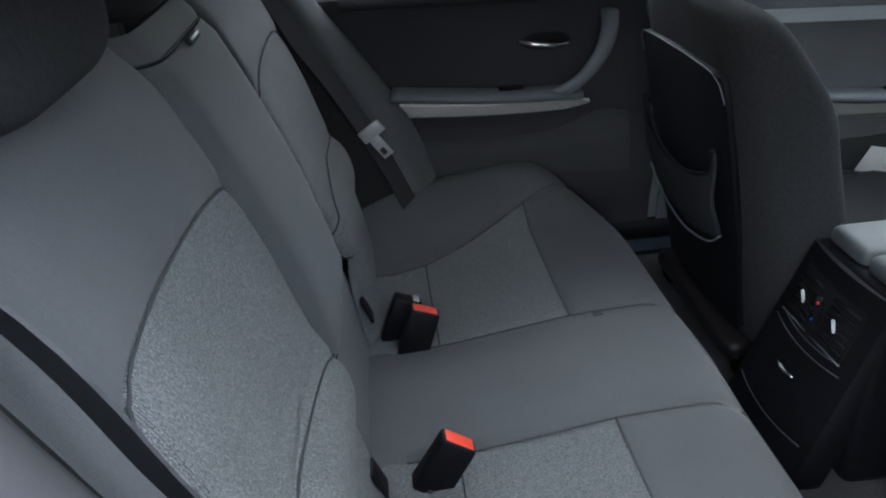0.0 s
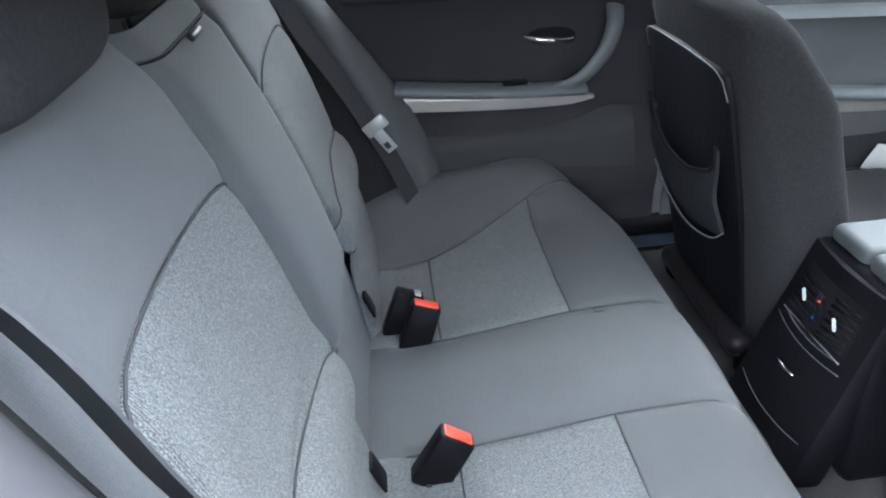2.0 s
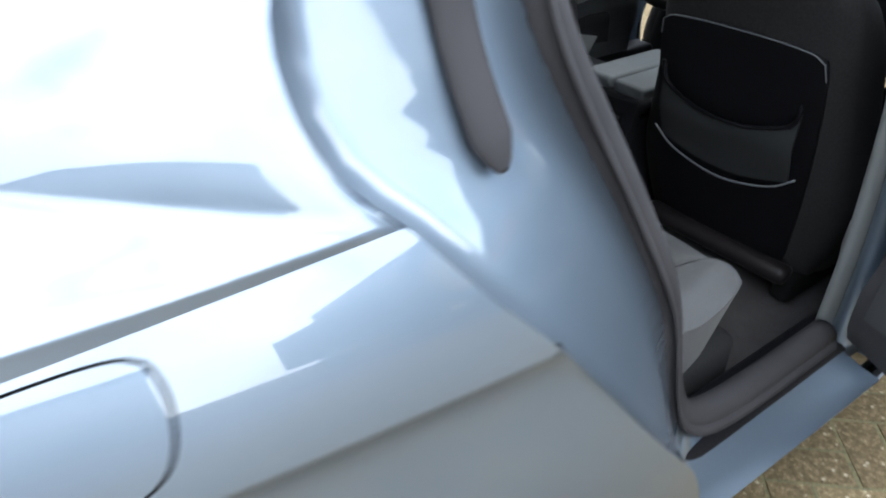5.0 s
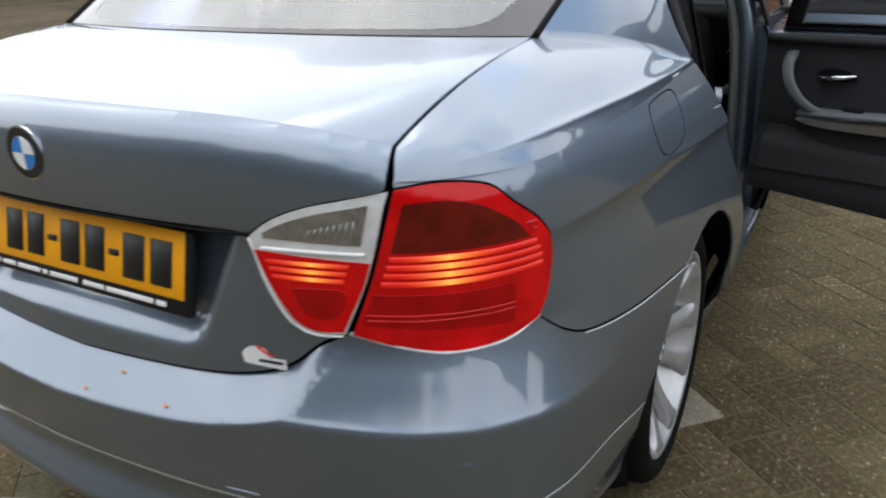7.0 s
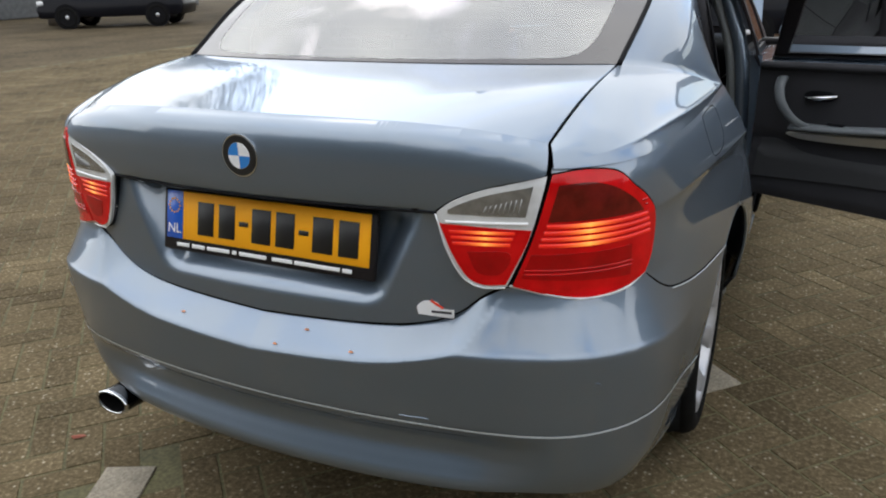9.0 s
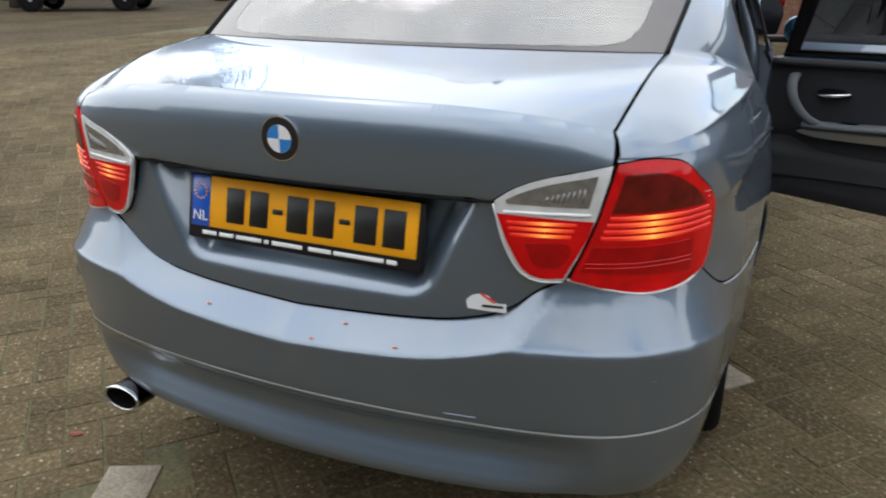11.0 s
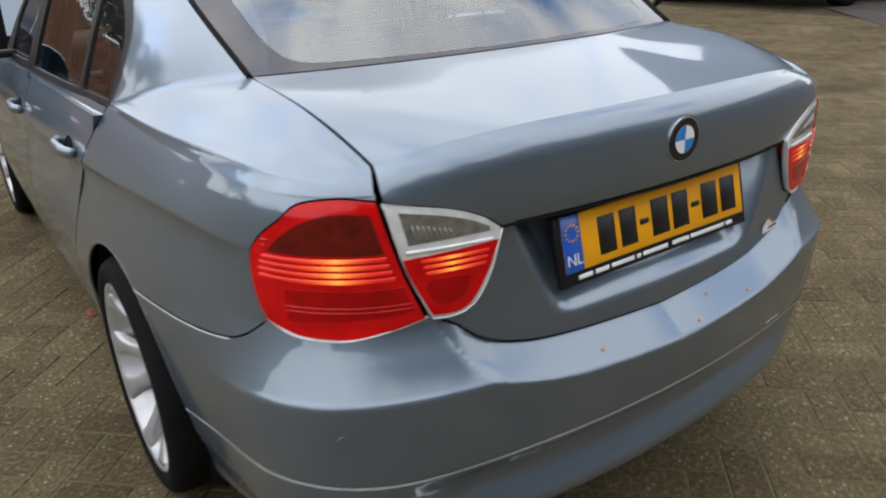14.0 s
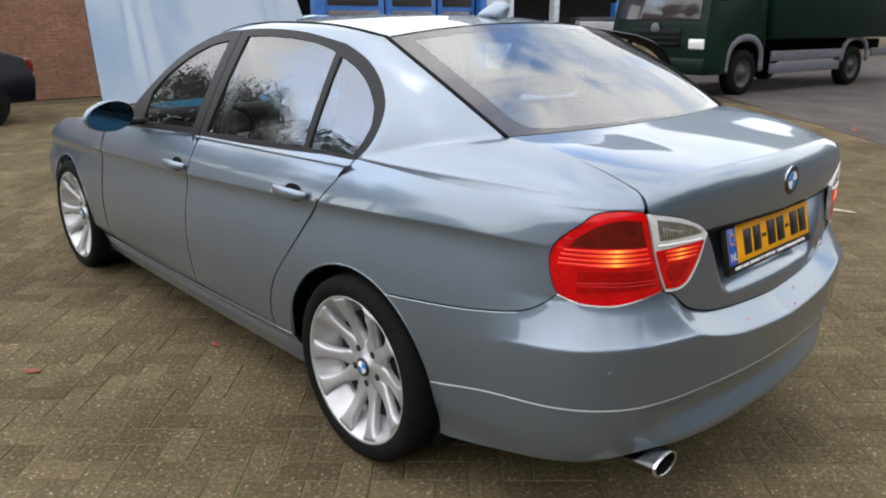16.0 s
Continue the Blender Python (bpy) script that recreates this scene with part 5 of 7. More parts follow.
    part("handle_recess", panel_mesh("handle_recess", loop([(hy - 0.055, 0.850), (hy - 0.03, 0.868), (hy + 0.035, 0.868), (hy + 0.060, 0.850), (hy + 0.03, 0.834), (hy - 0.03, 0.836), (hy - 0.055, 0.850)]), card, 0.02, flange=0, out=inn, lift=0.0025), PLASTIC, door)
    part("inner_handle", tube_mesh("inner_handle", [(s * 0.690, hy - 0.060, 0.857), (s * 0.676, hy - 0.03, 0.851), (s * 0.672, hy + 0.02, 0.845), (s * 0.684, hy + 0.056, 0.846)], 0.0105, 10, 0.01, 0.7, taper=lambda t: 0.35 + 0.75 * math.sin(math.pi * min(1, t * 0.75 + 0.15))), CHROME, door, "chrome inner handle")
    py = SEAT_Y + (0.008 if rear else 0.95)
    part("pull_handle", tube_mesh("pull_handle", [(s * 0.668, 1.800 + py, 0.742), (s * 0.644, 1.845 + py, 0.742), (s * 0.630, 1.905 + py, 0.770), (s * 0.632, 1.955 + py, 0.822), (s * 0.652, 1.980 + py, 0.872), (s * 0.688, 1.990 + py, 0.905)], 0.020, 12, 0.012, 0.55, up=(s, 0, 0), taper=lambda t: 0.55 + 0.55 * t), DOORSOFT, door, "grey curved pull handle")
    part("window_switch", box_mesh("window_switch", (0.022, 0.055, 0.008), (s * 0.645, a + 0.262, 0.767), 0.003), PLASTIC, door)

    if not rear:
        # the front door's fittings sit lower, under a deep padded ledge
        for o in set(door.children) - before:
            o.data.transform(Matrix.Translation((0, 0, -0.088)))
        # the pad's paler grey stands for the window light falling on it
        part("ledge_pad", grid_mesh("ledge_pad", lambda y, t: np.stack([s * (0.664 + 0.10 * t), y, 0.846 - 0.05 * (y - 2.45) + 0.045 * t**0.5], -1), np.linspace(2.19, 3.02, 14), np.linspace(0, 1, 10), flip=s < 0), LEDGE_LIT, door, "padded window ledge, paled for skylight")


for door in [o for o in car.children if o.name.startswith(("rear_door", "front_door"))]:
    s = 1 if door.data.vertices[0].co.x > 0 else -1
    door_inner(s, door, 0, door.name.startswith("rear_door"))

# door opening on the open side: painted jamb, rubber seal; pillars and sills on both
for s in (1, -1):
    rim3 = [body_skin(np.array(s * U(y=y)), np.array(z)) for y, z in [(2.10, 0.322), (1.8, 0.322), (1.54, 0.322)] + door_rear[::-1][1:]]
    rim3 += [(house if s > 0 else house_left)(np.array(y), np.array(z)) for y, z in FRAME_REAR[1:] + FRAME_TOP[1:4]]
    rim3 = _even([tuple(p) for p in rim3], 70)
    seal = [(0.755, 2.06, 0.385), (0.755, 1.75, 0.385), (0.75, 1.60, 0.42), (0.745, 1.535, 0.55), (0.74, 1.50, 0.70), (0.735, 1.414, 0.846), (0.72, 1.33, 0.984), (0.705, 1.268, 1.088),
            (0.69, 1.237, 1.166), (0.675, 1.243, 1.215), (0.655, 1.285, 1.265), (0.63, 1.38, 1.305), (0.61, 1.6, 1.338), (0.61, 2.1, 1.338)]
    seal3 = _even([(s * x, y, z) for x, y, z in seal], 70)
    for _ in range(5):
        seal3[1:-1] = (seal3[:-2] + 2 * seal3[1:-1] + seal3[2:]) / 4
    # match the two lines foot by foot
    k = len(rim3)
    mid1 = rim3 * 0.86 + seal3 * 0.14 + np.array([-s * 0.020, 0, 0])
    mid2 = rim3 * 0.45 + seal3 * 0.55 + np.array([-s * 0.022, 0, 0])
    rows = [rim3, rim3 + np.array([-s * 0.010, 0.002, 0]), mid1, mid2, seal3, seal3 + np.array([-s * 0.04, 0.0, 0])]
    vs = [v for r in rows for v in r]
    fs = [(j * k + i, j * k + i + 1, (j + 1) * k + i + 1, (j + 1) * k + i) for j in range(len(rows) - 1) for i in range(k - 1)]
    part("door_jamb", raw("door_jamb", vs, fs if s < 0 else [f[::-1] for f in fs]), PAINT if s > 0 else TRIM_BLACK, car, "painted door jamb" if s > 0 else "")
    if s > 0:
        lip = np.array([0.028, -0.012, -0.012])
        cover = [seal3 + lip * 1.05 + np.array([-0.004, 0, 0]), seal3 + lip, seal3 + lip * 0.6 + np.array([0.006, 0.002, 0.002]), seal3 + np.array([0.004, 0.003, 0.003]), seal3 + np.array([-0.03, 0.003, 0.002])]
        part("aperture_trim", raw("aperture_trim", [v for r in cover for v in r], [(j * k + i, (j + 1) * k + i, (j + 1) * k + i + 1, j * k + i + 1) for j in range(4) for i in range(k - 1)]), SEAL, car, "grey rubber aperture trim")
    if s > 0:
        part("pillar_strip", tube_mesh("pillar_strip", [(0.682, 1.148, 1.165), (0.698, 1.153, 1.112), (0.714, 1.158, 1.072), (0.730, 1.166, 1.032), (0.744, 1.174, 0.998)], 0.024, 16, 0.006, 0.4, up=(1, 0, 0.35), taper=lambda t: min(1.0, (0.04 + 5 * (1 - t)) ** 0.5)), SEAL, car, "grey rubber pillar strip")
    part("door_seal", tube_mesh("door_seal", [tuple(p) for p in (seal3 + np.array([-s * 0.010, 0, 0]))[::2]], 0.027 if s > 0 else 0.014, 12, 0.04), SEAL if s > 0 else TRIM_BLACK, car, "grey rubber door seal" if s > 0 else "")
    pil = [(0.80, 2.13, 0.33), (0.80, 2.13, 0.62), (0.775, 2.125, 0.95), (0.715, 2.115, 1.15), (0.625, 2.10, 1.37)]
    part("centre_pillar", tube_mesh("centre_pillar", [(s * (x - 0.035), y, z) for x, y, z in pil], 0.062, 12, 0.04, 0.45, up=(s, 0, 0)), PAINT if s > 0 else TRIM_BLACK, car)
    part("pillar_trim", tube_mesh("pillar_trim", [(s * (x - 0.075), y, z) for x, y, z in pil], 0.058, 12, 0.04, 0.35, up=(s, 0, 0)), HEADLINE, car, "grey pillar trim")
    part("sill_trim", box_mesh("sill_trim", (0.10, 1.9, 0.06), (s * 0.735, 2.35, 0.345), 0.02), PLASTIC, car)
    part("inner_wheel_arch", box_mesh("inner_wheel_arch", (0.16, 0.62, 0.60), (s * 0.66, 0.95, 0.62), 0.06), UNDER, car)
part("headlining", grid_mesh("headlining", lambda q, p: roof_skin(q * 0.97, p) + np.array([0, 0, -0.03]), np.linspace(-1, 1, 17), np.linspace(0, 1, 14)), LINING, car)
part("parcel_shelf", box_mesh("parcel_shelf", (1.14, 0.50, 0.03), (0, 0.82, 1.015), 0.01), CLOTH_DARK, car, "dark parcel shelf")
part("dashboard", box_mesh("dashboard", (1.36, 0.45, 0.30), (0, 3.12, 0.80), 0.09, segments=4), PLASTIC, car, "dark dashboard")
part("carpet", box_mesh("carpet", (1.36, 1.35, 0.03), (0, 2.22, 0.268), 0.008), CARPET, car, "dark grey carpet")
part("tunnel", box_mesh("tunnel", (0.30, 0.36, 0.10), (0, 1.89, 0.315), 0.06, taper=(0.8, 1), segments=4), CARPET, car)

# rear bench
bench = thing("rear_seat", "charcoal cloth rear bench with grey ribbed inserts", "car seat", at=(0, SEAT_Y, 0))
SEAMS = [((0.135, 1.46), (0.135, 1.97)), ((0.135, 1.772), (0.545, 1.772)), ((0.135, 1.537), (0.440, 1.537)), ((0.425, 1.46), (0.440, 1.537)), ((0.440, 1.537), (0.545, 1.772)), ((0.545, 1.772), (0.606, 1.905))]
BENCH_RIM = np.array(spline([(0.69, 1.40), (0.693, 1.60), (0.688, 1.76), (0.662, 1.845), (0.612, 1.912), (0.55, 1.948), (0.48, 1.966), (0.38, 1.972), (0.27, 1.972), (0.135, 1.972), (0.0, 1.972)], 0.0015))


def seam_dip(x, y, seams, depth, wide):
    d = np.full(np.shape(x), 9.0)
    for (ax, ay), (bx, by) in seams:
        vx, vy = bx - ax, by - ay
        t = np.clip(((x - ax) * vx + (y - ay) * vy) / (vx * vx + vy * vy), 0, 1)
        d = np.minimum(d, np.hypot(x - ax - t * vx, y - ay - t * vy))
    return -depth * np.exp(-(d / wide) ** 2)


def cushion(x, y):
    x, y = np.asarray(x, float), np.asarray(y, float)
    a = np.abs(x)
    z = np.interp(y, [1.40, 1.54, 1.77, 1.86], [0.462, 0.470, 0.503, 0.508])
    z = z + 0.010 * np.exp(-(a / 0.10) ** 2) - 0.014 * np.exp(-((a - 0.33) / 0.15) ** 2) * smooth(1.85, 1.6, y) + 0.088 * smooth(0.46, 0.66, a) * smooth(1.98, 1.80, y) - 0.10 * np.maximum(a - 0.66, 0)
    # rounded over all along the rim
    d = np.min(np.hypot(a[..., None] - BENCH_RIM[:, 0], y[..., None] - BENCH_RIM[:, 1]), axis=-1)
    t = np.clip(0.86 - d / 0.075, 0, 1) * np.where(a > 0.66, smooth(1.50, 1.70, y), 1)
    z = z - 0.07 * (1 - np.sqrt(np.maximum(1 - t * t, 0)))
    z = z + seam_dip(a, y, SEAMS, 0.006, 0.011)
    return np.stack([x, y, z], -1)


def cush_panel(name, poly, mat, label="", parent=bench, both=True, step=0.014):
    o = loop(*poly, step=0.014)
    for s in ((1, -1) if both else (1,)):
        p = np.stack([o[:, 0] * s, o[:, 1]], 1)
        part(name, panel_mesh(name, p, cushion, step, flange=0.004, out=up), mat, parent, label)


cush_panel("seat_insert", [[(0.135, 1.537), (0.440, 1.537)], [(0.440, 1.537), (0.545, 1.772)], [(0.545, 1.772), (0.135, 1.772)], [(0.135, 1.772), (0.135, 1.537)]], CLOTH_LIGHT, "grey ribbed seat insert")
cush_panel("front_pad", [[(0.135, 1.772), (0.545, 1.772)], [(0.545, 1.772), (0.612, 1.912)], [(0.612, 1.912), (0.55, 1.948), (0.48, 1.966), (0.38, 1.972), (0.27, 1.972), (0.135, 1.972)], [(0.135, 1.972), (0.135, 1.772)]], CLOTH)
cush_panel("back_pad", [[(0.135, 1.40), (0.41, 1.40)], [(0.41, 1.40), (0.440, 1.537)], [(0.440, 1.537), (0.135, 1.537)], [(0.135, 1.537), (0.135, 1.40)]], CLOTH_LIGHT)
cush_panel("side_bolster", [[(0.41, 1.40), (0.69, 1.40)], [(0.69, 1.40), (0.693, 1.60), (0.688, 1.76), (0.662, 1.845), (0.612, 1.912)], [(0.612, 1.912), (0.545, 1.772), (0.440, 1.537), (0.41, 1.40)]], CLOTH)
cush_panel("middle_pad", [[(-0.135, 1.40), (0.135, 1.40)], [(0.135, 1.40), (0.135, 1.972)], [(0.135, 1.972), (-0.135, 1.972)], [(-0.135, 1.972), (-0.135, 1.40)]], CLOTH, both=False)
rim = np.concatenate([BENCH_RIM, BENCH_RIM[::-1][1:] * np.array([-1, 1])])[::6]


def skirt(u, t):
    u, t = np.asarray(u, float), np.asarray(t, float)
    x, y = np.interp(u, np.arange(len(rim)), rim[:, 0]), np.interp(u, np.arange(len(rim)), rim[:, 1])
    z = cushion(x, y)[..., 2] + 0.001
    inn = 0.045 * t * smooth(1.40, 1.60, y)
    return np.stack([x * (1 - inn / 0.7), y - inn, z + (0.285 - z) * t], -1)


part("cushion_front", grid_mesh("cushion_front", skirt, np.arange(len(rim)), np.linspace(0, 1, 7)), CLOTH, bench)
part("seat_base", box_mesh("seat_base", (1.34, 0.46, 0.14), (0, 1.66, 0.345), 0.03), CLOTH_DARK, bench)
part("cushion_button", box_mesh("cushion_button", (0.012, 0.018, 0.003), (-0.118, 1.818, 0.5085), 0.0012), SEAMCLOTH, bench)

ins_top = [(0.155, 0.925), (0.18, 0.940), (0.25, 0.951), (0.36, 0.958), (0.46, 0.961), (0.530, 0.955), (0.558, 0.930), (0.562, 0.860), (0.558, 0.735)]
roll_top = [(0.558, 0.735), (0.36, 0.735), (0.22, 0.722), (0.163, 0.690)]
roll_low = [(0.163, 0.655), (0.20, 0.628), (0.30, 0.620), (0.556, 0.622)]
BACK_Y = pchip((0.40, 1.436), (0.46, 1.416), (0.56, 1.398), (0.62, 1.391), (0.68, 1.381), (0.76, 1.362), (0.84, 1.340), (0.93, 1.308), (1.01, 1.275), (1.06, 1.252), (1.10, 1.218))


def chain(pts, step=0.03):
    q = spline(pts, step)
    return [(tuple(a), tuple(b)) for a, b in zip(q[:-1], q[1:])]


BSEAMS = [((0.150, 0.655), (0.150, 1.10)), ((0.0, 0.652), (0.150, 0.652)), ((0.0, 1.069), (0.150, 1.069))] + chain(ins_top) + chain(roll_top) + chain(roll_low)


def backrest(x, z):
    x, z = np.asarray(x, float), np.asarray(z, float)
    a = np.abs(x)
    y = BACK_Y(z)
    # armrest a little proud, the foot below it set back
    y = y + 0.010 * np.exp(-(a / 0.132) ** 10) * smooth(0.645, 0.675, z) - 0.006 * smooth(0.655, 0.640, z) * smooth(0.185, 0.160, a)
    # hollow for the back, plump roll at the loins, plump foot
    y = y - 0.012 * np.exp(-((a - 0.36) / 0.14) ** 2) * smooth(0.72, 0.80, z) * smooth(1.0, 0.90, z)
    y = y + 0.024 * np.sqrt(np.maximum(1 - ((z - 0.676) / 0.060) ** 2, 0)) * smooth(0.155, 0.20, a) * smooth(0.572, 0.515, a)
    y = y + 0.016 * np.sqrt(np.maximum(1 - ((z - 0.52) / 0.105) ** 2, 0)) * smooth(0.170, 0.205, a) * smooth(0.57, 0.53, a)
    # turned back at the outer edge
    y = y - 0.040 * smooth(0.530, 0.605, a) ** 2
    y = y + seam_dip(a, z, BSEAMS, 0.006, 0.010) + seam_dip(a, z, BSEAMS[:1], 0.022, 0.013)
    return np.stack([x, y, z], -1)


fwd = toward((0, 1, 0.3))


def back_panel(name, poly, mat, label="", both=True, step=0.016):
    o = loop(*poly, step=0.014)
    for s in ((1, -1) if both else (1,)):
        p = np.stack([o[:, 0] * s, o[:, 1]], 1)
        part(name, panel_mesh(name, p, backrest, step, flange=0.006, out=fwd), mat, bench, label)


back_panel("backrest_insert", [ins_top, roll_top, [(0.163, 0.690), (0.155, 0.925)]], CLOTH_LIGHT, "grey ribbed backrest insert", step=0.012)
back_panel("lumbar_roll", [roll_top[::-1], [(0.558, 0.735), (0.566, 0.68), (0.556, 0.622)], roll_low[::-1], [(0.163, 0.655), (0.163, 0.690)]], CLOTH_LIGHT, "grey ribbed lumbar roll", step=0.008)
back_panel("backrest_foot", [[(0.200, 0.616), (0.30, 0.614), (0.555, 0.614)], [(0.555, 0.614), (0.54, 0.43)], [(0.54, 0.43), (0.172, 0.43)], [(0.172, 0.43), (0.180, 0.59), (0.200, 0.616)]], CLOTH_LIGHT, step=0.012)
back_panel("backrest_upper", [[(0.152, 0.928), (0.18, 0.942), (0.25, 0.953), (0.36, 0.960), (0.46, 0.963), (0.532, 0.957), (0.561, 0.931), (0.566, 0.86)], [(0.566, 0.86), (0.592, 0.90), (0.604, 1.0), (0.585, 1.10)], [(0.585, 1.10), (0.152, 1.10)], [(0.152, 1.10), (0.152, 0.928)]], CLOTH, "charcoal cloth backrest")
back_panel("backrest_middle", [[(-0.147, 0.655), (0.147, 0.655)], [(0.147, 0.655), (0.147, 1.066)], [(0.147, 1.066), (-0.147, 1.066)], [(-0.147, 1.066), (-0.147, 0.655)]], CLOTH_MID, "grey middle backrest with armrest", both=False)
back_panel("middle_foot", [[(-0.168, 0.43), (0.168, 0.43)], [(0.168, 0.43), (0.170, 0.58), (0.156, 0.648)], [(0.156, 0.648), (-0.156, 0.648)], [(-0.156, 0.648), (-0.170, 0.58), (-0.168, 0.43)]], CLOTH, both=False)
back_panel("backrest_cap", [[(-0.147, 1.070), (0.147, 1.070)], [(0.147, 1.070), (0.147, 1.10)], [(0.147, 1.10), (-0.147, 1.10)], [(-0.147, 1.10), (-0.147, 1.070)]], CLOTH_MID, both=False)
for nm, seams, fn, nrm in (("cushion_seam", SEAMS, cushion, (0, 0, 1)), ("backrest_seam", BSEAMS, backrest, (0, 1, 0.3))):
    for (ax, ay), (bx, by) in seams:
        for s in (1, -1):
            t = np.linspace(0.0, 1.0, 12)
            q = fn(s * (ax + (bx - ax) * t), ay + (by - ay) * t) + np.array(nrm) * 0.0022
            part(nm, tube_mesh(nm, [tuple(v) for v in q], 0.0015, 6, 0.03), SEAMCLOTH, bench)
part("backrest_core", box_mesh("backrest_core", (1.16, 0.09, 0.66), (0, 1.225, 0.76), 0.03, Euler((radians(21.8), 0, 0)).to_matrix().to_4x4()), CLOTH_DARK, bench)
part("armrest_loop", box_mesh("armrest_loop", (0.055, 0.010, 0.010), (-0.01, 1.258, 1.063), 0.004), BLACK, bench)


def head_restraint(x, y, z, w, h, mat, label):
    b = bmesh.new()
    bmesh.ops.create_cube(b, size=1)
    bmesh.ops.subdivide_edges(b, edges=b.edges[:], cuts=14, use_grid_fill=True)
    for v in b.verts:
        p = v.co * 2
        n = (abs(p.x) ** 4 + abs(p.y) ** 4 + abs(p.z) ** 4) ** 0.25
        p = p / max(n, 1e-6)
        v.co = (x + p.x * w / 2 * (1 - 0.05 * p.z), y + p.y * 0.055 - 0.02 * p.z, z + p.z * h / 2)
    for f in b.faces:
        f.smooth = True
    ob = thing("head_restraint", label, "head restraint", "rear head restraints", at=(0, SEAT_Y, 0))
    part("pad", b, mat, ob)
    for k in (-1, 1):
        part("post", tube_mesh("post", [(x + k * 0.06, y - 0.005, z - h / 2 - 0.05), (x + k * 0.06, y - 0.008, z - h / 2 + 0.04)], 0.006, 10), CHROME, ob, "chrome post")
    return ob


head_restraint(0.400, 1.205, 1.222, 0.29, 0.22, CLOTH_DARK, "charcoal head restraint on the rear bench")
head_restraint(-0.375, 1.205, 1.215, 0.29, 0.22, CLOTH_DARK, "charcoal head restraint on the rear bench")
head_restraint(0.0, 1.170, 1.160, 0.22, 0.12, CLOTH_DARK, "low black middle head restraint on the rear bench")

# side wings beside the doors, with a dark recess between wing and backrest for the belt
wing_in = pchip((0.43, 1.560), (0.495, 1.535), (0.594, 1.484), (0.722, 1.421), (0.853, 1.354), (0.985, 1.292), (1.12, 1.225))
wing_out = pchip((0.43, 1.600), (0.57, 1.592), (0.645, 1.568), (0.74, 1.526), (0.857, 1.452), (0.965, 1.378), (1.12, 1.275))
for s in (-1, 1):
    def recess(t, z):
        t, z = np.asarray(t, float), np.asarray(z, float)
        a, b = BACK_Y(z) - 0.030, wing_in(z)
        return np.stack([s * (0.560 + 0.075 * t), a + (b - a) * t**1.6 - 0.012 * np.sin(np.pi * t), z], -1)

    def wing(t, z):
        t, z = np.asarray(t, float), np.asarray(z, float)
        a, b = wing_in(z), wing_out(z)
        x = 0.635 + 0.075 * t**2.2 - 0.020 * np.sin(np.pi * np.minimum(t * 1.15, 1))
        return np.stack([s * x, a + (b - a) * np.minimum(t * 1.25, 1) ** 0.9 - 0.03 * np.maximum(t - 0.8, 0) / 0.2, z], -1)
    zs = np.linspace(0.43, 1.12, 40)
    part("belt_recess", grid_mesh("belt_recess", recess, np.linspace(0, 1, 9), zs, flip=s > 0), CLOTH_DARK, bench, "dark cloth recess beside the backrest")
    if s < 0:
        part("side_wing", grid_mesh("side_wing", wing, np.linspace(0, 1, 17), zs, flip=s > 0), CLOTH_MID, bench, "grey padded side wing")

# belts and buckles
def buckle(x, y, z, lean, red=True):
    ob = thing("seat_belt_buckle", "black belt buckle with red press button in the bench" if red else "small black belt buckle in the bench", "seat belt buckle", "belt buckles", at=(0, SEAT_Y, 0))
    rot = Euler((radians(lean), radians(-6), 0)).to_matrix().to_4x4()
    part("housing", box_mesh("housing", (0.034, 0.056, 0.092), (x, y, z), 0.005, rot, taper=(0.94, 0.95)), PLASTIC, ob)
    if red:
        part("press_button", box_mesh("press_button", (0.024, 0.044, 0.006), tuple(Vector((x, y, z)) + rot @ Vector((0, 0.0, 0.0445))), 0.002, rot), BUCKLE_RED, ob, "red press button")
    else:
        part("end_plate", box_mesh("end_plate", (0.020, 0.012, 0.006), tuple(Vector((x, y, z)) + rot @ Vector((0, 0.014, 0.0465))), 0.002, rot), TONGUE, ob, "bright metal end plate")
    part("stalk", box_mesh("stalk", (0.04, 0.012, 0.05), tuple(Vector((x, y, z)) + rot @ Vector((0, 0, -0.06))), 0.003, rot), WEB, ob)
    return ob


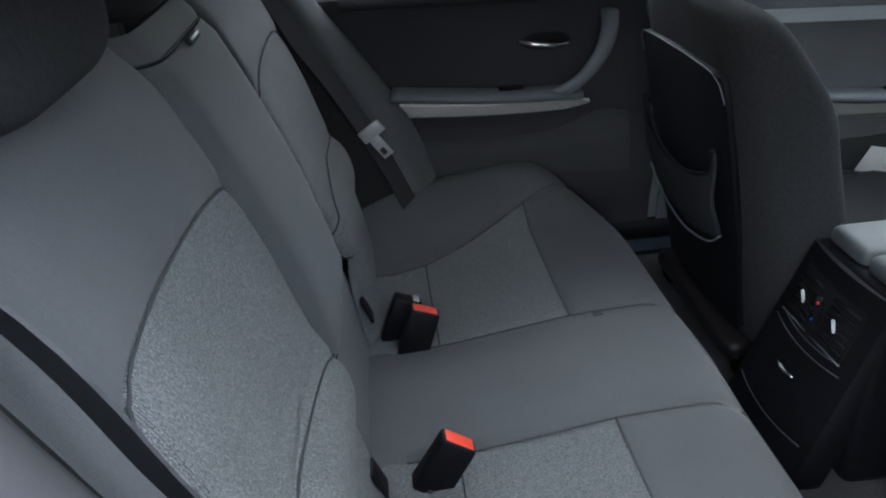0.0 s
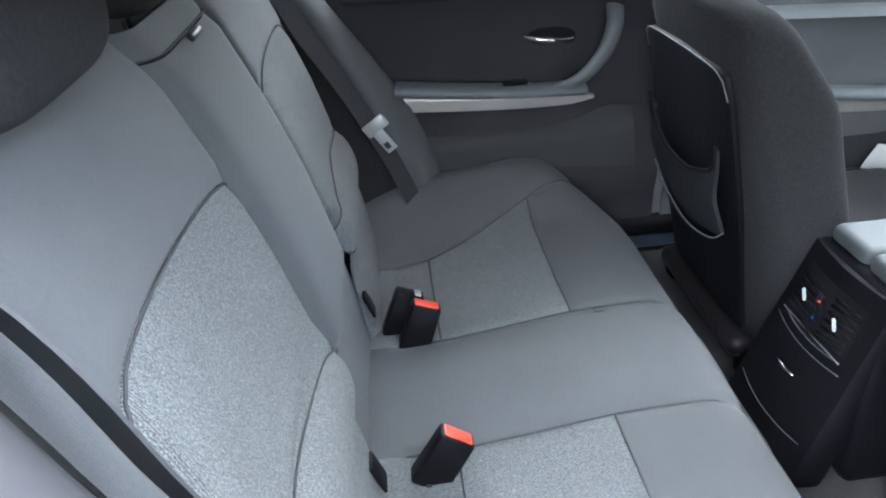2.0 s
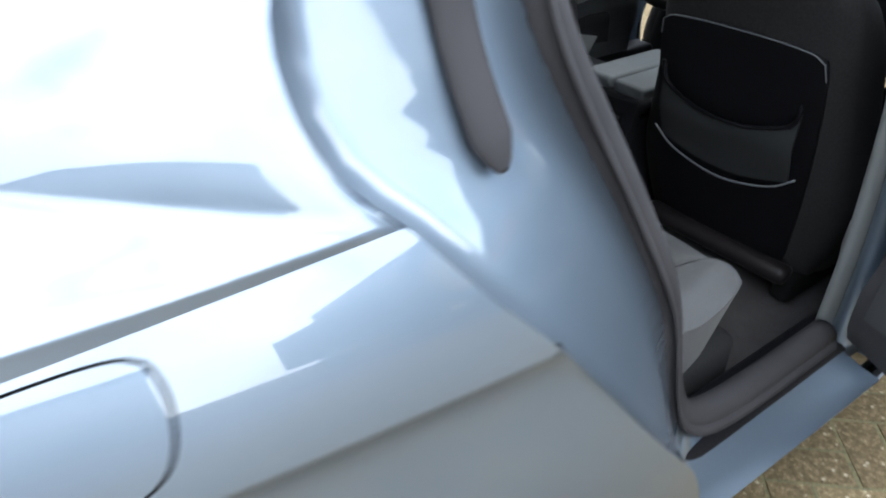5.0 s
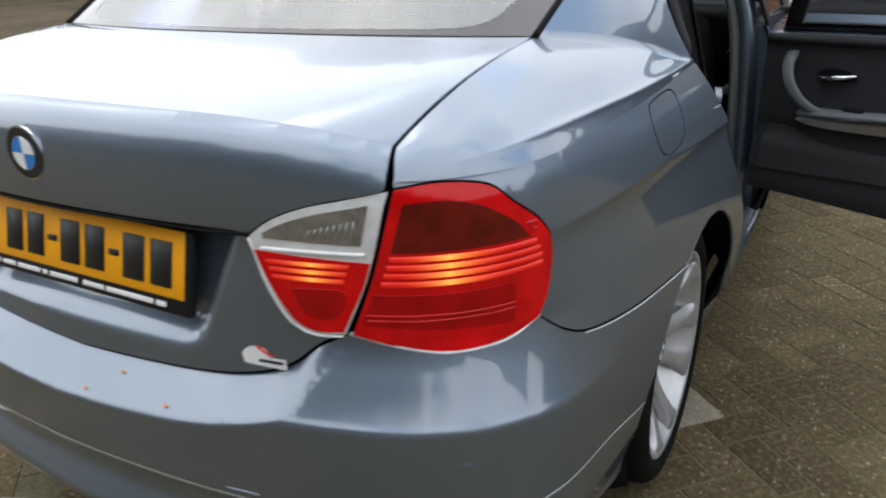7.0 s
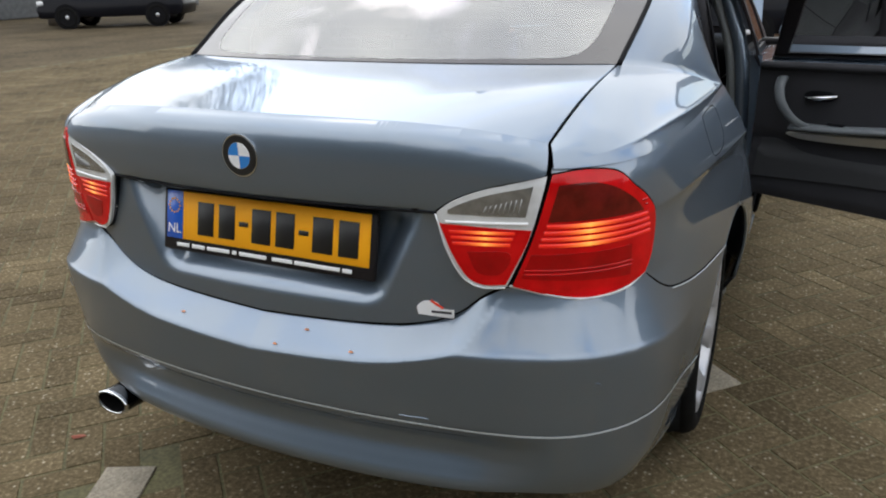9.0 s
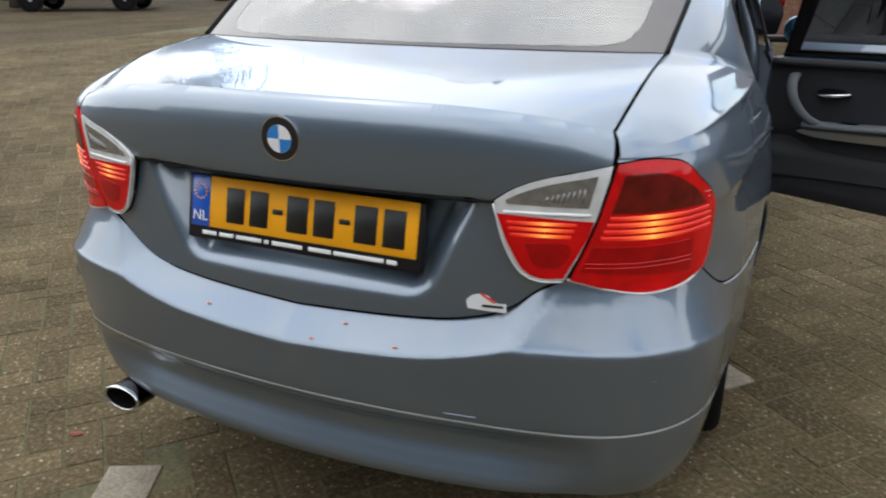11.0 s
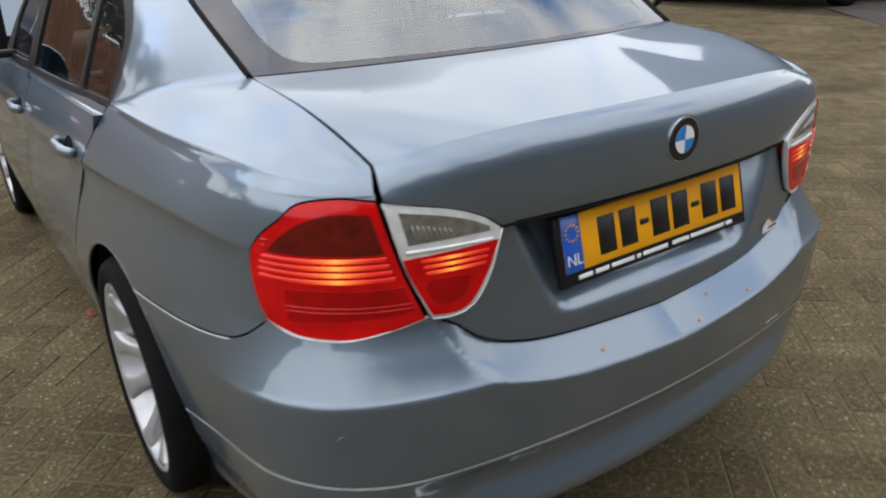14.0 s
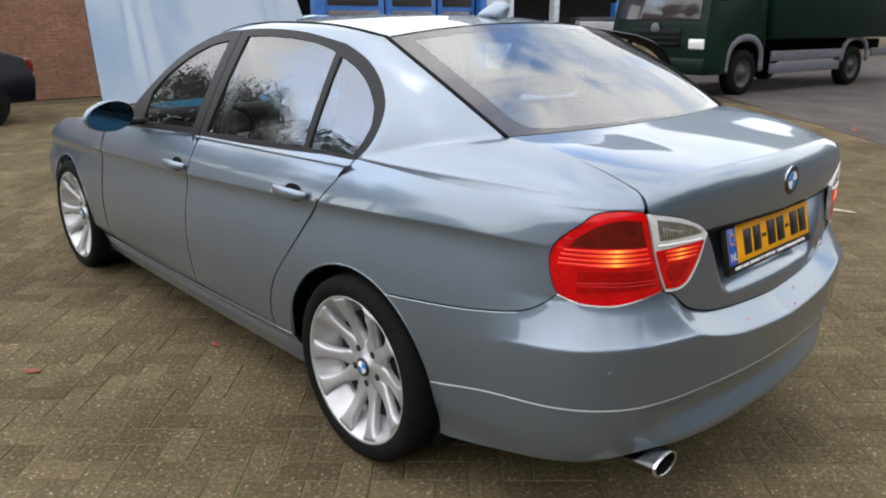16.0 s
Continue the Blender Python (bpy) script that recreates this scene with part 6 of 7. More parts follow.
buckle(-0.150, 1.502, 0.492, -20)
buckle(0.175, 1.512, 0.490, -33)
buckle(-0.195, 1.474, 0.492, -22, False)
for s in (1, -1):
    belt = thing("seat_belt", "black webbing seat belt hanging beside the rear bench", "seat belt", "rear seat belts", at=(0, SEAT_Y, 0))
    if s < 0:
        pts = [(-0.55, 1.14, 1.17), (-0.590, 1.270, 1.03), (-0.604, 1.330, 0.915), (-0.606, 1.380, 0.83), (-0.606, 1.435, 0.725), (-0.604, 1.484, 0.62), (-0.592, 1.540, 0.48)]
    else:
        pts = [(0.55, 1.14, 1.17), (0.595, 1.275, 1.045), (0.606, 1.335, 0.925), (0.606, 1.385, 0.83), (0.604, 1.435, 0.725), (0.600, 1.478, 0.62), (0.590, 1.530, 0.48)]
    part("webbing", band_mesh("webbing", pts, (0.75 * s, 1, 0.2), 0.042, 0.0025), WEB, belt)
    q = Vector(pts[0])
    part("belt_guide", box_mesh("belt_guide", (0.07, 0.035, 0.02), tuple(q + Vector((0, -0.01, 0.0))), 0.006), PLASTIC, belt)
    if s < 0:
        t = part("tongue", box_mesh("tongue", (0.008, 0.056, 0.030), (-0.592, 1.452, 0.715), 0.004, Euler((radians(35), 0, 0)).to_matrix().to_4x4()), TONGUE, belt, "grey metal belt tongue")
        part("tongue_plate", box_mesh("tongue_plate", (0.004, 0.026, 0.055), (-0.590, 1.470, 0.680), 0.002, Euler((radians(35), 0, 0)).to_matrix().to_4x4()), TONGUE, belt)
        part("tongue_slot", box_mesh("tongue_slot", (0.0055, 0.012, 0.016), (-0.590, 1.474, 0.670), 0.001, Euler((radians(35), 0, 0)).to_matrix().to_4x4()), BLACK, belt)
for x in (-0.185, 0.225):
    anc = part("anchor_slot", box_mesh("anchor_slot", (0.035, 0.006, 0.05), (x, float(backrest(x, 0.53)[1]) + 0.006, 0.53), 0.003, Euler((radians(20), 0, 0)).to_matrix().to_4x4()), PLASTIC, bench)


# front seats
def front_seat(cx, drop=0.0):
    ob = thing("front_seat", "charcoal cloth front seat with black hard back and net pocket", "car seat", "front seats", at=(0, SEAT_Y, 0))
    hw = pchip((0.30, 0.20), (0.42, 0.250), (0.52, 0.266), (0.65, 0.246), (0.78, 0.226), (0.88, 0.220), (0.94, 0.212), (0.972, 0.188), (0.988, 0.145), (0.997, 0.003))
    yb = lambda z: 2.058 - 0.20 * (z - 0.70)
    dep = pchip((0.30, 0.07), (0.5, 0.085), (0.8, 0.085), (0.93, 0.074), (0.975, 0.060), (0.990, 0.040), (0.997, 0.003))

    def f(a, z):
        a, z = np.asarray(a, float), np.asarray(z, float)
        c, s_ = np.cos(a), np.sin(a)
        n = (np.abs(c) ** 3.2 + np.abs(s_) ** 3.2) ** (1 / 3.2)
        wing = 0.055 * np.abs(c / n) ** 3 * smooth(0.98, 0.80, z)
        return np.stack([cx + hw(z) * c / n, yb(z) + dep(z) + 0.004 + (dep(z) * s_ / n) + wing * (s_ > -0.2), z], -1)
    part("backrest", grid_mesh("backrest", f, np.linspace(0, 2 * math.pi, 49), np.concatenate([np.linspace(0.30, 0.92, 24), np.linspace(0.935, 0.997, 9)])), CLOTH_DARK, ob, "charcoal cloth front backrest")

    def rear_face(x, z):
        x, z = np.asarray(x, float), np.asarray(z, float)
        return np.stack([cx + x, yb(z) - 0.006 + 0.035 * (np.abs(x) / 0.2) ** 4 * 0.4, z], -1)
    bk = toward((0, -1, 0))
    shell = loop([(-0.165, 0.895 - drop), (0.0, 0.905 - drop), (0.165, 0.895 - drop)], [(0.165, 0.895 - drop), (0.190, 0.86 - drop), (0.192, 0.6), (0.175, 0.38)], [(0.175, 0.38), (-0.175, 0.38)], [(-0.175, 0.38), (-0.192, 0.6), (-0.190, 0.86 - drop), (-0.165, 0.895 - drop)])
    sh = part("hard_back", panel_mesh("hard_back", shell, rear_face, 0.03, flange=0.012, out=bk), PLASTIC, ob, "black hard seat back")
    part("piping", tube_mesh("piping", [tuple(rear_face(np.array(x), np.array(z)) + np.array([0, -0.002, 0])) for x, z in ((-0.190, 0.85 - drop), (-0.165, 0.895 - drop), (0.0, 0.906 - drop), (0.165, 0.895 - drop), (0.190, 0.85 - drop))], 0.0014, 8), DOORSOFT, ob)

    def net_face(x, z):
        p = rear_face(x, z)
        p[..., 1] -= 0.014 + 0.012 * np.exp(-((np.asarray(z) - 0.66) / 0.05) ** 2)
        return p
    net = loop([(-0.165, 0.755), (-0.15, 0.715), (-0.07, 0.685), (0.0, 0.678), (0.07, 0.685), (0.15, 0.715), (0.165, 0.755)], [(0.165, 0.755), (0.160, 0.585)], [(0.160, 0.585), (0.06, 0.560), (0.0, 0.556), (-0.06, 0.560), (-0.160, 0.585)], [(-0.160, 0.585), (-0.165, 0.755)])
    part("net_pocket", panel_mesh("net_pocket", net, net_face, 0.02, flange=0.008, out=bk), NET, ob, "dark net pocket")
    part("net_rim", tube_mesh("net_rim", [tuple(net_face(np.array(x), np.array(z))) for x, z in ((-0.165, 0.762), (-0.15, 0.715), (-0.07, 0.685), (0.0, 0.678), (0.07, 0.685), (0.15, 0.715), (0.165, 0.762))], 0.0045, 8), PLASTIC, ob)
    part("pocket_edge", tube_mesh("pocket_edge", [tuple(net_face(np.array(x), np.array(z)) + np.array([0, -0.004, 0])) for x, z in ((-0.178, 0.600), (-0.12, 0.560), (0.0, 0.535), (0.12, 0.560), (0.178, 0.600))], 0.0024, 8), DOORSOFT, ob, "grey pocket edge")
    part("cushion", box_mesh("cushion", (0.50, 0.52, 0.18), (cx, 2.42, 0.42), 0.06, segments=4), CLOTH_DARK, ob)
    for k in (-1, 1):
        part("seat_rail", box_mesh("seat_rail", (0.05, 0.52, 0.07), (cx + k * 0.19, 2.38, 0.313), 0.012), UNDER, ob)
    part("rail_cover", box_mesh("rail_cover", (0.40, 0.055, 0.045), (cx, 2.125, 0.345), 0.018), TRIM_BLACK, ob)
    for k in (-1, 1):
        part("post", tube_mesh("post", [(cx + k * 0.065, 2.075, 0.97), (cx + k * 0.065, 2.06, 1.09)], 0.007, 10), CHROME, ob, "chrome post")
    b = bmesh.new()
    bmesh.ops.create_cube(b, size=1)
    bmesh.ops.subdivide_edges(b, edges=b.edges[:], cuts=4, use_grid_fill=True)
    for v in b.verts:
        p = v.co * 2
        n = (abs(p.x) ** 4 + abs(p.y) ** 4 + abs(p.z) ** 4) ** 0.25
        p = p / max(n, 1e-6)
        v.co = (cx + p.x * 0.135, 2.06 + p.y * 0.06, 1.165 + p.z * 0.085)
    for fc in b.faces:
        fc.smooth = True
    part("headrest", b, CLOTH_DARK, ob)
    return ob


front_seat(-0.362)
near_seat = front_seat(0.385, 0.035)
near_seat.location.y += 0.085
near_seat.location.z += 0.018

# steering wheel on its column, crumpled film over the dashboard, paper in the door pocket
wheel_at_dash = Matrix.Translation((-0.365, 2.80, 0.83)) @ Euler((radians(-66), 0, 0)).to_matrix().to_4x4()
ring = [(0.185 * math.cos(a), 0.185 * math.sin(a), 0) for a in np.linspace(0, 2 * math.pi, 49)]
steering = part("steering_wheel", tube_mesh("steering_wheel", ring, 0.016, 10, 0.03), PLASTIC, car, "black three-spoke steering wheel")
part("wheel_hub", box_mesh("wheel_hub", (0.15, 0.12, 0.05), (0, 0, -0.012), 0.022, segments=3), PLASTIC, steering)
for a in (0, 180, 270):
    c, d = math.cos(radians(a)), math.sin(radians(a))
    part("wheel_spoke", tube_mesh("wheel_spoke", [(0.06 * c, 0.05 * d, -0.008), (0.18 * c, 0.18 * d, 0)], 0.017, 8, 0.03, 0.5), SATIN, steering, "silver spoke")
steering.matrix_local = wheel_at_dash
part("steering_column", tube_mesh("steering_column", [(-0.365, 2.81, 0.825), (-0.365, 3.0, 0.745)], 0.04, 12), PLASTIC, car)
crumple = random.Random(9)
nx_, ny_ = 22, 12
lumps = [(crumple.uniform(0, 1), crumple.uniform(0, 1), crumple.uniform(0.02, 0.06), crumple.uniform(0.04, 0.12)) for _ in range(26)]
fv = []
for i in range(nx_):
    for j in range(ny_):
        u, v = i / (nx_ - 1), j / (ny_ - 1)
        z = 0.762 + 0.045 * v + sum(h * math.exp(-((u - a) ** 2 + (v - b) ** 2) / w**2) for a, b, h, w in lumps) * 0.55 + crumple.uniform(-0.008, 0.008)
        fv.append((-0.40 + 0.44 * u + crumple.uniform(-0.008, 0.008), 2.70 + 0.20 * v + crumple.uniform(-0.006, 0.006), z))
film = part("plastic_film", raw("plastic_film", fv, [(i * ny_ + j, (i + 1) * ny_ + j, (i + 1) * ny_ + j + 1, i * ny_ + j + 1) for i in range(nx_ - 1) for j in range(ny_ - 1)], flat=True), FILM)
tagged(film, "crumpled pale plastic film lying over the steering wheel", "plastic film")
sheet = part("paper", box_mesh("paper", (0.004, 0.26, 0.075), (-0.655, 2.765, 0.475), 0.0015, Euler((radians(-14), radians(16), 0)).to_matrix().to_4x4()), PAPER)
tagged(sheet, "white folded paper tucked into the front door pocket", "paper")

# centre console
con = thing("centre_console", "black centre console with rear air vents and light armrest lid", "console", at=(0.018, SEAT_Y, -0.005))
part("body", box_mesh("body", (0.235, 0.80, 0.30), (0, 2.56, 0.44), 0.02, taper=(0.9, 1.0)), PLASTIC, con)


def face(x, t):
    x, t = np.asarray(x, float), np.asarray(t, float)
    return np.stack([x * (1 - 0.10 * t), 2.078 + 0.100 * t - 0.012 * (1 - (x / 0.12) ** 2), 0.350 + 0.285 * t], -1)


bk = toward((0, -1, 0.2))
part("rear_cover", panel_mesh("rear_cover", loop([(-0.118, -0.15), (0.118, -0.15)], [(0.118, -0.15), (0.118, 1.0)], [(0.118, 1.0), (-0.118, 1.0)], [(-0.118, 1.0), (-0.118, -0.15)], step=0.03), face, 0.02, flange=0.07, out=bk), PLASTIC, con)
vent = part("vent_frame", panel_mesh("vent_frame", loop([(-0.085, 0.62), (0.085, 0.62)], [(0.085, 0.62), (0.088, 0.90)], [(0.088, 0.90), (-0.088, 0.90)], [(-0.088, 0.90), (-0.085, 0.62)], step=0.02), face, 0.03, flange=0.003, out=bk, lift=0.002), UNDER, con)
q = face(np.array([-0.088, 0.088, 0.092, -0.092, -0.088]), np.array([0.60, 0.60, 0.92, 0.92, 0.60])) + np.array([0, -0.005, 0])
part("vent_rim", tube_mesh("vent_rim", [tuple(q[0]), tuple(q[1])], 0.0014, 8), DOORSOFT, vent)
for s in (-1, 1):
    for k in range(6):
        t = 0.65 + 0.042 * k
        a = face(np.array([s * 0.018, s * 0.080]), np.array([t, t])) + np.array([0, -0.004, 0])
        part("vent_slat", tube_mesh("vent_slat", [tuple(a[0]), tuple(a[1])], 0.0035, 6, 0.05), PLASTIC, vent)
    a = face(np.array([s * 0.048, s * 0.048]), np.array([0.73, 0.79])) + np.array([0, -0.010, 0])
    part("vent_tab", box_mesh("vent_tab", (0.0042, 0.006, 0.022), tuple(a.mean(0)), 0.002, Euler((0, radians(-24), 0)).to_matrix().to_4x4()), WHITE_TAB, vent, "pale vent tab")
wheel_c = face(np.array(0.0), np.array(0.76)) + np.array([0, -0.007, 0])
part("vent_dial", box_mesh("vent_dial", (0.014, 0.010, 0.05), tuple(wheel_c), 0.004), PLASTIC, vent)
part("warm_mark", box_mesh("warm_mark", (0.003, 0.002, 0.004), tuple(wheel_c + np.array([0.004, -0.006, 0.018]))), BUCKLE_RED, vent)
part("cool_mark", box_mesh("cool_mark", (0.003, 0.002, 0.004), tuple(wheel_c + np.array([-0.004, -0.006, -0.018]))), BLUE, vent)
for t, w in ((0.60, 0.088), (0.545, 0.098), (0.10, 0.100)):
    a = face(np.linspace(-w, w, 7), np.full(7, t) - 0.02 * (1 - (np.linspace(-1, 1, 7)) ** 2) * (t < 0.61)) + np.array([0, -0.003, 0])
    part("cover_joint", tube_mesh("cover_joint", [tuple(q) for q in a], 0.0012, 6), CREAM, con)
a = face(np.array(0.0), np.array(0.37)) + np.array([0, -0.004, 0])
part("drawer_grip", tube_mesh("drawer_grip", [tuple(a + np.array([-0.024, 0, 0])), tuple(a + np.array([0, -0.002, -0.002])), tuple(a + np.array([0.024, 0, 0]))], 0.004, 8, 0.01, taper=lambda t: 0.5 + 0.6 * math.sin(math.pi * t)), CHROME, con, "bright drawer grip")
for s in (-1, 1):
    part("armrest_lid", box_mesh("armrest_lid", (0.100, 0.30, 0.035), (s * 0.052, 2.345, 0.648), 0.014, segments=3), CREAM, con, "light grey split armrest lid")
part("lid_frame", box_mesh("lid_frame", (0.225, 0.33, 0.035), (0, 2.345, 0.620), 0.012), PLASTIC, con)

# ---------------- the yard ----------------
def paver_material(name):
    """Worn concrete paving blocks: brown-grey, with pale grit, damp stains and moss."""
    m = bpy.data.materials.new(name)
    m.use_nodes = True
    n, l = m.node_tree.nodes, m.node_tree.links
    p = n["Principled BSDF"]
    geo = n.new("ShaderNodeNewGeometry")
    grit = n.new("ShaderNodeTexNoise")
    grit.inputs["Scale"].default_value, grit.inputs["Detail"].default_value, grit.inputs["Roughness"].default_value = 62, 5, 0.72
    grit_ramp = n.new("ShaderNodeValToRGB")
    grit_ramp.color_ramp.elements[0].position, grit_ramp.color_ramp.elements[0].color = 0.36, (0.074, 0.057, 0.031, 1)
    grit_ramp.color_ramp.elements[1].position, grit_ramp.color_ramp.elements[1].color = 0.74, (0.27, 0.22, 0.14, 1)
    e = grit_ramp.color_ramp.elements.new(0.54)
    e.color = (0.118, 0.090, 0.050, 1)
    chip = n.new("ShaderNodeTexVoronoi")
    chip.inputs["Scale"].default_value = 85
    lot = n.new("ShaderNodeSeparateColor")
    pale = n.new("ShaderNodeMath")
    pale.operation, pale.inputs[1].default_value = "GREATER_THAN", 0.925
    near_mid = n.new("ShaderNodeMapRange")
    near_mid.inputs[1].default_value, near_mid.inputs[2].default_value, near_mid.inputs[3].default_value, near_mid.inputs[4].default_value = 0.10, 0.52, 0.9, 0.0
    speck = n.new("ShaderNodeMath")
    speck.operation = "MULTIPLY"
    stone = n.new("ShaderNodeMix")
    stone.data_type = "RGBA"
    stone.inputs["B"].default_value = (0.36, 0.32, 0.24, 1)
    l.new(geo.outputs["Position"], chip.inputs["Vector"])
    l.new(chip.outputs["Color"], lot.inputs[0]), l.new(lot.outputs[0], pale.inputs[0])
    l.new(chip.outputs["Distance"], near_mid.inputs[0])
    l.new(pale.outputs[0], speck.inputs[0]), l.new(near_mid.outputs[0], speck.inputs[1])
    l.new(speck.outputs[0], stone.inputs["Factor"]), l.new(grit_ramp.outputs[0], stone.inputs["A"])
    stain = n.new("ShaderNodeTexNoise")
    stain.inputs["Scale"].default_value, stain.inputs["Detail"].default_value = 1.3, 5
    stain_r = n.new("ShaderNodeMapRange")
    stain_r.inputs[1].default_value, stain_r.inputs[2].default_value, stain_r.inputs[3].default_value, stain_r.inputs[4].default_value = 0.3, 0.7, 0.70, 1.25
    each = n.new("ShaderNodeMapRange")
    each.inputs[3].default_value, each.inputs[4].default_value = 0.80, 1.18
    k1, k2 = n.new("ShaderNodeMath"), n.new("ShaderNodeVectorMath")
    k1.operation, k2.operation = "MULTIPLY", "SCALE"
    info = n.new("ShaderNodeObjectInfo")
    add = n.new("ShaderNodeMath")
    add.operation = "ADD"
    frac = n.new("ShaderNodeMath")
    frac.operation = "FRACT"
    l.new(geo.outputs["Random Per Island"], add.inputs[0]), l.new(info.outputs["Random"], add.inputs[1])
    l.new(add.outputs[0], frac.inputs[0]), l.new(frac.outputs[0], each.inputs[0])
    for t in (grit, stain):
        l.new(geo.outputs["Position"], t.inputs["Vector"])
    l.new(grit.outputs[0], grit_ramp.inputs[0]), l.new(stain.outputs[0], stain_r.inputs[0])
    l.new(stain_r.outputs[0], k1.inputs[0]), l.new(each.outputs[0], k1.inputs[1])
    l.new(stone.outputs["Result"], k2.inputs[0]), l.new(k1.outputs[0], k2.inputs["Scale"])
    l.new(k2.outputs[0], p.inputs["Base Color"])
    p.inputs["Roughness"].default_value, p.inputs["Specular IOR Level"].default_value = 0.9, 0.06
    b = n.new("ShaderNodeBump")
    b.inputs["Strength"].default_value, b.inputs["Distance"].default_value = 0.7, 0.004
    l.new(grit.outputs[0], b.inputs["Height"]), l.new(b.outputs[0], p.inputs["Normal"])
    return m


PAVER = paver_material("worn paving block")
JOINT = material("mossy joint sand", (0.088, 0.080, 0.036), 0.95, grain=0.35, grain_size=80, wear=0.3, wear_size=4)
ASPHALT = material("grey asphalt", (0.088, 0.076, 0.070), 0.9, spec=0.05, grain=0.35, grain_size=120, wear=0.2, wear_size=1.5)
FARPAVE = material("far brown paving", (0.085, 0.067, 0.042), 0.9, spec=0.05, grain=0.35, grain_size=14, wear=0.25, wear_size=0.8)
SLAB = material("pale concrete slab", (0.22, 0.19, 0.14), 0.8, grain=0.3, grain_size=130, wear=0.15, wear_size=9)
BRICK = material("brown brick wall", (0.22, 0.105, 0.062), 0.85, grain=0.25, grain_size=9, wear=0.2, wear_size=1.2)
MORTAR = material("grey mortar", (0.20, 0.15, 0.11), 0.9, wear=0.2)
BLUEPAINT = material("blue painted steel", (0.03, 0.13, 0.42), 0.45, wear=0.15)
GREYPAINT = material("pale grey painted steel", (0.50, 0.54, 0.58), 0.5, wear=0.12)
BAY_SHADE = material("near-black for workshop bay shade", (0.012, 0.012, 0.015), 0.8)
TRUCKGREEN = material("dark green lorry paint", (0.002, 0.011, 0.006), 0.45, coat=0.05, spec=0.15, wear=0.25, wear_size=1.5)
TRUCKGREY = material("grey lorry plastic", (0.12, 0.12, 0.14), 0.6, spec=0.2, wear=0.15)
TRUCKRIM = material("dull dark wheel steel", (0.045, 0.045, 0.048), 0.6, 0.2, wear=0.3, wear_size=8)
DRYWOOD = material("bleached dry wood", (0.52, 0.47, 0.38), 0.85, wear=0.2, wear_size=30)
DARKPAINT = material("black car paint", (0.004, 0.004, 0.006), 0.3, coat=0.12, spec=0.1)
TEALPAINT = material("blue car paint", (0.03, 0.16, 0.28), 0.25, coat=1.0)
WALLGREY = material("dull grey cladding", (0.16, 0.165, 0.17), 0.8, wear=0.2)
BARK = material("brown bark", (0.07, 0.055, 0.04), 0.9, wear=0.3, bump=0.6, bump_size=30)
LEAF = material("autumn green leaves", (0.050, 0.062, 0.022), 0.7, grain=0.5, grain_size=1.5)
LEAFRED = material("fallen brown leaf", (0.24, 0.065, 0.035), 0.8, wear=0.3)

ground = tagged(part("ground", box_mesh("ground", (400, 400, 0.2), (0, 0, -0.113)), FARPAVE), "brown paved yard reaching away to the horizon", "ground", kind="structure")
sand = part("pavement", box_mesh("pavement", (21.2, 18.9, 0.004), (0.0, 3.85, -0.0044)), JOINT)
tagged(sand, "worn brown block paving laid in herringbone with mossy joints", "pavement", kind="structure")
road = part("road", box_mesh("road", (26, 22, 0.006), (0, 0, 0)), ASPHALT)
road.matrix_world = Matrix.Translation((21.1, 0.1, 0.004)) @ Euler((0, 0, radians(45.9))).to_matrix().to_4x4()
tagged(road, "grey asphalt lane beside the block paving", "road", kind="structure")

# herringbone blocks, 21 x 10.5 cm, at 45 degrees to the car
CELL, TURN45 = 0.105, radians(-43)
ct, st_ = math.cos(TURN45), math.sin(TURN45)
rng = random.Random(4)


def block_verts(w, h, dz, tx, ty):
    g, b, d = 0.0030, 0.0025, 0.0085
    out = []
    for k, z in ((0, -d), (0, -0.004), (b, 0.0)):
        for sx, sy in ((-1, -1), (1, -1), (1, 1), (-1, 1)):
            x, y = sx * (w / 2 - g - k), sy * (h / 2 - g - k)
            out.append((x, y, z + dz + (tx * x + ty * y) * (z > -d)))
    return out


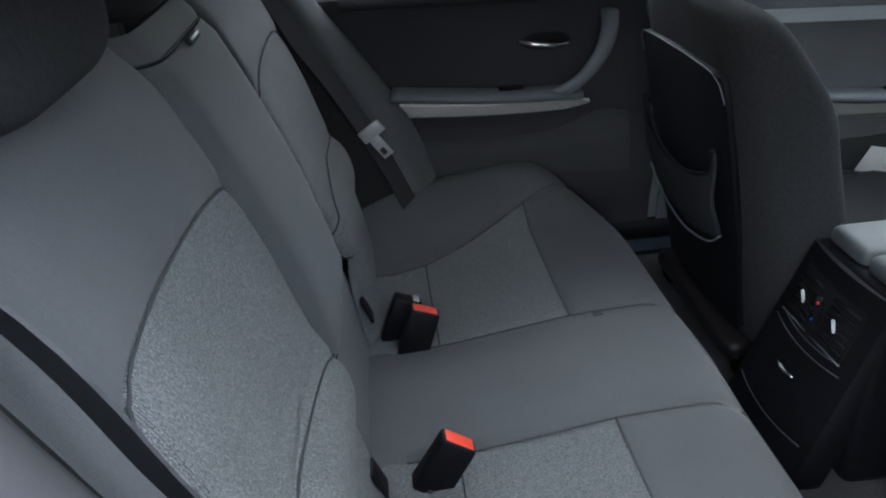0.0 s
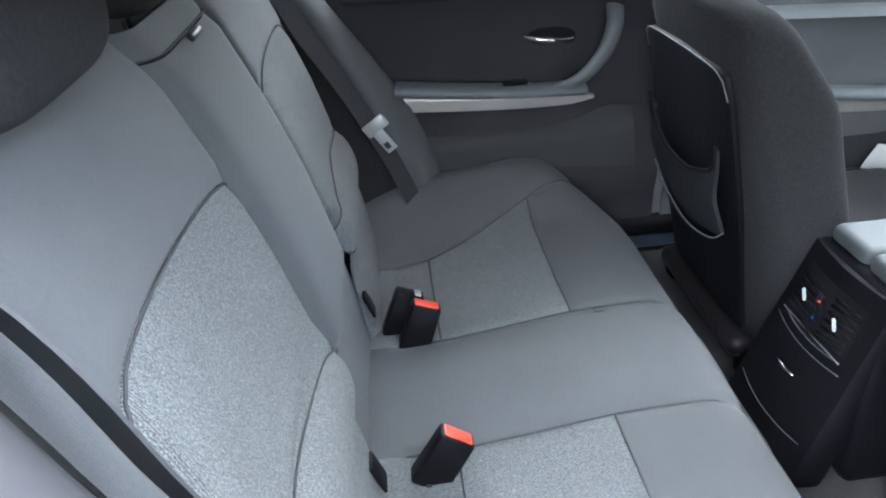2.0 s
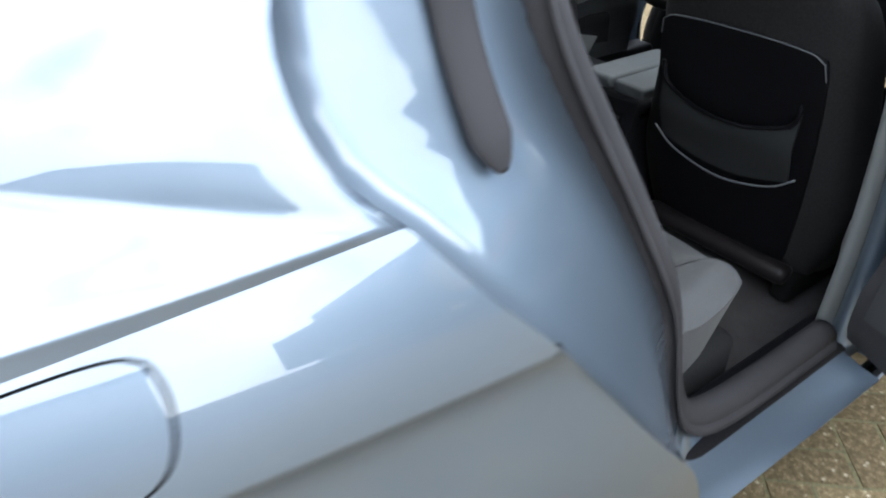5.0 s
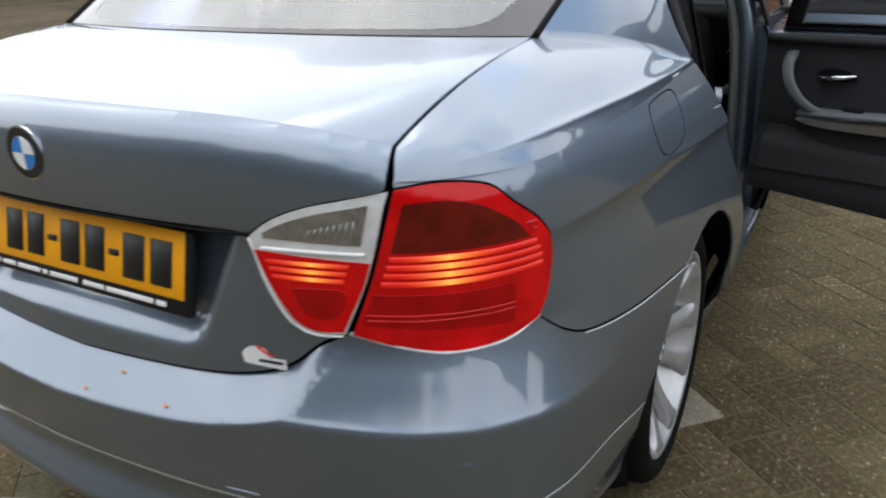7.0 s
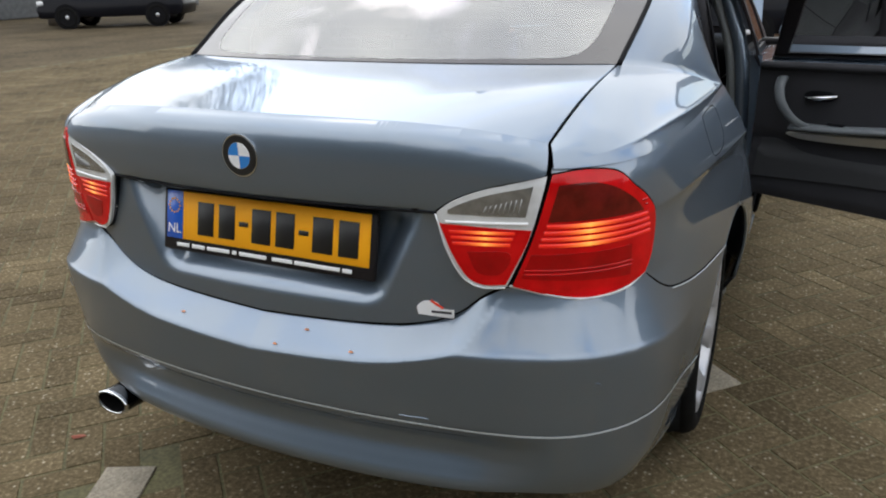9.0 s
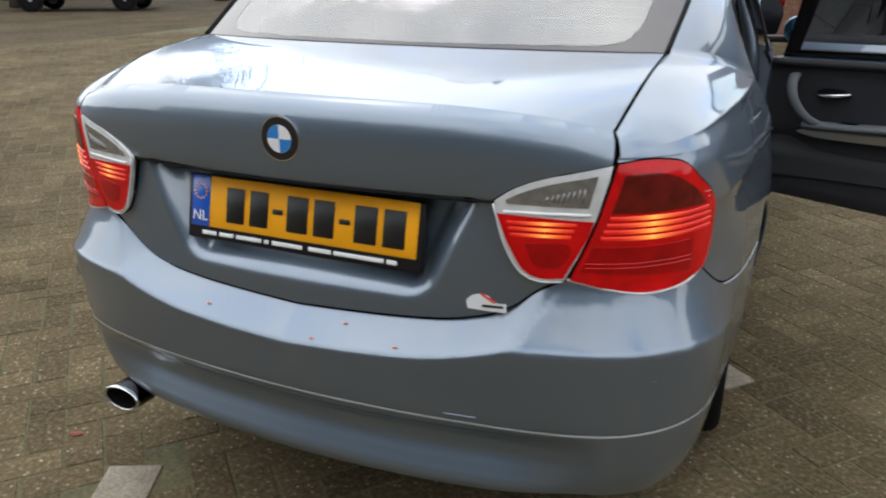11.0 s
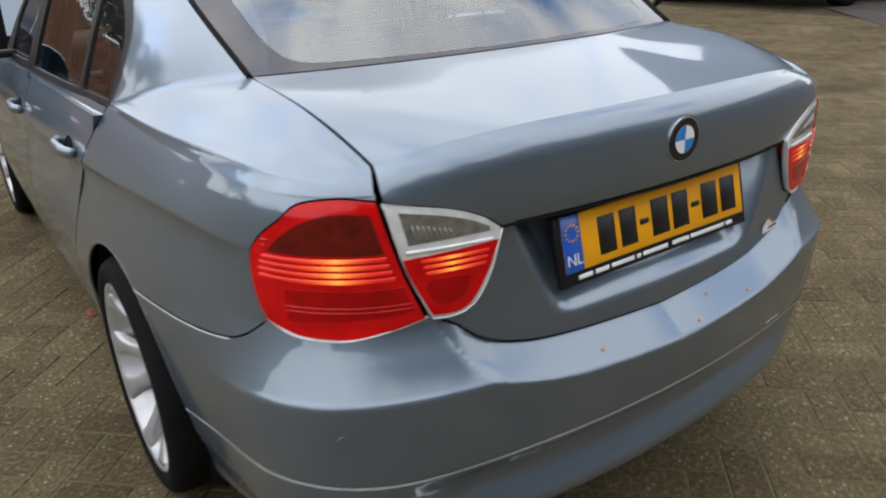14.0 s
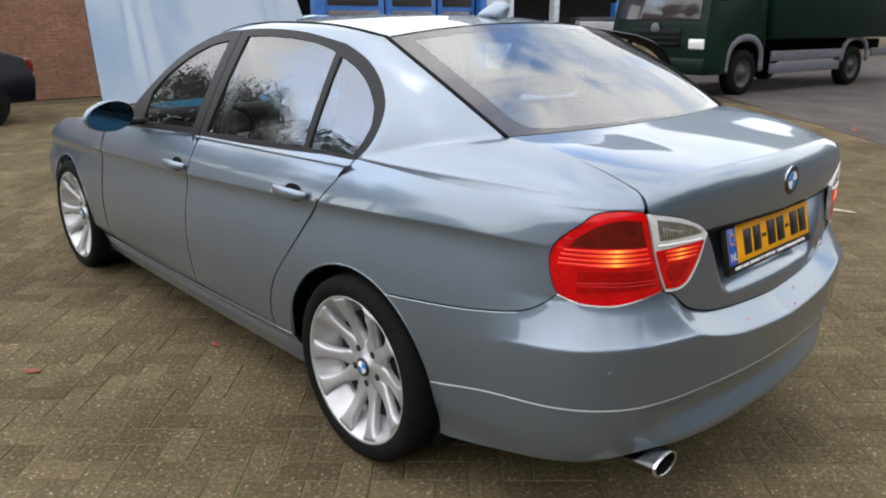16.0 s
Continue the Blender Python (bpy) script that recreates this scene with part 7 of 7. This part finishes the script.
BF = [(0, 1, 5, 4), (1, 2, 6, 5), (2, 3, 7, 6), (3, 0, 4, 7), (4, 5, 9, 8), (5, 6, 10, 9), (6, 7, 11, 10), (7, 4, 8, 11), (8, 9, 10, 11)]
near_meshes = []
for v in range(4):
    vs = block_verts(2 * CELL, CELL, 0, rng.uniform(-0.008, 0.008), rng.uniform(-0.009, 0.009))
    me = raw("paving_block", vs, BF, flat=True)
    me.materials.append(PAVER)
    near_meshes.append(me)
all_v, all_f, singles = [], [], []
slabs = [(0.769, 1.242, 0.06, 0.205, -43), (-0.60, 0.04, 0.17, 0.145, 25)]
R = 125
for i in range(-R, R):
    for j in range(-R, R):
        k = (i - j) % 4
        if k not in (0, 3):
            continue
        cx, cy = (i + (1.0 if k == 0 else 0.5)) * CELL, (j + (0.5 if k == 0 else 1.0)) * CELL
        x, y = cx * ct - cy * st_ + 1.0, cx * st_ + cy * ct + 3.5
        if not (-10.5 < x < 10.5 and -5.5 < y < 13.2):
            continue
        if any(abs(x - a) + abs(y - b) < s for a, b, s, _, _ in slabs):
            continue
        ang = TURN45 + (0 if k == 0 else math.pi / 2) + rng.uniform(-0.012, 0.012)
        dz = rng.uniform(-0.0012, 0.0010)
        if -2.75 < x < -0.96 and -1.1 < y < 2.6 and len(singles) < 298:
            singles.append((x, y, dz, ang))
            continue
        c, s = math.cos(ang), math.sin(ang)
        base = len(all_v)
        for px, py, pz in block_verts(2 * CELL, CELL, dz, rng.uniform(-0.008, 0.008), rng.uniform(-0.009, 0.009)):
            all_v.append((x + px * c - py * s, y + px * s + py * c, pz))
        all_f += [tuple(base + q for q in f) for f in BF]
blocks = part("paving_blocks", raw("paving_blocks", all_v, all_f, flat=True), PAVER, sand)
tagged(blocks, kind="stuff")
for x, y, dz, ang in singles:
    ob = new("paving_block", near_meshes[rng.randrange(4)])
    ob.parent = sand
    ob.location, ob.rotation_euler = (x, y, dz), (0, 0, ang)
for x, y, s, size, turn in slabs:
    ob = part("paving_slab", box_mesh("paving_slab", (size, size, 0.04), (0, 0, -0.0155), 0.004), SLAB, sand, "pale square slab")
    ob.matrix_world = Matrix.Translation((x, y, 0)) @ Euler((0, 0, radians(turn))).to_matrix().to_4x4()

# fallen leaves, a pale stick
lm = bpy.data.meshes.new("leaf")
lm.from_pydata([(-0.03, 0, 0.002), (-0.012, 0.016, 0.008), (0.02, 0.014, 0.004), (0.036, 0, 0.012), (0.018, -0.014, 0.006), (-0.014, -0.015, 0.003)], [], [(0, 1, 2, 3), (0, 3, 4, 5)])
lm.materials.append(LEAFRED)
spots = [(-0.80, 2.14), (-1.49, 2.41), (-1.9, 2.6), (-2.6, 5.2), (2.2, 2.2), (3.1, 3.9), (-0.9, 0.15), (1.4, 1.6), (1.6, 0.9), (-3.1, 3.6), (-1.7, 5.8)] + [(8.0 + rng.uniform(-0.8, 1.2), 3.0 + rng.uniform(-0.9, 0.9)) for _ in range(34)]
for x, y in spots:
    ob = new("fallen_leaf", lm)
    ob.location, ob.rotation_euler = (x, y, 0.001 if x < 7 else 0.008), (rng.uniform(-0.1, 0.1), rng.uniform(-0.1, 0.1), rng.uniform(0, 6.3))
    k = rng.uniform(0.7, 1.5)
    ob.scale = (k, k, k)
    tagged(ob, "dry reddish-brown leaf lying on the paving", "leaf", "fallen leaves")
stick = part("stick", tube_mesh("stick", [(3.86, 1.26, 0.010), (3.89, 1.16, 0.013), (3.915, 1.06, 0.010)], 0.012, 6, 0.03, taper=lambda t: 1.2 - 0.6 * t), DRYWOOD)
tagged(stick, "pale dry stick lying on the paving", "stick")

# ---------------- buildings ----------------
def wall_bricks(name, x0, x1, y, z1, label):
    w = part(name, box_mesh(name, (x1 - x0, 0.4, z1), ((x0 + x1) / 2, y + 0.21, z1 / 2)), MORTAR)
    tagged(w, label, "wall", kind="structure")
    vs, fs = [], []
    bw, bh = 0.22, 0.0625
    rows_n = int(z1 / bh)
    for r in range(rows_n):
        n = int((x1 - x0) / bw) + 1
        for c in range(n):
            a = max(x0 + c * bw - (bw / 2 if r % 2 else 0) + 0.005, x0)
            b = min(a + bw - 0.01, x1)
            if b - a < 0.03:
                continue
            z = r * bh
            base = len(vs)
            d = rng.uniform(0, 0.003)
            for yy, k in ((y + 0.012, 0), (y - d, 0.003)):
                for px, pz in ((a + k, z + 0.004 + k), (b - k, z + 0.004 + k), (b - k, z + bh - 0.004 - k), (a + k, z + bh - 0.004 - k)):
                    vs.append((px, yy, pz))
            fs += [tuple(base + q for q in f) for f in ((0, 1, 5, 4), (1, 2, 6, 5), (2, 3, 7, 6), (3, 0, 4, 7), (4, 5, 6, 7))]
    tagged(part("wall_bricks", raw("wall_bricks", vs, fs, flat=True), BRICK, w), kind="stuff")
    return w


wall_bricks("wall_north", -9.0, 6.6, 14.2, 2.4, "brown brick yard wall of a low workshop building")
hall = thing("workshop_building", "workshop hall with blue-framed doors and dark open bays", "building")
part("wall", box_mesh("wall", (40, 0.3, 0.7), (26.6, 15.0, 3.45), 0.02), WALLGREY, hall)
part("roof", box_mesh("roof", (40.4, 14, 0.25), (26.8, 21.5, 3.927), 0.05), WALLGREY, hall)
part("upper_wall", box_mesh("upper_wall", (24, 12, 5.9), (36.5, 21.4, 7.05), 0.04), WALLGREY, hall, "higher grey end of the hall")
# bay floor and back are near-black: the unlit depth is put into their colour
part("bay_floor", box_mesh("bay_floor", (40, 5, 0.02), (26.6, 17.7, 0.01)), BAY_SHADE, hall)
part("bay_back", box_mesh("bay_back", (40, 0.2, 3.7), (26.6, 20.0, 1.9)), BAY_SHADE, hall)
for k, x in enumerate((6.75, 8.3, 13.9, 15.1, 17.2, 20.5, 23.8, 27.1, 30.4, 33.7)):
    part("door_post", box_mesh("door_post", (0.26 if k % 3 else 0.16, 0.2, 3.1), (x, 14.9, 1.55), 0.01), BLUEPAINT if k in (0, 1, 2, 5, 8) else GREYPAINT, hall, "painted steel post")
for x0, x1 in ((8.45, 10.4), (10.5, 12.2), (12.3, 13.7)):
    part("blue_door", box_mesh("blue_door", (x1 - x0, 0.08, 3.06), ((x0 + x1) / 2, 15.02, 1.54), 0.01), BLUEPAINT, hall, "blue sheet door")
    for i in range(4):
        part("door_window", box_mesh("door_window", ((x1 - x0) * 0.8, 0.02, 0.5), ((x0 + x1) / 2, 14.965, 0.75 + 0.62 * i), 0.01), FRIT, hall)
for i in range(9):
    part("shutter_slat", box_mesh("shutter_slat", (0.09, 0.05, 3.06), (14.2 + 0.1 * i, 14.96, 1.54), 0.01), GREYPAINT, hall)


# ---------------- lorry and parked cars ----------------
def wheel_at(parent, x, y, r, w, rim_mat=RIM, side=-1):
    wv = part("wheel", lathe_mesh("wheel", [(r * 0.62, 0.01), (r * 0.72, 0.03), (r * 0.93, 0.02), (r, -0.03), (r, -w + 0.03), (r * 0.7, -w)], 0, (0, 0), 1, 32), TYRE, parent)
    rv = part("rim", lathe_mesh("rim", [(r * 0.66, 0.012), (r * 0.60, -0.01), (r * 0.45, -0.06), (r * 0.22, -0.02), (r * 0.18, 0.02), (0.005, 0.02)], 0, (0, 0), 1, 32), rim_mat, wv)
    m = Matrix.Translation((x, y, r)) @ Euler((0, 0, radians(-90 if side < 0 else 90))).to_matrix().to_4x4()
    wv.matrix_local = m
    return wv


def prism(name, prof, w, inset=0.0, bevel=0.03):
    """A side profile (x, z) drawn out across y, its upper edges drawn in."""
    zt = max(p[1] for p in prof)
    zb = min(p[1] for p in prof)
    b = bmesh.new()
    L = [b.verts.new((x, -w / 2 + inset * (z - zb) / (zt - zb), z)) for x, z in prof]
    Rr = [b.verts.new((x, w / 2 - inset * (z - zb) / (zt - zb), z)) for x, z in prof]
    b.faces.new(L), b.faces.new(Rr[::-1])
    n = len(prof)
    for i in range(n):
        j = (i + 1) % n
        b.faces.new((L[j], L[i], Rr[i], Rr[j]))
    bmesh.ops.recalc_face_normals(b, faces=b.faces[:])
    bmesh.ops.bevel(b, geom=b.edges[:], offset=bevel, segments=2, affect="EDGES", profile=0.5)
    me = bpy.data.meshes.new(name)
    b.to_mesh(me)
    b.free()
    me.polygons.foreach_set("use_smooth", [True] * len(me.polygons))
    me.set_sharp_from_angle(angle=radians(40))
    return me


lorry = thing("lorry", "dark green box lorry with grey side skirts, parked in the yard", "truck")
lorry.matrix_world = Matrix.Translation((12.15, 6.02, 0)) @ Euler((0, 0, radians(-7.4))).to_matrix().to_4x4()
cab = part("cab", prism("cab", [(-1.25, 0.42), (-1.28, 1.0), (-1.25, 1.35), (-1.02, 2.55), (-0.75, 2.72), (0.62, 2.75), (0.66, 0.85), (0.52, 0.80), (0.45, 0.98), (0.0, 1.08), (-0.45, 0.98), (-0.56, 0.70), (-0.62, 0.42)], 2.35, 0.10, 0.05), TRUCKGREEN, lorry, "dark green cab")
cab.matrix_local = Matrix.Translation((0, 1.175, 0))
part("windscreen", prism("windscreen", [(-1.262, 1.42), (-1.05, 2.45), (-1.03, 2.45), (-1.242, 1.42)], 1.95, 0.12, 0.004), FRIT, cab, "dark windscreen")
part("grille", box_mesh("grille", (0.05, 1.2, 0.34), (-1.275, 0, 1.08), 0.02), PLASTIC, cab)
for k in range(3):
    part("grille_bar", box_mesh("grille_bar", (0.03, 1.15, 0.03), (-1.31, 0, 0.98 + 0.1 * k), 0.008), TRUCKGREEN, cab)
part("front_badge", lathe_mesh("front_badge", [(0.10, 0), (0.10, 0.02), (0.01, 0.025)], 0, (0, 0), 1, 24), TRUCKGREY, cab).matrix_local = Matrix.Translation((-1.30, 0, 1.26)) @ Euler((0, 0, radians(180))).to_matrix().to_4x4()
for s in (-1, 1):
    part("headlamp", box_mesh("headlamp", (0.10, 0.34, 0.19), (-1.255, s * 0.95, 0.98), 0.03), CLEAR, cab, "clear headlamp")
    part("fog_lamp", box_mesh("fog_lamp", (0.06, 0.40, 0.13), (-1.265, s * 0.85, 0.58), 0.02), CLEAR, cab, "clear fog lamp")
    part("door_line", box_mesh("door_line", (0.012, 0.006, 1.6), (0.35, s * 1.135, 1.7)), GAP, cab)
    part("side_window", prism("side_window", [(-0.98, 1.55), (-0.85, 2.35), (0.25, 2.38), (0.25, 1.55)], 0.02, 0, 0.004), FRIT, cab).matrix_local = Matrix.Translation((0, s * 1.105, 0)) @ Euler((radians(s * 2.6), 0, 0)).to_matrix().to_4x4()
    part("wing_mirror", box_mesh("wing_mirror", (0.12, 0.22, 0.42), (-1.12, s * 1.33, 1.95), 0.04), PLASTIC, cab)
    part("wheel_arch", tube_mesh("wheel_arch", [(-0.60, s * 1.14, 0.45), (-0.52, s * 1.14, 0.85), (-0.22, s * 1.14, 1.06), (0.22, s * 1.14, 1.06), (0.50, s * 1.14, 0.85), (0.56, s * 1.14, 0.45)], 0.07, 8, 0.06, 0.5, up=(0, 1, 0)), TRUCKGREY, cab, "grey wheel arch")
part("front_bumper", box_mesh("front_bumper", (0.16, 2.3, 0.30), (-1.23, 1.175, 0.58), 0.05), TRUCKGREEN, lorry)
part("plate", box_mesh("plate", (0.01, 0.52, 0.11), (-1.325, 1.175, 0.60)), YELLOW, lorry, "yellow plate")
part("box_body", box_mesh("box_body", (6.4, 2.42, 2.35), (3.95, 1.175, 2.22), 0.03), TRUCKGREEN, lorry, "dark green box body")
part("chassis", box_mesh("chassis", (6.6, 0.9, 0.25), (3.4, 1.175, 0.85), 0.02), UNDER, lorry)
for s in (0.03, 2.32):
    part("side_skirt", box_mesh("side_skirt", (2.65, 0.06, 0.20), (2.20, s, 0.72), 0.02), TRUCKGREY, lorry, "grey side skirt")
    part("side_skirt", box_mesh("side_skirt", (2.65, 0.06, 0.20), (2.20, s, 0.48), 0.02), TRUCKGREY, lorry, "grey side skirt")
    part("rear_arch", tube_mesh("rear_arch", [(3.58, s, 0.55), (3.72, s, 0.92), (4.15, s, 1.05), (4.58, s, 0.92), (4.72, s, 0.55)], 0.06, 8, 0.06, 0.6, up=(0, 1, 0)), TRUCKGREY, lorry)
    part("side_skirt", box_mesh("side_skirt", (1.6, 0.06, 0.18), (5.7, s, 0.72), 0.02), TRUCKGREY, lorry)
for x in (0.0, 4.15):
    wheel_at(lorry, x, 0.05, 0.43, 0.25, TRUCKRIM, side=-1)
    wheel_at(lorry, x, 2.30, 0.43, 0.25, TRUCKRIM, side=1)


def parked_car(x, y, turn, paint, label):
    ob = thing("parked_car", label, "car", "parked cars")
    ob.matrix_world = Matrix.Translation((x, y, 0)) @ Euler((0, 0, radians(turn))).to_matrix().to_4x4()
    prof = [(-2.10, 0.30), (-2.16, 0.55), (-2.05, 0.80), (-1.85, 0.88), (-0.95, 0.98), (0.9, 1.0), (1.75, 0.98), (1.98, 0.90), (2.06, 0.60), (2.0, 0.30)]
    body_ = part("body", prism("body", prof, 1.76, 0.10, 0.06), paint, ob)
    part("cabin", prism("cabin", [(-1.05, 0.95), (-0.30, 1.38), (0.2, 1.46), (1.0, 1.43), (1.72, 0.97)], 1.60, 0.20, 0.05), FRIT, ob, "dark cabin glass")
    part("roof", prism("roof", [(-0.28, 1.40), (0.2, 1.475), (1.0, 1.445), (0.98, 1.40)], 1.22, 0.03, 0.02), paint, ob)
    for s in (-1, 1):
        part("headlamp", box_mesh("headlamp", (0.22, 0.34, 0.14), (-2.02, s * 0.66, 0.72), 0.04), CLEAR, ob)
        part("rear_lamp", box_mesh("rear_lamp", (0.12, 0.25, 0.20), (1.99, s * 0.68, 0.80), 0.03), RED_DARK, ob)
        for wx in (-1.30, 1.28):
            wheel_at(ob, wx, s * 0.86, 0.315, 0.20, side=s)
            part("arch_shadow", lathe_mesh("arch_shadow", [(0.36, 0.0), (0.02, 0.0)], 0, (0, 0), 1, 24), GAP, ob).matrix_local = Matrix.Translation((wx, s * 0.878, 0.33)) @ Euler((0, 0, radians(-90 if s < 0 else 90))).to_matrix().to_4x4()
    part("plate", box_mesh("plate", (0.012, 0.52, 0.11), (-2.165, 0, 0.52)), YELLOW, ob, "yellow plate")
    part("grille", box_mesh("grille", (0.03, 0.9, 0.12), (-2.13, 0, 0.68), 0.02), PLASTIC, ob)
    return ob


parked_car(-1.25, 11.4, 8, DARKPAINT, "black hatchback parked before the brick wall")
parked_car(12.9, 9.9, 50, DARKPAINT, "black car with a yellow plate beside the lorry")
parked_car(3.75, 8.9, 0, TEALPAINT, "blue car parked before the workshop")
parked_car(-18, 16, 30, DARKPAINT, "dark car on the far side of the yard")

# ---------------- trees and far buildings round the yard ----------------
def leaf_mesh(n, spread, height, seed):
    r = random.Random(seed)
    vs, fs = [], []
    centres = [(r.gauss(0, spread * 0.5), r.gauss(0, spread * 0.5), height + r.uniform(-0.30, 0.27) * height) for _ in range(46)]
    for _ in range(n):
        cx, cy, cz = centres[r.randrange(46)]
        p = Vector((cx + r.gauss(0, 0.55), cy + r.gauss(0, 0.55), cz + r.gauss(0, 0.45)))
        a, b = Vector((r.gauss(0, 1), r.gauss(0, 1), r.gauss(0, 1))).normalized(), Vector((r.gauss(0, 1), r.gauss(0, 1), r.gauss(0, 1))).normalized()
        k = r.uniform(0.06, 0.11)
        base = len(vs)
        vs += [p - a * k, p + b * k * 0.5, p + a * k, p - b * k * 0.5]
        fs.append((base, base + 1, base + 2, base + 3))
    return raw("crown", vs, fs, flat=True)


def tree(x, y, h, seed):
    ob = thing("tree", "tall broadleaf tree standing beyond the yard", "tree", "trees round the yard", at=(x, y, 0))
    r = random.Random(seed)
    part("trunk", tube_mesh("trunk", [(0, 0, 0), (0.1, 0.05, h * 0.3), (0.0, 0.1, h * 0.6), (0.15, 0.0, h * 0.95)], 0.22, 10, 0.4, taper=lambda t: 1.2 - t), BARK, ob)
    for k in range(7):
        a = 6.28 * k / 7 + r.uniform(-0.3, 0.3)
        z = h * r.uniform(0.42, 0.7)
        part("limb", tube_mesh("limb", [(0.05, 0.05, z), (math.cos(a) * 0.9, math.sin(a) * 0.9, z + 0.8), (math.cos(a) * 1.9, math.sin(a) * 1.9, z + 1.9)], 0.08, 6, 0.3, taper=lambda t: 1.1 - t), BARK, ob)
    part("crown", leaf_mesh(15000, 2.8, h * 0.74, seed), LEAF, ob)
    return ob


for k, (x, y, h) in enumerate([(-21, 16, 4.6), (-18, 22, 8.6), (-13, 25, 8.8), (-22.5, 23, 11.0), (-8, 24, 6.6), (2.6, -11.4, 6.6), (-2.2, -12.2, 7.2), (7.2, -11.0, 6.2), (-6.6, -11.6, 6.6), (0.2, -13.5, 7.4), (5.0, -13.4, 7.2), (-4.6, -13.6, 7.2)]):
    tree(x, y, h, 11 + k)
for x, y, w, d, h, t in ((-2, -18, 46, 6, 7.5, 0), (-30, 4, 6, 50, 2.4, 0), (26, -10, 8, 24, 5.0, 0)):
    ob = thing("far_building", "low grey building across the yard", "building", "buildings round the yard")
    part("wall", box_mesh("wall", (w, d, h), (x, y, h / 2), 0.02), WALLGREY, ob)
    part("roof", box_mesh("roof", (w + 0.5, d + 0.5, 0.25), (x, y, h + 0.127), 0.03), UNDER, ob)
    n = int(max(w, d) / 4)
    for i in range(n):
        o = -max(w, d) / 2 + 2 + 4 * i
        if w > d:
            part("window", box_mesh("window", (1.8, 0.1, 1.2), (x + o, y + d / 2 + 0.03, 1.8), 0.02), FRIT, ob)
        else:
            part("window", box_mesh("window", (0.1, 1.8, 1.2), (x + (w / 2 + 0.03) * (1 if x < 0 else -1), y + o, 1.8), 0.02), FRIT, ob)
